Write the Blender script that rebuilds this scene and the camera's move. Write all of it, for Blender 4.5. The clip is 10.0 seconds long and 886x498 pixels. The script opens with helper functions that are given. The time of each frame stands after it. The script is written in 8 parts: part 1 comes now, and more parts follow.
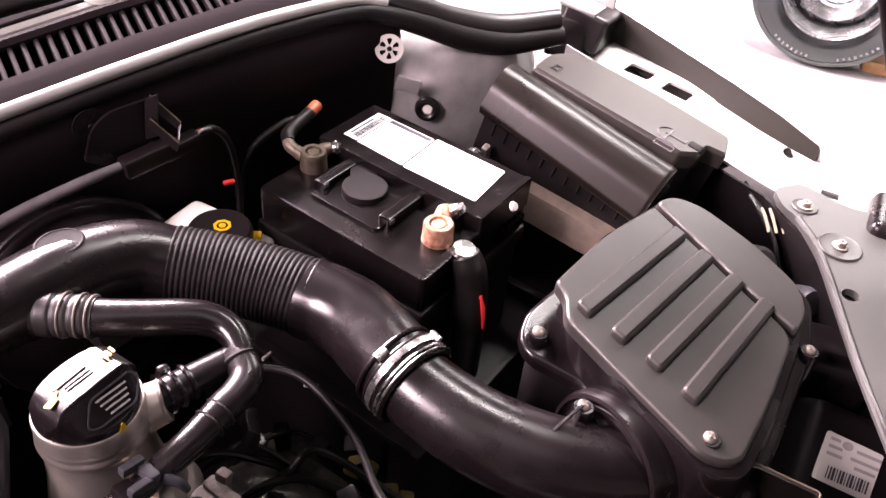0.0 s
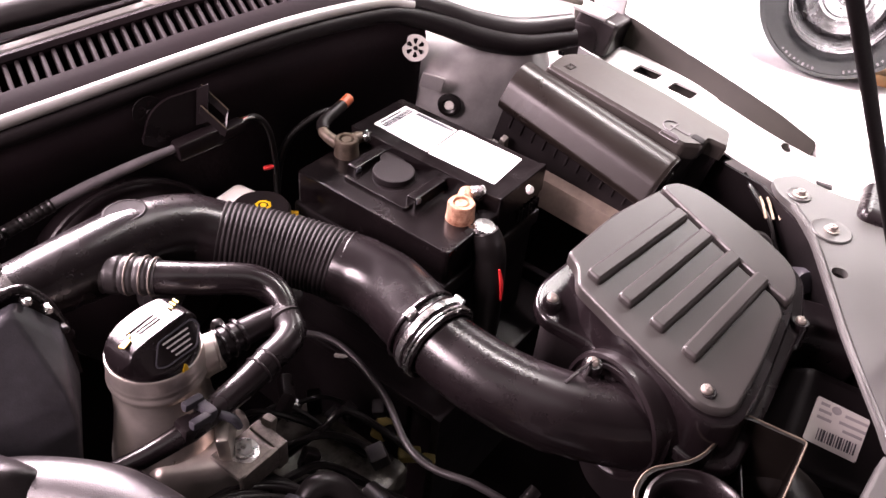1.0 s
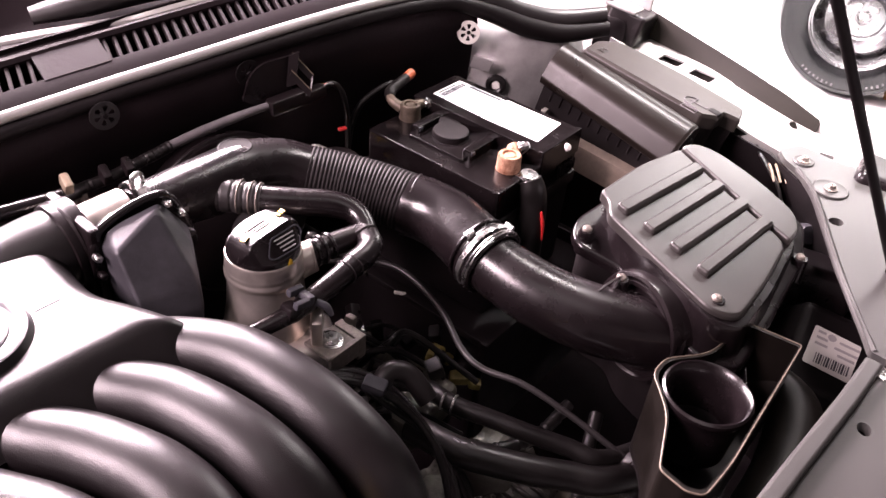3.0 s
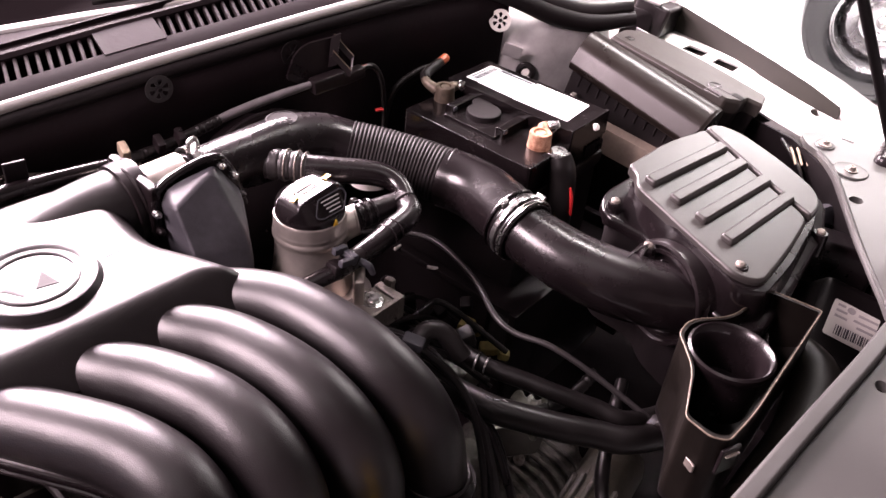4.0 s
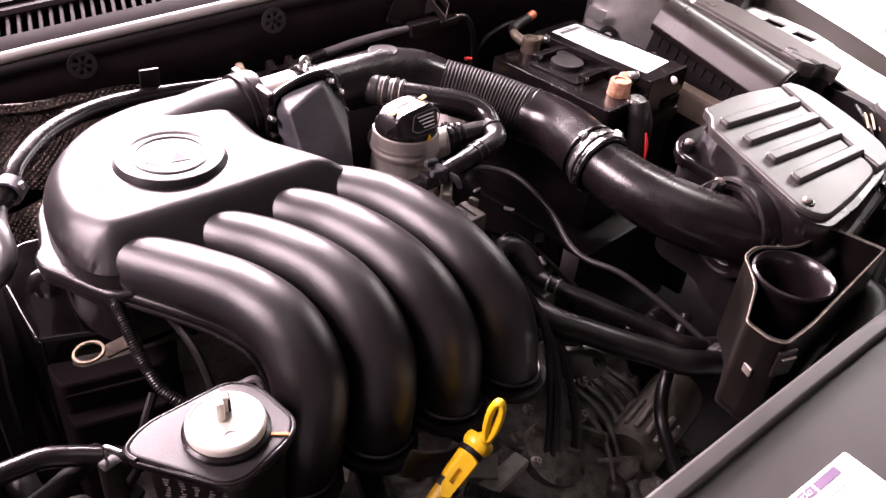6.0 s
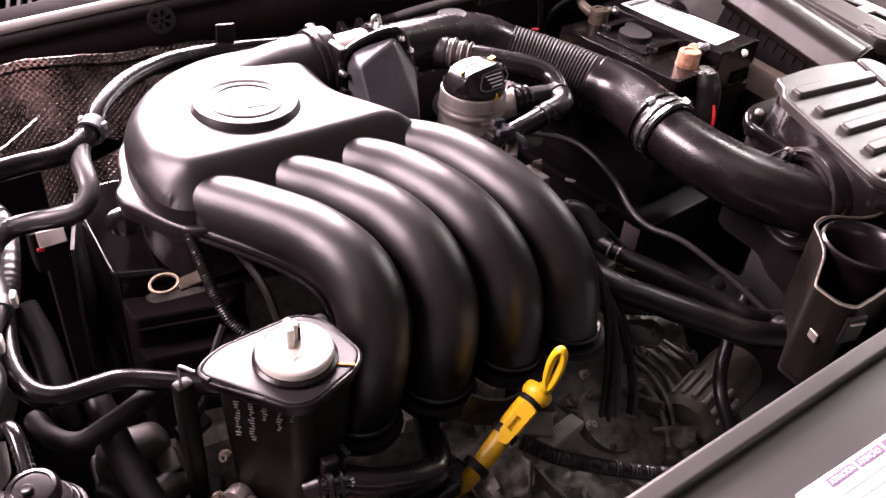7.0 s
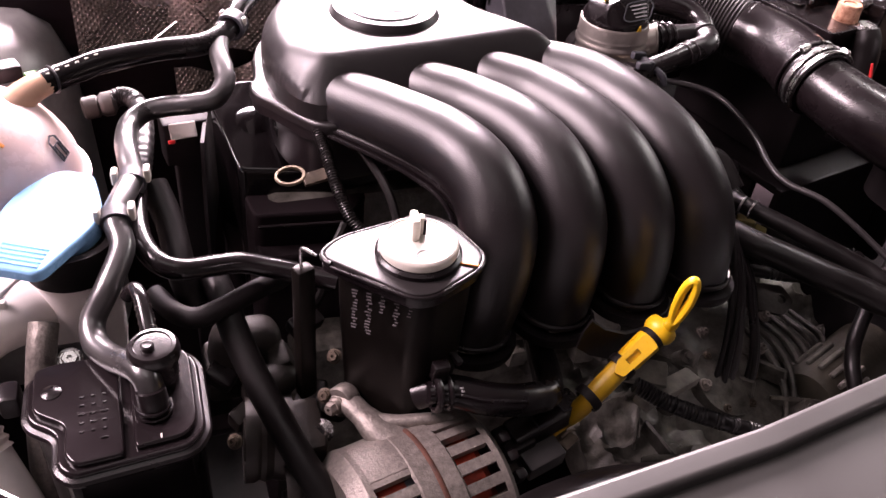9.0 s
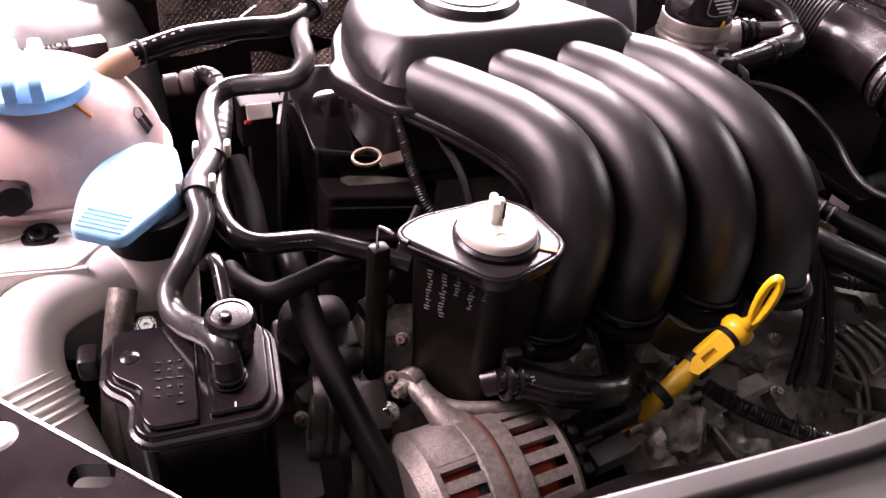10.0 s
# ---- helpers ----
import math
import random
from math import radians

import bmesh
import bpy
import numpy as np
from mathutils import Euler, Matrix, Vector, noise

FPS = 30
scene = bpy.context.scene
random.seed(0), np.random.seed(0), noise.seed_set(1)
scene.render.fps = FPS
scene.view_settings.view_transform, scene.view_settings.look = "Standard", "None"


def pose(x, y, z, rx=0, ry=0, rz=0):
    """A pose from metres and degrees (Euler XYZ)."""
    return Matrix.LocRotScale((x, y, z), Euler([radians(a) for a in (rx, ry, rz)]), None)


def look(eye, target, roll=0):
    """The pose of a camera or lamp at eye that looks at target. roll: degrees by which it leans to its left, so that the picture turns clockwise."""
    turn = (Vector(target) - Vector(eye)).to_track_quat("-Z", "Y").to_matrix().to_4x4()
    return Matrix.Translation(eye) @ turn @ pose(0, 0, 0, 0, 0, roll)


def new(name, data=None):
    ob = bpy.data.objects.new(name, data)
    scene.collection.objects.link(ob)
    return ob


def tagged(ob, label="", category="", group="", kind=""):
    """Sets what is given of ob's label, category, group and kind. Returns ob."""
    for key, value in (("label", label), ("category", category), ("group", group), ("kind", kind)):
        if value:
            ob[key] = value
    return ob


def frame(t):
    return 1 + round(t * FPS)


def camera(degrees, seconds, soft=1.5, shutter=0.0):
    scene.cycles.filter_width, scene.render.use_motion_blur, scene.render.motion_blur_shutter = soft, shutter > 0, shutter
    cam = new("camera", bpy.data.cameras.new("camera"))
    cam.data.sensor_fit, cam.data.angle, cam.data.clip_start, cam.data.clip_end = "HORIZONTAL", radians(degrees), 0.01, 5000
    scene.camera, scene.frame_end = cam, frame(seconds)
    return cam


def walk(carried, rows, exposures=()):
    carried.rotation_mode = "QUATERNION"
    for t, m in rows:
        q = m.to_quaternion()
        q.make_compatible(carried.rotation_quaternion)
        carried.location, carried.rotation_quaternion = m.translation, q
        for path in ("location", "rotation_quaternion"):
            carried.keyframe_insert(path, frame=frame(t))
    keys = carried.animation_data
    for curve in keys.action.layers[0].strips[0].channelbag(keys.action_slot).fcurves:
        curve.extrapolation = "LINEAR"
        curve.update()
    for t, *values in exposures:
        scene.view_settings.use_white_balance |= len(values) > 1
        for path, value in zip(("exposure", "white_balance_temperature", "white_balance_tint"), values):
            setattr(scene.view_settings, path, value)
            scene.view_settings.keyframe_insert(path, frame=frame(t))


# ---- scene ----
# ---- camera ----
cam = camera(57.4, 10.0)
PATH = [
    (0, (0.187, -0.378, 1.383), (1.271, 0.688, 0.084), 6.5),
    (0.5, (0.159, -0.404, 1.391), (1.243, 0.679, 0.106), 6.4),
    (1, (0.124, -0.43, 1.399), (1.203, 0.674, 0.128), 6.3),
    (1.5, (0.09, -0.461, 1.407), (1.172, 0.66, 0.153), 6.4),
    (2, (0.054, -0.492, 1.408), (1.122, 0.658, 0.168), 6.1),
    (2.5, (0.018, -0.522, 1.409), (1.084, 0.643, 0.182), 6.1),
    (4, (-0.069, -0.582, 1.392), (0.971, 0.638, 0.196), 5.8),
    (4.5, (-0.095, -0.61, 1.383), (0.925, 0.632, 0.193), 5.9),
    (5, (-0.12, -0.634, 1.37), (0.873, 0.635, 0.184), 6.0),
    (5.5, (-0.138, -0.654, 1.361), (0.824, 0.641, 0.179), 6.1),
    (7, (-0.18, -0.692, 1.317), (0.638, 0.684, 0.119), 5.7),
    (7.5, (-0.191, -0.698, 1.3), (0.561, 0.708, 0.093), 5.6),
    (8, (-0.201, -0.702, 1.279), (0.498, 0.724, 0.063), 6.0),
    (8.5, (-0.202, -0.701, 1.262), (0.447, 0.743, 0.04), 6.1),
    (9, (-0.208, -0.7, 1.249), (0.396, 0.748, 0.008), 6.3),
    (9.5, (-0.219, -0.699, 1.238), (0.324, 0.773, -0.003), 6.2),
    (10, (-0.229, -0.699, 1.23), (0.266, 0.791, -0.009), 6.2),
]
walk(cam, [(t, look(eye, target, roll)) for t, eye, target, roll in PATH],
     exposures=[(0, 0.0, 6650, 29), (10, 0.0, 6650, 29)])

# ---- light ----
FLOOR = 0.24
world = bpy.data.worlds.new("world")
scene.world = world
world.use_nodes = True
world.node_tree.nodes["Background"].inputs[0].default_value = (0.9, 0.95, 1.0, 1)
world.node_tree.nodes["Background"].inputs[1].default_value = 0.012


def area_lamp(name, eye, target, sx, sy, watts, colour, spread=180):
    data = bpy.data.lights.new(name, "AREA")
    data.shape, data.size, data.size_y, data.energy, data.color = "RECTANGLE", sx, sy, watts, colour
    ob = new(name, data)
    ob.matrix_world = look(eye, target)
    data.spread = radians(spread)
    return ob


area_lamp("rear_lamp", (0.25, 1.8, 1.9), (0.05, 0.0, 0.9), 1.9, 0.85, 540, (1.0, 0.89, 0.90))
area_lamp("side_lamp", (2.15, 0.45, 2.9), (2.15, 0.42, 0.3), 1.3, 0.6, 170, (0.98, 1.0, 0.93), 72)
area_lamp("left_lamp", (-1.8, 0.35, 2.5), (-0.2, -0.1, 0.9), 1.0, 0.9, 170, (1.0, 0.86, 0.87))
area_lamp("ceiling_lamp", (-0.25, -0.75, 3.1), (0.0, -0.2, 0.8), 1.5, 1.0, 5, (0.97, 1.0, 0.93))
area_lamp("right_lamp", (3.5, 0.75, 2.05), (0.7, -0.2, 0.9), 1.0, 0.7, 38, (0.97, 1.0, 0.93))


# ---- materials ----
def material(name, colour, rough=0.5, metal=0.0, grain=0.0, size=400.0, stain=0.25, patch=14.0, wear=0.1, spec=0.5,
             coat=0.0, trans=0.0, dark=None, ior=1.5):
    m = bpy.data.materials.new(name)
    m.use_nodes = True
    n, l = m.node_tree.nodes, m.node_tree.links
    b = n["Principled BSDF"]
    co = n.new("ShaderNodeTexCoord")
    big = n.new("ShaderNodeTexNoise")
    big.inputs["Scale"].default_value, big.inputs["Detail"].default_value = patch, 6
    big.inputs["Roughness"].default_value = 0.65
    l.new(co.outputs["Object"], big.inputs["Vector"])
    ramp = n.new("ShaderNodeMapRange")
    ramp.inputs[1].default_value, ramp.inputs[2].default_value = 0.32, 0.7
    l.new(big.outputs["Fac"], ramp.inputs[0])
    mix = n.new("ShaderNodeMix")
    mix.data_type = "RGBA"
    low = dark or [c * (1 - stain) for c in colour]
    mix.inputs[6].default_value = (*low, 1)
    mix.inputs[7].default_value = (*[min(1, c * (1 + 0.5 * stain)) for c in colour], 1)
    l.new(ramp.outputs[0], mix.inputs[0])
    l.new(mix.outputs[2], b.inputs["Base Color"])
    fine = n.new("ShaderNodeTexNoise")
    fine.inputs["Scale"].default_value, fine.inputs["Detail"].default_value = size, 3
    l.new(co.outputs["Object"], fine.inputs["Vector"])
    rr = n.new("ShaderNodeMapRange")
    rr.inputs[3].default_value, rr.inputs[4].default_value = max(0.03, rough - wear), min(1, rough + wear)
    l.new(ramp.outputs[0], rr.inputs[0])
    l.new(rr.outputs[0], b.inputs["Roughness"])
    b.inputs["Metallic"].default_value = metal
    b.inputs["Specular IOR Level"].default_value = spec
    b.inputs["Coat Weight"].default_value = coat
    b.inputs["Transmission Weight"].default_value = trans
    b.inputs["IOR"].default_value = ior
    if grain:
        bump = n.new("ShaderNodeBump")
        bump.inputs["Strength"].default_value, bump.inputs["Distance"].default_value = grain, 0.001
        l.new(fine.outputs["Fac"], bump.inputs["Height"])
        l.new(bump.outputs[0], b.inputs["Normal"])
    return m


def foil_material():
    """Aluminium foil with a diamond grid of small dimples."""
    m = material("dimpled_foil", (0.25, 0.21, 0.19), 0.3, 1.0, stain=0.6, patch=16)
    n, l = m.node_tree.nodes, m.node_tree.links
    co = n.new("ShaderNodeTexCoord")
    sep = n.new("ShaderNodeSeparateXYZ")
    l.new(co.outputs["Object"], sep.inputs[0])
    waves = []
    for axis in (0, 2):
        s = n.new("ShaderNodeMath")
        s.operation = "ADD"
        s.inputs[1].default_value = 0.0
        l.new(sep.outputs[axis], s.inputs[0])
        f = n.new("ShaderNodeMath")
        f.operation = "MULTIPLY"
        f.inputs[1].default_value = 900
        l.new(s.outputs[0], f.inputs[0])
        w = n.new("ShaderNodeMath")
        w.operation = "SINE"
        l.new(f.outputs[0], w.inputs[0])
        waves.append(w)
    h = n.new("ShaderNodeMath")
    h.operation = "MULTIPLY"
    l.new(waves[0].outputs[0], h.inputs[0])
    l.new(waves[1].outputs[0], h.inputs[1])
    bump = n.new("ShaderNodeBump")
    bump.inputs["Strength"].default_value, bump.inputs["Distance"].default_value = 1.0, 0.0011
    dots = n.new("ShaderNodeMath")
    dots.operation = "MAXIMUM"
    dots.inputs[1].default_value = 0.0
    l.new(h.outputs[0], dots.inputs[0])
    l.new(dots.outputs[0], bump.inputs["Height"])
    l.new(bump.outputs[0], n["Principled BSDF"].inputs["Normal"])
    return m


def concrete_material():
    m = material("concrete", (0.5, 0.5, 0.5), 0.6, grain=0.4, size=60, stain=0.5, patch=2.2)
    return m


PLASTIC = material("black_plastic", (0.009, 0.0062, 0.007), 0.33, grain=0.1, size=900, stain=0.4, patch=9, spec=0.32)
GLOSSY = material("glossy_black_plastic", (0.007, 0.0048, 0.0055), 0.25, grain=0.03, size=700, stain=0.5, patch=12, spec=0.45)
GRAINED = material("grained_black_plastic", (0.0075, 0.0056, 0.0062), 0.36, grain=0.26, size=950, stain=0.3, patch=8, wear=0.03, spec=0.6)
LIDGREY = material("airbox_plastic", (0.029, 0.026, 0.0245), 0.34, grain=0.12, size=1100, stain=0.12, patch=7, wear=0.05, spec=0.6)
BROWNDARK = material("dark_brown_plastic", (0.011, 0.008, 0.0068), 0.33, grain=0.12, size=800, stain=0.25, patch=9, wear=0.06, spec=0.22)
BATBLACK = material("battery_plastic", (0.005, 0.0036, 0.0039), 0.22, grain=0.06, size=700, stain=0.5, patch=20, wear=0.08, spec=0.3)
BROWNBLACK = material("warm_black_plastic", (0.030, 0.0255, 0.0225), 0.38, grain=0.15, size=800, stain=0.25, patch=9, wear=0.06, spec=0.3)
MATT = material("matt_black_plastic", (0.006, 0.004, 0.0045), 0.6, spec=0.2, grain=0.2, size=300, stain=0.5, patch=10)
RUBBER = material("rubber", (0.0075, 0.0062, 0.0062), 0.38, grain=0.12, size=500, stain=0.5, patch=18, spec=0.30)
FELT = material("bulkhead_lining", (0.009, 0.0052, 0.0064), 0.7, spec=0.12, grain=0.3, size=160, stain=0.5, patch=6)
PADGREY = material("dusty_grey_plastic", (0.042, 0.041, 0.050), 0.5, grain=0.2, size=600, stain=0.35, patch=26, spec=0.4)
PAINT = material("grey_body_paint", (0.36, 0.355, 0.34), 0.36, 0.15, grain=0.02, size=900, stain=0.12, patch=6, coat=0.3)
PRIMER = material("grey_sheet_metal", (0.38, 0.37, 0.365), 0.42, 0.5, grain=0.15, size=60, stain=0.35, patch=12)
SMOOTHDARK = material("smooth_dark_panel", (0.012, 0.009, 0.010), 0.2, 0.0, grain=0.03, size=900, stain=0.3, patch=9, spec=0.3)
CARRIER = material("dark_grey_paint", (0.048, 0.047, 0.045), 0.40, 0.1, grain=0.03, size=900, stain=0.12, patch=6)
CAST = material("cast_aluminium", (0.225, 0.20, 0.18), 0.48, 0.6, grain=0.5, size=520, stain=0.4, patch=240)
SATIN = material("satin_aluminium", (0.56, 0.51, 0.465), 0.36, 0.85, grain=0.06, size=300, stain=0.25, patch=22)
DULLCAST = material("dirty_cast_metal", (0.19, 0.178, 0.155), 0.55, 0.35, grain=0.7, size=120, stain=0.7, patch=30)
STEEL = material("zinc_steel", (0.66, 0.65, 0.64), 0.26, 1.0, grain=0.05, size=400, stain=0.3, patch=60)
RUST = material("rusted_steel", (0.085, 0.03, 0.018), 0.75, 0.2, grain=0.6, size=300, stain=0.6, patch=90)
COPPER = material("copper_winding", (0.34, 0.035, 0.012), 0.4, 0.4, grain=0.3, size=500, stain=0.4, patch=120)
TERMINAL = material("corroded_terminal", (0.52, 0.30, 0.20), 0.5, 0.3, grain=0.5, size=260, stain=0.5, patch=110, dark=(0.16, 0.05, 0.02))
LEADGREY = material("lead_clamp", (0.26, 0.225, 0.2), 0.5, 0.6, grain=0.4, size=220, stain=0.5, patch=50)
OLDLEAD = material("brown_lead", (0.13, 0.10, 0.075), 0.5, 0.5, grain=0.4, size=220, stain=0.6, patch=50)
ORANGE = material("orange_mark", (0.75, 0.26, 0.04), 0.5, stain=0.2, patch=60)
REDPLASTIC = material("red_plastic", (0.62, 0.03, 0.03), 0.4, stain=0.3, patch=40)
COPPERORANGE = material("orange_sleeve", (0.5, 0.12, 0.05), 0.5, stain=0.4, patch=60)
YELLOW = material("yellow_plastic", (0.66, 0.40, 0.008), 0.35, grain=0.05, size=500, stain=0.12, patch=25)
YELLOWDIM = material("dim_yellow_plastic", (0.46, 0.27, 0.006), 0.42, grain=0.1, size=300, stain=0.3, patch=30)
BLUE = material("blue_plastic", (0.26, 0.54, 0.86), 0.28, grain=0.03, size=500, stain=0.1, patch=14)
TANK = material("milky_tank_plastic", (0.70, 0.54, 0.51), 0.30, grain=0.05, size=200, stain=0.22, patch=10, dark=(0.60, 0.42, 0.40))
MILK = material("white_plastic", (0.88, 0.82, 0.78), 0.4, grain=0.05, size=300, stain=0.15, patch=16)
IVORY = material("pale_cap_plastic", (0.56, 0.53, 0.47), 0.36, grain=0.05, size=400, stain=0.15, patch=30)
PAPER = material("white_label", (0.82, 0.82, 0.83), 0.45, stain=0.05, patch=30)
PAPERGREY = material("grey_label", (0.62, 0.60, 0.56), 0.45, stain=0.1, patch=30)
INK = material("label_ink", (0.05, 0.05, 0.06), 0.5)
FAINTINK = material("faint_ink", (0.36, 0.34, 0.34), 0.5)
PURPLEINK = material("purple_ink", (0.15, 0.10, 0.17), 0.5)
CHALK = material("pale_print", (0.34, 0.33, 0.33), 0.6)
TAPE = material("grey_cloth_tape", (0.10, 0.09, 0.095), 0.55, grain=0.4, size=200, stain=0.4, patch=30)
TYRE = material("tyre_rubber", (0.007, 0.007, 0.0075), 0.18, spec=0.35, grain=0.10, size=120, stain=0.4, patch=16)
RIM = material("painted_wheel_steel", (0.30, 0.30, 0.305), 0.24, 0.85, grain=0.05, size=90, stain=0.3, patch=12)
WOOD = material("wood", (0.36, 0.18, 0.07), 0.6, grain=0.3, size=60, stain=0.4, patch=9)
CONCRETE = concrete_material()
WALL = material("garage_wall", (0.075, 0.070, 0.066), 0.8, grain=0.2, size=40, stain=0.2, patch=1.5)
FOIL = foil_material()
BELLOWS = material("bellows_rubber", (0.008, 0.006, 0.0065), 0.6, grain=0.12, size=500, stain=0.4, patch=18, spec=0.18)
DUSTY = material("mottled_grey_plastic", (0.056, 0.054, 0.062), 0.46, grain=0.2, size=700, stain=0.35, patch=38, spec=0.4)
GRIME = material("oily_grime", (0.105, 0.100, 0.086), 0.5, 0.15, grain=0.8, size=200, stain=0.75, patch=55, wear=0.2, dark=(0.018, 0.0145, 0.0115))
HOSE = material("sheen_black_hose", (0.022, 0.020, 0.0205), 0.34, grain=0.05, size=500, stain=0.3, patch=14, spec=1.0, coat=0.5)
SCOOP = material("dusty_brown_black_plastic", (0.007, 0.0055, 0.0047), 0.38, grain=0.1, size=500, stain=0.5, patch=16, spec=0.14)
OLIVE = material("faded_yellow_plastic", (0.30, 0.24, 0.075), 0.5, stain=0.4, patch=60)
SATINBLACK = material("satin_black_plastic", (0.02, 0.0175, 0.018), 0.42, grain=0.12, size=700, stain=0.35, patch=10)
# wing paint darkened: the inner face's shade is part of the colour
WINGSHADE = material("shaded_wing_paint", (0.020, 0.0175, 0.0145), 0.6, grain=0.1, size=300, stain=0.3, patch=8, spec=0.15)
BLACKGLOSS = material("polished_black_plastic", (0.004, 0.003, 0.0033), 0.12, grain=0.03, size=500, stain=0.4, patch=12, wear=0.04, spec=0.45)
OILY = material("oily_brown_metal", (0.028, 0.022, 0.0185), 0.5, 0.2, grain=0.5, size=160, stain=0.6, patch=40)
GLASS = material("dark_glass", (0.02, 0.022, 0.025), 0.08, stain=0.1, patch=4)


# ---- mesh tools ----
def V(*a):
    return Vector(a)


def spline(pts, sub):
    p = [Vector(q) for q in pts]
    if len(p) == 2 or sub <= 1:
        return [(p[0].lerp(p[-1], i / max(1, sub)), i / max(1, sub)) for i in range(max(1, sub) + 1)] if len(p) == 2 else [(q, i) for i, q in enumerate(p)]
    out = []
    for i in range(len(p) - 1):
        a = p[i - 1] if i else p[0] * 2 - p[1]
        b, c = p[i], p[i + 1]
        d = p[i + 2] if i + 2 < len(p) else p[-1] * 2 - p[-2]
        for k in range(sub + (i == len(p) - 2)):
            t = k / sub
            q = 0.5 * ((2 * b) + (c - a) * t + (2 * a - 5 * b + 4 * c - d) * t * t + (3 * b - a - 3 * c + d) * t ** 3)
            out.append((q, i + t))
    return out


def tube(pts, r, seg=16, sub=6, caps=True, wave=None, flat=1.0, up=None):
    """A swept tube: r is a radius or one for each point; wave(s) adds to it along the length."""
    line = spline(pts, sub)
    radii = r if isinstance(r, (list, tuple)) else [r] * len(pts)
    bm = bmesh.new()
    rings, s, nrm = [], 0.0, None
    for i, (q, u) in enumerate(line):
        t = (line[min(i + 1, len(line) - 1)][0] - line[max(i - 1, 0)][0]).normalized()
        if nrm is None:
            ref = Vector(up) if up else (V(0, 0, 1) if abs(t.z) < 0.9 else V(1, 0, 0))
            nrm = (ref - t * ref.dot(t)).normalized()
        else:
            nrm = (nrm - t * nrm.dot(t)).normalized()
            s += (q - line[i - 1][0]).length
        side = t.cross(nrm)
        if len(pts) == 2:
            k, f = 0, u
        else:
            k = min(int(u), len(radii) - 2)
            f = u - k
        rad = radii[k] * (1 - f) + radii[min(k + 1, len(radii) - 1)] * f + (wave(s) if wave else 0)
        rings.append([bm.verts.new(q + nrm * (math.cos(a) * rad * flat) + side * (math.sin(a) * rad)) for a in (2 * math.pi * j / seg for j in range(seg))])
    for a, b in zip(rings, rings[1:]):
        for j in range(seg):
            bm.faces.new((a[j], a[(j + 1) % seg], b[(j + 1) % seg], b[j]))
    if caps:
        bm.faces.new(rings[0][::-1])
        bm.faces.new(rings[-1])
    bmesh.ops.recalc_face_normals(bm, faces=bm.faces)
    return bm


def frame_on(p, axis, xdir=None):
    """The matrix of a local frame at p, whose z runs along axis."""
    z = Vector(axis).normalized()
    x = Vector(xdir) if xdir else (V(1, 0, 0) if abs(z.x) < 0.9 else V(0, 1, 0))
    x = (x - z * x.dot(z)).normalized()
    y = z.cross(x)
    return Matrix(((x.x, y.x, z.x, p[0]), (x.y, y.y, z.y, p[1]), (x.z, y.z, z.z, p[2]), (0, 0, 0, 1)))


def lathe(profile, m=None, seg=32, closed=False):
    bm = bmesh.new()
    rings = []
    for r, z in profile:
        if r < 1e-6:
            rings.append([bm.verts.new((0, 0, z))])
        else:
            rings.append([bm.verts.new((r * math.cos(a), r * math.sin(a), z)) for a in (2 * math.pi * j / seg for j in range(seg))])
    pairs = list(zip(rings, rings[1:])) + ([(rings[-1], rings[0])] if closed else [])
    for a, b in pairs:
        for j in range(seg):
            k = (j + 1) % seg
            if len(a) == 1 and len(b) == 1:
                continue
            if len(a) == 1:
                bm.faces.new((a[0], b[k], b[j]))
            elif len(b) == 1:
                bm.faces.new((a[j], a[k], b[0]))
            else:
                bm.faces.new((a[j], a[k], b[k], b[j]))
    bmesh.ops.recalc_face_normals(bm, faces=bm.faces)
    if m:
        bm.transform(m)
    return bm


def ring(p, axis, big, small, seg=36, cross=10):
    prof = [(big + small * math.cos(a), small * math.sin(a)) for a in (2 * math.pi * i / cross for i in range(cross))]
    return lathe(prof, frame_on(p, axis), seg, closed=True)


def rounded(pts, r, n=5):
    """A polygon with its corners rounded; r is one radius or one for each corner."""
    out, k = [], len(pts)
    for i in range(k):
        p = Vector((*pts[i][:2], 0))
        a, b = Vector((*pts[i - 1][:2], 0)) - p, Vector((*pts[(i + 1) % k][:2], 0)) - p
        rr = r[i] if isinstance(r, (list, tuple)) else r
        rr = min(rr, a.length * 0.48, b.length * 0.48)
        if rr < 1e-5:
            out.append((p.x, p.y))
            continue
        s, e = p + a.normalized() * rr, p + b.normalized() * rr
        for j in range(n + 1):
            t = j / n
            q = s.lerp(p, t).lerp(p.lerp(e, t), t)
            out.append((q.x, q.y))
    return out


def inset(pts, d):
    """The outline moved inwards by d, or by as much of it as its corners allow."""
    p = [Vector((x, y)) for x, y in pts]
    k = len(p)
    turn = 1.0 if sum(p[i].x * p[(i + 1) % k].y - p[i].y * p[(i + 1) % k].x for i in range(k)) > 0 else -1.0
    side = []
    for i in range(k):
        u, v = (p[i] - p[i - 1]).normalized(), (p[(i + 1) % k] - p[i]).normalized()
        n = Vector((-(u.y + v.y), u.x + v.x)) * turn
        side.append(n.normalized() / max(0.35, math.sqrt(max(0.0, (1 + u.dot(v)) / 2))) if n.length > 1e-6 else Vector((0, 0)))
    while d > 2e-5:
        q = [a + n * d for a, n in zip(p, side)]
        if all((q[(i + 1) % k] - q[i]).dot(p[(i + 1) % k] - p[i]) > 0 for i in range(k)):
            return [(v.x, v.y) for v in q]
        d *= 0.85
    return list(pts)


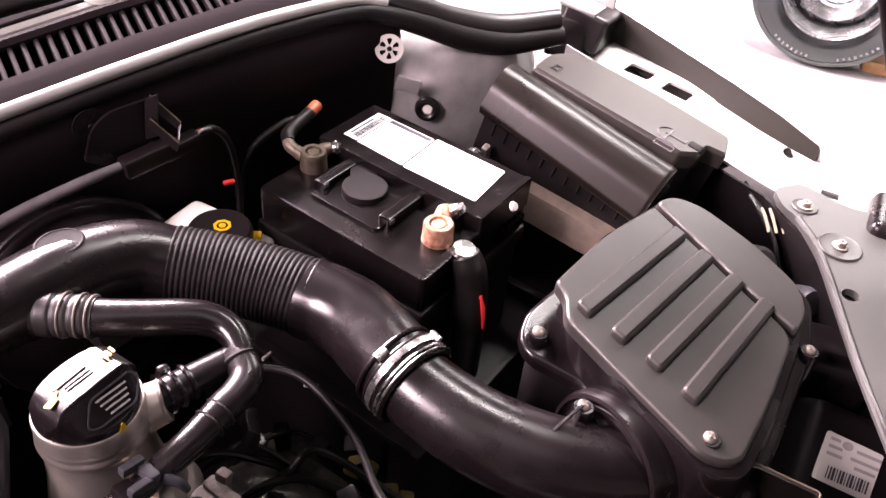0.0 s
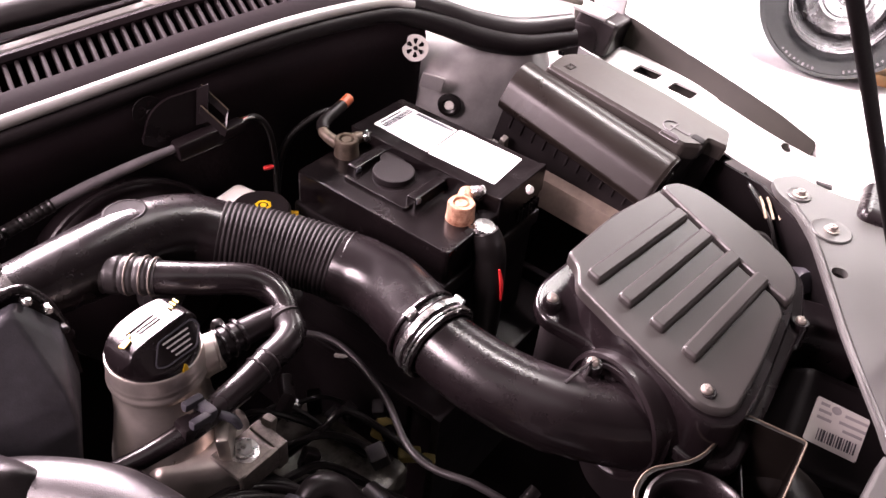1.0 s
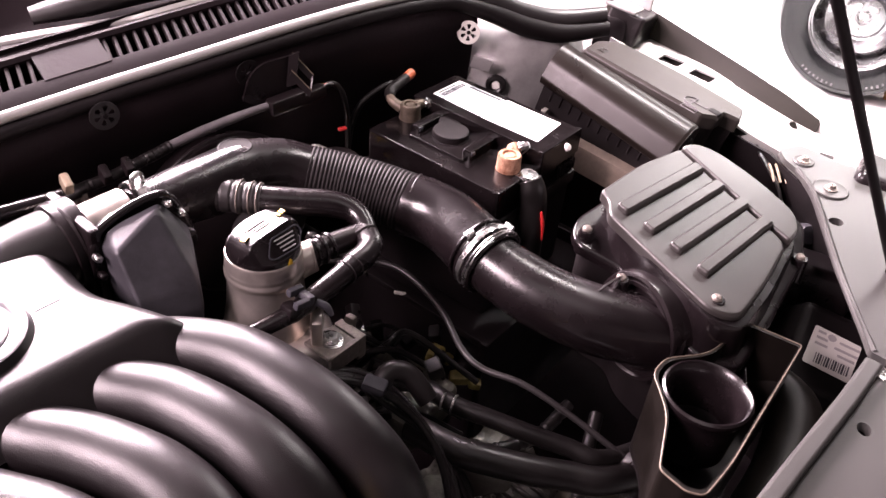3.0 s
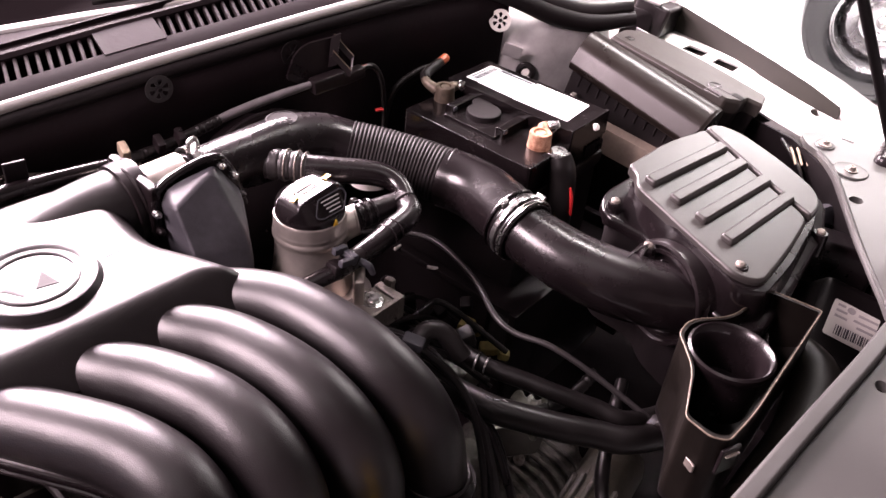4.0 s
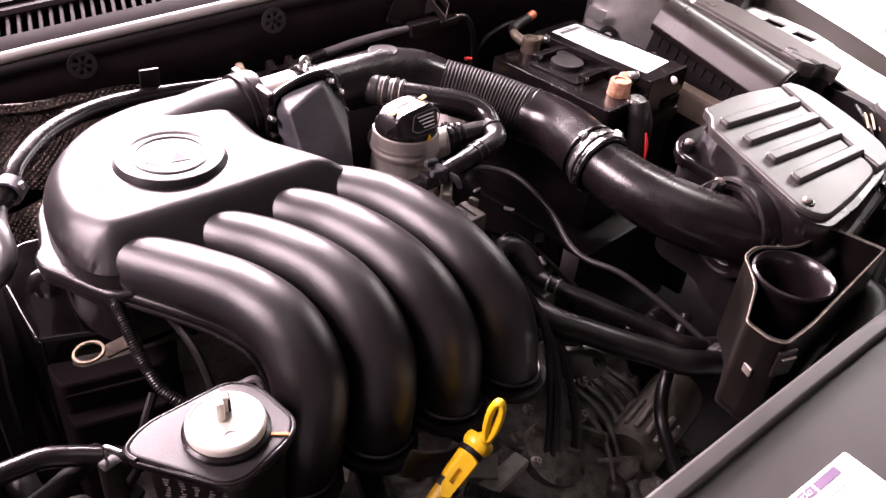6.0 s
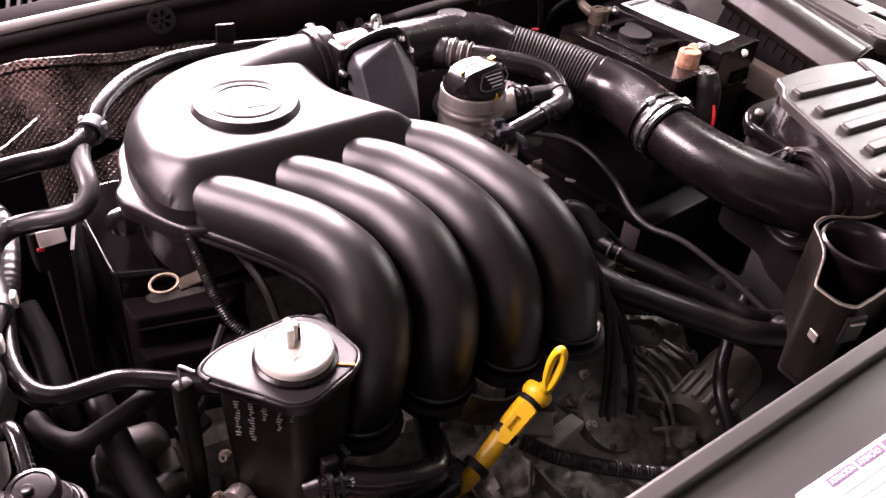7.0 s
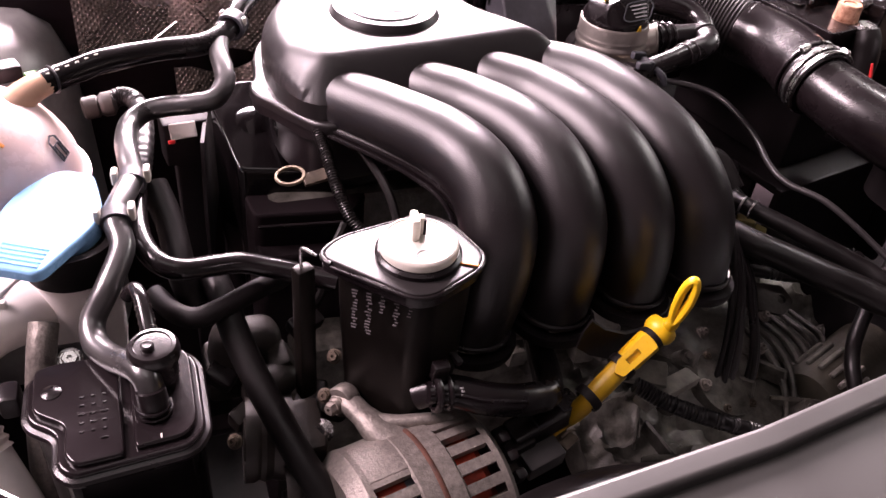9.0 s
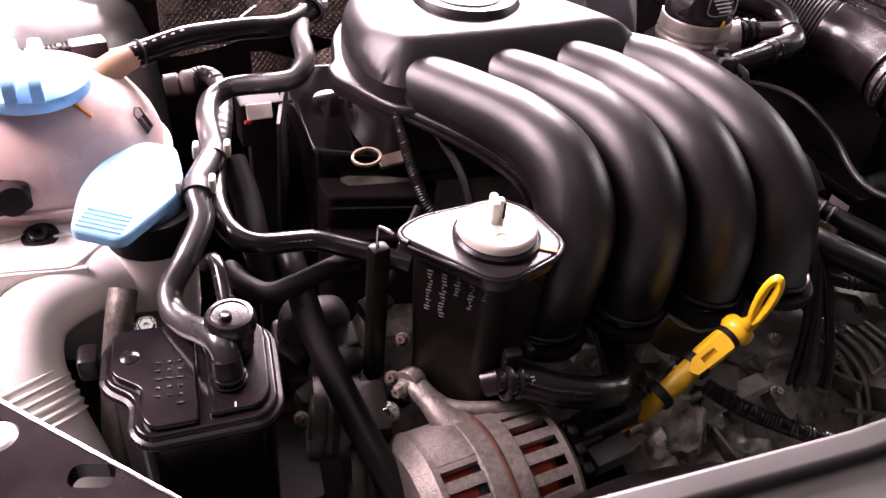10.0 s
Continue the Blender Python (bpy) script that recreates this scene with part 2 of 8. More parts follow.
def plate(outline, z0, z1, m=None, holes=(), bevel=0.0, seg=2):
    """A sheet with holes, in its local frame, from z0 to z1; without holes its upper edge may be rounded."""
    bm = bmesh.new()
    clean = [p for i, p in enumerate(outline) if abs(p[0] - outline[i - 1][0]) + abs(p[1] - outline[i - 1][1]) > 1e-7]
    if holes:
        edges = []
        for loop in (outline, *holes):
            vs = [bm.verts.new((x, y, z0)) for x, y in loop]
            edges += [bm.edges.new((vs[i], vs[(i + 1) % len(vs)])) for i in range(len(vs))]
        bmesh.ops.triangle_fill(bm, edges=edges, use_beauty=True)
        got = bmesh.ops.extrude_face_region(bm, geom=list(bm.faces))
        bmesh.ops.translate(bm, verts=[g for g in got["geom"] if isinstance(g, bmesh.types.BMVert)], vec=(0, 0, z1 - z0))
        bevel = 0
    else:
        levels = [(0.0, z0), (0.0, z1 - bevel)] + [(bevel * (1 - math.cos(a)), z1 - bevel * (1 - math.sin(a))) for a in (math.pi / 2 * (j + 1) / seg for j in range(seg))] if bevel else [(0.0, z0), (0.0, z1)]
        loops = [[bm.verts.new((x, y, z)) for x, y in (inset(clean, d) if d else clean)] for d, z in levels]
        n = len(clean)
        for p, q in zip(loops, loops[1:]):
            for i in range(n):
                bm.faces.new((p[i], p[(i + 1) % n], q[(i + 1) % n], q[i]))
        bm.faces.new(loops[0][::-1])
        bm.faces.new(loops[-1])
    bmesh.ops.recalc_face_normals(bm, faces=bm.faces)
    if m:
        bm.transform(m)
    return bm


def slab(size, m=None, bevel=0.002, seg=2, at=(0, 0, 0)):
    bm = bmesh.new()
    bmesh.ops.create_cube(bm, size=1.0, matrix=Matrix.LocRotScale(at, None, size))
    if bevel:
        bmesh.ops.bevel(bm, geom=list(bm.edges), offset=min(bevel, min(size) * 0.45), segments=seg, profile=0.5, affect="EDGES", clamp_overlap=True)
    if m:
        bm.transform(m)
    return bm


def bolt(p, axis, r=0.006, h=0.005, washer=1.6):
    """A hexagon screw on a round washer."""
    m = frame_on(p, axis)
    a = lathe([(0, 0), (r * washer, 0), (r * washer, 0.0015), (r * 1.05, 0.002), (r * 0.98, h * 0.6), (0, h * 0.6)], m, 20)
    b = lathe([(r * 0.9, 0.001), (r * 0.9, h), (r * 0.75, h * 1.15), (r * 0.3, h * 1.15), (r * 0.25, h * 0.7), (0, h * 0.7)], m, 6)
    return join(a, b)


def cross_screw(p, axis, r=0.0055):
    """A domed screw head with a cross recess."""
    m = frame_on(p, axis)
    head = lathe([(0, 0.0022), (r * 0.5, 0.0021), (r * 0.85, 0.0014), (r, 0.0002), (r, -0.002)], m, 24)
    return join(head, slab((r * 1.3, r * 0.28, 0.0008), m, 0.0002, 1, at=(0, 0, 0.0022)), slab((r * 0.28, r * 1.3, 0.0008), m, 0.0002, 1, at=(0, 0, 0.0022)))


def join(*bms):
    out = bms[0]
    for b in bms[1:]:
        tmp = bpy.data.meshes.new("tmp")
        b.to_mesh(tmp)
        b.free()
        out.from_mesh(tmp)
        bpy.data.meshes.remove(tmp)
    return out


ROOT = {}


def thing(name, place, label, category, group="", kind="", m=None):
    """The Empty at a thing's base."""
    ob = new(name)
    ob.empty_display_size = 0.02
    ob.matrix_basis = m if m is not None else Matrix.Translation(place)
    ROOT[ob] = ob.matrix_basis.copy()
    return tagged(ob, label, category, group, kind)


def finish(me, angle=38):
    """Smooth shading with sharp edges kept and normals weighted by the area of the faces."""
    bm = bmesh.new()
    bm.from_mesh(me)
    lim = math.cos(radians(angle))
    for f in bm.faces:
        f.smooth = True
    for e in bm.edges:
        if len(e.link_faces) == 2 and e.link_faces[0].normal.dot(e.link_faces[1].normal) < lim:
            e.smooth = False
    normals = {}
    area = {f: f.calc_area() for f in bm.faces}
    for v in bm.verts:
        left = set(v.link_faces)
        while left:
            group, stack = [], [left.pop()]
            while stack:
                f = stack.pop()
                group.append(f)
                for e in f.edges:
                    if e.smooth and v in e.verts:
                        for g in e.link_faces:
                            if g in left:
                                left.discard(g)
                                stack.append(g)
            n = Vector()
            for f in group:
                n += f.normal * area[f]
            n.normalize()
            for f in group:
                normals[f.index, v.index] = n
    bm.to_mesh(me)
    bm.free()
    me.normals_split_custom_set([normals.get((p.index, me.loops[i].vertex_index), p.normal)[:] for p in me.polygons for i in p.loop_indices])


def part(name, bm, mat, parent, label="", world=True, angle=38):
    """Links a bmesh as one mesh object under a thing or a part; its points are in the world unless told otherwise."""
    root = parent
    while root.parent:
        root = root.parent
    if world and root in ROOT:
        bm.transform(ROOT[root].inverted())
    me = bpy.data.meshes.new(name)
    bm.normal_update()
    bm.to_mesh(me)
    bm.free()
    finish(me, angle)
    me.materials.append(mat)
    ob = new(name, me)
    ob.parent = parent
    return tagged(ob, label)


def structure(name, bm, mat, label, category, angle=38):
    me = bpy.data.meshes.new(name)
    bm.normal_update()
    bm.to_mesh(me)
    bm.free()
    finish(me, angle)
    me.materials.append(mat)
    return tagged(new(name, me), label, category, kind="structure")


def share(first, n_name, mat_world, parent):
    """Another object on the mesh of first."""
    ob = new(n_name, first.data)
    ob.parent = parent
    ob.matrix_basis = mat_world
    return ob


def circle(x, y, r, n=20, ry=None, turn=0.0):
    c, s = math.cos(turn), math.sin(turn)
    return [(x + r * math.cos(a) * c - (ry or r) * math.sin(a) * s, y + r * math.cos(a) * s + (ry or r) * math.sin(a) * c) for a in (2 * math.pi * i / n for i in range(n))]


def rect(x, y, sx, sy, turn=0.0, r=0.0):
    c, s = math.cos(turn), math.sin(turn)
    pts = [(x + a * sx / 2 * c - b * sy / 2 * s, y + a * sx / 2 * s + b * sy / 2 * c) for a, b in ((-1, -1), (1, -1), (1, 1), (-1, 1))]
    return rounded(pts, r) if r else pts


# ---- the garage ----
def quad_room():
    x0, x1, y0, y1, h = -3.2, 5.2, -3.6, 4.2, 3.0
    floor = slab((x1 - x0 + 0.4, y1 - y0 + 0.4, 0.2), None, 0, at=((x0 + x1) / 2, (y0 + y1) / 2, FLOOR - 0.1))
    structure("floor", floor, CONCRETE, "bright grey concrete garage floor with dark specks", "floor")
    for name, size, at in (("wall_north", (x1 - x0, 0.15, h), ((x0 + x1) / 2, y1 + 0.075, FLOOR + h / 2)),
                           ("wall_south", (x1 - x0, 0.15, h), ((x0 + x1) / 2, y0 - 0.075, FLOOR + h / 2)),
                           ("wall_east", (0.15, y1 - y0, h), (x1 + 0.075, (y0 + y1) / 2, FLOOR + h / 2)),
                           ("wall_west", (0.15, y1 - y0, h), (x0 - 0.075, (y0 + y1) / 2, FLOOR + h / 2))):
        structure(name, slab(size, None, 0, at=at), WALL, "plain grey plastered garage wall", "wall")
    structure("ceiling", slab((x1 - x0 + 0.3, y1 - y0 + 0.3, 0.1), None, 0, at=((x0 + x1) / 2, (y0 + y1) / 2, FLOOR + h + 0.05)), WALL,
              "plain grey garage ceiling", "ceiling")


quad_room()


def spare_wheel():
    hub, r = V(2.742, 0.572, 0.502), 0.335
    axis = V(-0.93, -0.368, 0)
    m = frame_on(hub, axis, (0, 0, 1)) @ Matrix.Diagonal((0.776, 0.776, 0.776, 1))
    ob = thing("wheel", (hub.x, hub.y, FLOOR + 0.002), "car wheel with black tyre and silver steel rim, standing upright", "wheel")
    w = 0.095
    tyre = lathe([(0.205, -w + 0.02), (0.225, -w), (0.275, -w - 0.008), (0.312, -w + 0.01), (0.328, -w + 0.03), (r, -0.03), (r, 0.03), (0.328, w - 0.03),
                  (0.318, w - 0.006), (0.298, w + 0.004), (0.292, w + 0.0015), (0.272, w + 0.006), (0.245, w + 0.004), (0.222, w - 0.002), (0.21, w - 0.006), (0.203, w - 0.02)], m, 72, closed=True)
    t = part("tyre", tyre, TYRE, ob, "black rubber tyre with pale sidewall lettering")
    for k in range(16):
        a = 2.55 + k * 0.075 + (0.0 if k < 8 else 0.35)
        mm = m @ pose(0, 0, 0, 0, 0, math.degrees(a)) @ Matrix.Translation((0.282, 0, w + 0.0042))
        part("letter_bar", slab((0.010 + 0.004 * (k % 3), 0.007 + 0.002 * (k % 2), 0.001), mm, 0.0003, 1), TAPE, t)
    rim = lathe([(0.0, 0.004), (0.03, 0.004), (0.034, 0.012), (0.06, 0.014), (0.082, 0.010), (0.092, -0.002), (0.105, -0.004), (0.125, 0.012), (0.15, 0.02),
                 (0.166, 0.008), (0.178, -0.02), (0.186, -0.026), (0.188, 0.05), (0.192, 0.066), (0.205, 0.07), (0.209, 0.082), (0.206, 0.088), (0.199, 0.085),
                 (0.196, 0.05), (0.194, -0.07), (0.0, -0.02)], m, 72)
    ri = part("rim", rim, RIM, ob, "silver-grey stamped steel rim")
    for k in range(12):
        a = 2 * math.pi * k / 12 + 0.2
        mm = m @ pose(0, 0, 0, 0, 0, math.degrees(a)) @ Matrix.Translation((0.168, 0, 0.006))
        part("vent_hole", lathe([(0, 0.004), (0.011, 0.004), (0.0135, 0.002), (0.0135, -0.006)], mm @ pose(0, 0, 0, 0, 52, 0), 16), MATT, ri)
    for k in range(5):
        a = 2 * math.pi * k / 5 + 0.5
        mm = m @ pose(0, 0, 0, 0, 0, math.degrees(a)) @ Matrix.Translation((0.056, 0, 0.012))
        part("wheel_bolt", lathe([(0, 0.012), (0.005, 0.012), (0.0085, 0.009), (0.0085, 0), (0.013, -0.002)], mm, 14), STEEL, ri)
    part("hub_cap", lathe([(0, 0.016), (0.006, 0.016), (0.008, 0.008), (0.02, 0.01), (0.026, 0.006), (0.03, 0.0)], m, 28), STEEL, ri)
    bl = thing("wooden_block", (2.90, 0.36, FLOOR), "low orange-brown wooden block on the floor beside the wheel", "block")
    b = slab((0.2, 0.12, 0.04), frame_on((2.915, 0.365, FLOOR + 0.02), (0, 0, 1), (0.368, -0.93, 0)), 0.006)
    part("board", b, WOOD, bl)


spare_wheel()

blue_bin = thing("plastic_bin", (3.78, 1.66, FLOOR), "low blue plastic bin standing on the concrete floor", "bin")
part("body", join(slab((0.5, 0.36, 0.2), pose(3.78, 1.66, FLOOR + 0.1, 0, 0, 24), 0.03, 3), slab((0.54, 0.4, 0.02), pose(3.78, 1.66, FLOOR + 0.19, 0, 0, 24), 0.008)), BLUE, blue_bin)
part("handle", tube([(3.98, 1.36, FLOOR + 0.02), (3.99, 1.33, FLOOR + 0.12), (4.0, 1.37, FLOOR + 0.22)], 0.018), MATT, blue_bin, "dark curved handle")

# ---- the body of the car ----
STRIP = [(-0.75, 0.30, 0.81), (-0.5, 0.30, 0.875), (-0.3, 0.30, 0.914), (-0.1, 0.30, 0.942), (0, 0.30, 0.954), (0.2, 0.30, 0.977), (0.3, 0.30, 0.987),
         (0.45, 0.30, 1.002), (0.58, 0.30, 1.011), (0.69, 0.30, 1.008), (0.732, 0.29, 1.000), (0.772, 0.275, 0.986), (0.820, 0.257, 0.966),
         (0.875, 0.235, 0.954), (0.937, 0.2, 0.962)]


def strip_z(x):
    for (a, _, za), (b, _, zb) in zip(STRIP[:10], STRIP[1:10]):
        if x <= b:
            return za + (zb - za) * (x - a) / (b - a)
    return STRIP[9][2]


def sheet(rows, thick=0.004, back=(0, 0, -1)):
    """A sheet through rows of points, with some thickness."""
    bm = bmesh.new()
    g = [[bm.verts.new(p) for p in row] for row in rows]
    for a, b in zip(g, g[1:]):
        for i in range(len(a) - 1):
            bm.faces.new((a[i], a[i + 1], b[i + 1], b[i]))
    bmesh.ops.recalc_face_normals(bm, faces=bm.faces)
    got = bmesh.ops.extrude_face_region(bm, geom=list(bm.faces))
    bmesh.ops.translate(bm, verts=[q for q in got["geom"] if isinstance(q, bmesh.types.BMVert)], vec=Vector(back) * thick)
    bmesh.ops.recalc_face_normals(bm, faces=bm.faces)
    return bm


xs = [-0.75 + 0.05 * i for i in range(31)]
rows = []
for dy, dz in ((-0.004, -0.014), (-0.012, -0.03), (-0.016, -0.05), (-0.010, -0.075), (-0.006, -0.14), (0.0, -0.22), (0.03, -0.3), (0.05, -0.55), (0.09, -0.80)):
    rows.append([(x, 0.298 + dy, strip_z(x) + dz) for x in xs])
structure("firewall", sheet(rows, 0.012, (0, 1, 0)), FELT, "black lined bulkhead wall at the back of the engine bay", "bulkhead")
structure("firewall_seam", tube([(x, 0.296, strip_z(x) - 0.088) for x in xs], 0.0035, 8, 2), MATT, "thin black ridge along the bulkhead", "trim")


def spring_clip(p, r=0.0165):
    m = frame_on(p, (-0.5, -0.8, 0.3) if p[0] > 0.5 else (0, -1, 0.05), (1, 0, 0))
    ob = thing("spring_clip", p, "round grey toothed fastener disc pressed on the bulkhead", "fastener", "bulkhead clips")
    holes = [[(math.cos(a + d) * q, math.sin(a + d) * q) for q, d in ((r * 0.3, -0.22), (r * 0.68, -0.30), (r * 0.74, 0), (r * 0.68, 0.30), (r * 0.3, 0.22))] for a in (2 * math.pi * k / 6 + 0.3 for k in range(6))]
    # same disc, paler or darker by place: how brightly each is lit is in its colour
    part("disc", plate(circle(0, 0, r, 28), 0.004, 0.0055, m, holes), PAPERGREY if p[0] > 0.5 else STEEL if p[0] < -0.2 else MATT if p[0] > 0.3 else SATINBLACK, ob)
    part("stud", lathe([(0, 0.008), (r * 0.16, 0.008), (r * 0.2, 0.0)], m, 12), MATT, ob)


for p in ((0.73, 0.279, 0.950), (0.214, 0.288, 0.952), (-0.022, 0.288, 0.928), (-0.304, 0.286, 0.879), (0.388, 0.288, 0.9625)):
    spring_clip(p)

cowl = thing("cowl_panel", (0.2, 0.33, 0.95), "dark grey plastic scuttle panel with slotted air grille", "cowl", kind="structure")
part("bright_lip", tube([(x, y, z) for x, y, z in STRIP[:11]], 0.0066, 12, 6), PAINT, cowl, "bright rounded painted lip along the front edge")
part("rubber_seal", tube([(x, y - 0.004, z - 0.014) for x, y, z in STRIP], [0.009] * 9 + [0.01, 0.012, 0.014, 0.016, 0.016, 0.012], 12, 6), MATT, cowl, "black rubber bonnet seal")
part("seal_top", tube([(x, y + 0.006, z + 0.004) for x, y, z in STRIP[9:]], [0.006, 0.009, 0.012, 0.0135, 0.0135, 0.011], 16, 6), SATINBLACK, cowl, "satin upper fold of the seal")
for nm, ya, yb, za, zb, mt, lab in (("front_rail", 0.304, 0.329, 0.0, 0.012, FELT, ""), ("rear_rail", 0.366, 0.374, 0.021, 0.026, FELT, ""),
                                   ("gutter", 0.30, 0.50, -0.035, -0.025, FELT, "dark air duct below the slots"),
                                   ("screen_base", 0.50, 0.62, 0.05, 0.14, GLASS, "dark windscreen glass")):
    rr = [[(x, y, strip_z(x) + z) for x in xs] for y, z in ((ya, za), ((ya + yb) / 2, (za + zb) / 2 + 0.002), (yb, zb))]
    part(nm, sheet(rr, 0.004), mt, cowl, lab)


def trim_y(x):
    return 0.386 + 0.26 * max(0.0, 0.30 - x) * (1.0 if x > 0 else 0.3 / max(0.3, 0.3 - x))


part("trim_bed", sheet([[(x, 0.374 * (1 - f) + (trim_y(x) + 0.001) * f, strip_z(x) + 0.022 - 0.004 * f) for x in xs] for f in (0, 0.5, 1)], 0.003), FELT, cowl)
part("screen_trim", sheet([[(x, trim_y(x) + dy, strip_z(x) + dz) for x in xs] for dy, dz in ((0.001, 0.018), (0.002, 0.0215), (0.007, 0.024), (0.012, 0.0235), (0.0135, 0.019))], 0.002), PAINT, cowl, "bright narrow strip below the windscreen")
part("screen_shelf", sheet([[(x, trim_y(x) + 0.015 + (0.5 - trim_y(x) - 0.015) * f, strip_z(x) + 0.004 + 0.046 * f * f) for x in xs] for f in (0, 0.3, 0.6, 1)], 0.004), FELT, cowl, "black shelf below the windscreen")
part("duct_wall", sheet([[(x, 0.395, strip_z(x) + z) for x in xs] for z in (-0.03, 0.026)], 0.004, (0, 1, 0)), FELT, cowl)
first = None
for k in range(112):
    x = -0.62 + k * 0.0119
    if 0.172 < x < 0.240 or -0.32 < x < -0.25 or x > 0.72:
        continue
    where = ROOT[cowl].inverted() @ Matrix.Translation((x, 0.3475, strip_z(x) + 0.0095)) @ pose(0, 0, 0, 14, 0, -9)
    if first is None:
        first = part("slat", slab((0.0048, 0.045, 0.010), None, 0.0018, 2), FELT, cowl, world=False)
        first.matrix_basis = where
    else:
        share(first, "slat", where, cowl)
for x0, x1 in ((0.172, 0.245), (-0.32, -0.25)):
    rr = [[(x, y, strip_z(x) + z) for x in (x0, (x0 + x1) / 2, x1)] for y, z in ((0.326, 0.0120), (0.348, 0.0175), (0.370, 0.0232))]
    part("blank_panel", sheet(rr, 0.004), FELT, cowl)

wiper = thing("wiper_arm", (0.32, 0.425, 0.99), "black wiper arm cover lying on the scuttle below the windscreen", "wiper arm")
part("cover", tube([(0.20, 0.452, strip_z(0.2) + 0.030), (0.26, 0.440, strip_z(0.26) + 0.034), (0.34, 0.432, strip_z(0.34) + 0.036), (0.42, 0.424, strip_z(0.42) + 0.034), (0.47, 0.418, strip_z(0.47) + 0.030)], [0.014, 0.022, 0.024, 0.020, 0.010], 20, 8, flat=0.7), SATINBLACK, wiper)
part("pale_end", lathe([(0, 0.016), (0.010, 0.014), (0.018, 0.008), (0.022, 0.0), (0.018, -0.006)], frame_on((0.470, 0.400, strip_z(0.47) + 0.022), (0.1, -0.3, 1)) @ Matrix.Diagonal((1.3, 0.8, 1, 1)), 28), PAPERGREY, wiper, "pale grey spindle cover")

# strut towers and inner wings
for x, y, z, nm in ((0.87, 0.34, 0.955, "strut_tower"), (-0.43, 0.27, 0.86, "strut_tower")):
    ob = thing(nm, (x, y, 0.6), "grey painted sheet metal suspension tower", "strut tower", kind="structure")
    part("dome", lathe([(0, z - 0.005), (0.05, z - 0.003), (0.085, z - 0.008), (0.112, z - 0.03), (0.126, z - 0.07), (0.134, z - 0.16), (0.14, z - 0.45)],
                       Matrix.Translation((x, y, 0)), 48), PRIMER, ob)
    if x > 0:
        p = (0.773, 0.252, 0.869)
        m = frame_on(p, (-0.74, -0.67, 0.12))
        part("grommet", lathe([(0.007, 0.003), (0.010, 0.005), (0.0145, 0.004), (0.016, 0.0), (0.013, -0.004)], m, 24), RUBBER, ob, "black rubber grommet")
        part("plug", lathe([(0, 0.002), (0.006, 0.002), (0.0075, 0)], m, 16), PAPERGREY, ob)
        part("weld_plate", slab((0.03, 0.004, 0.022), frame_on((0.748, 0.262, 0.905), (0, -0.3, 1), (0.6, -0.6, 0)), 0.003), PRIMER, ob)

EDGE = [(1.02, -0.30, 0.852), (1.06, -0.2, 0.876), (1.086, -0.118, 0.8865), (1.088, -0.095, 0.890), (1.082, -0.04, 0.906), (1.075, 0.03, 0.920), (1.06, 0.194, 0.947), (1.05, 0.3, 0.962), (1.04, 0.45, 0.975), (1.03, 0.7, 0.985)]
wing = thing("front_wing", (1.1, 0.1, 0.6), "light silver-grey painted front wing with inner flange", "car wing", kind="structure")
rr = [[(x + dx, y, z + dz) for x, y, z in EDGE] for dx, dz in ((0, 0), (0.02, 0.006), (0.06, 0.002), (0.11, -0.02), (0.15, -0.06), (0.175, -0.15), (0.18, -0.4))]
part("outer_skin", sheet(rr, 0.003), PAINT, wing)
part("edge_fold", sheet([[(x + dx, y, z + dz) for x, y, z in EDGE[:4]] for dx, dz in ((0, 0.0005), (-0.001, -0.008), (-0.002, -0.024))], 0.002, (1, 0, 0)), PAINT, wing, "folded front end of the wing edge")
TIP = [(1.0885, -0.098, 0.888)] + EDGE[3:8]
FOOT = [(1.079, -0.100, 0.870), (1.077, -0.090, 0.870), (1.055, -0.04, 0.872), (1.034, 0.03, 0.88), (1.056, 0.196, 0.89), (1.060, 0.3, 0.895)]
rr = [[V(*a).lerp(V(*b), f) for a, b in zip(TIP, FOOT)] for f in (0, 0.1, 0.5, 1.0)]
# inner face of the silver wing, its shade painted in as a dark tone
part("inner_face", sheet(rr, 0.002, (1, 0, 0)), WINGSHADE, wing, "inner face of the wing edge, with its shade put into the colour")
led = rounded([(0.955, 0.2), (0.966, 0.02), (0.972, -0.05), (0.985, -0.10), (1.01, -0.17), (1.066, -0.2), (1.090, -0.11), (1.080, 0.0), (1.10, 0.12), (1.11, 0.2)], 0.008)
b = plate(led, -0.003, 0.0, None, [rect(1.021, 0.128, 0.026, 0.036, 0.15, 0.004), rect(1.023, 0.070, 0.026, 0.036, 0.15, 0.004), circle(1.064, -0.005, 0.005), circle(1.063, -0.073, 0.010, 20, 0.007, 0.6),
                                  rect(1.035, -0.145, 0.014, 0.02, 0.4, 0.002)])
bmesh.ops.translate(b, verts=b.verts, vec=(0, 0, 0))
for v in b.verts:
    v.co.z += min(0.905, max(0.872, 0.874 + 0.2 * (v.co.y + 0.093)))
part("flange", b, PAINT, wing, "bright flange with square and oval holes")
# added black sheet that keeps the flange holes dark, in place of shade
part("shade_sheet", slab((0.09, 0.27, 0.004), pose(1.03, 0.10, 0.868, 4, 0, -6), 0), MATT, wing, "black sheet standing in for the shade below the flange")
rr = [[(x, y, z + dz) for x, y, z in ((0.953, 0.2, 0.925), (0.958, 0.163, 0.92), (0.967, 0.06, 0.898), (0.973, -0.03, 0.884))] for dz in (-0.05, 0.004)]
part("upright_lip", sheet(rr, 0.003, (1, 0, 0)), PRIMER, wing)
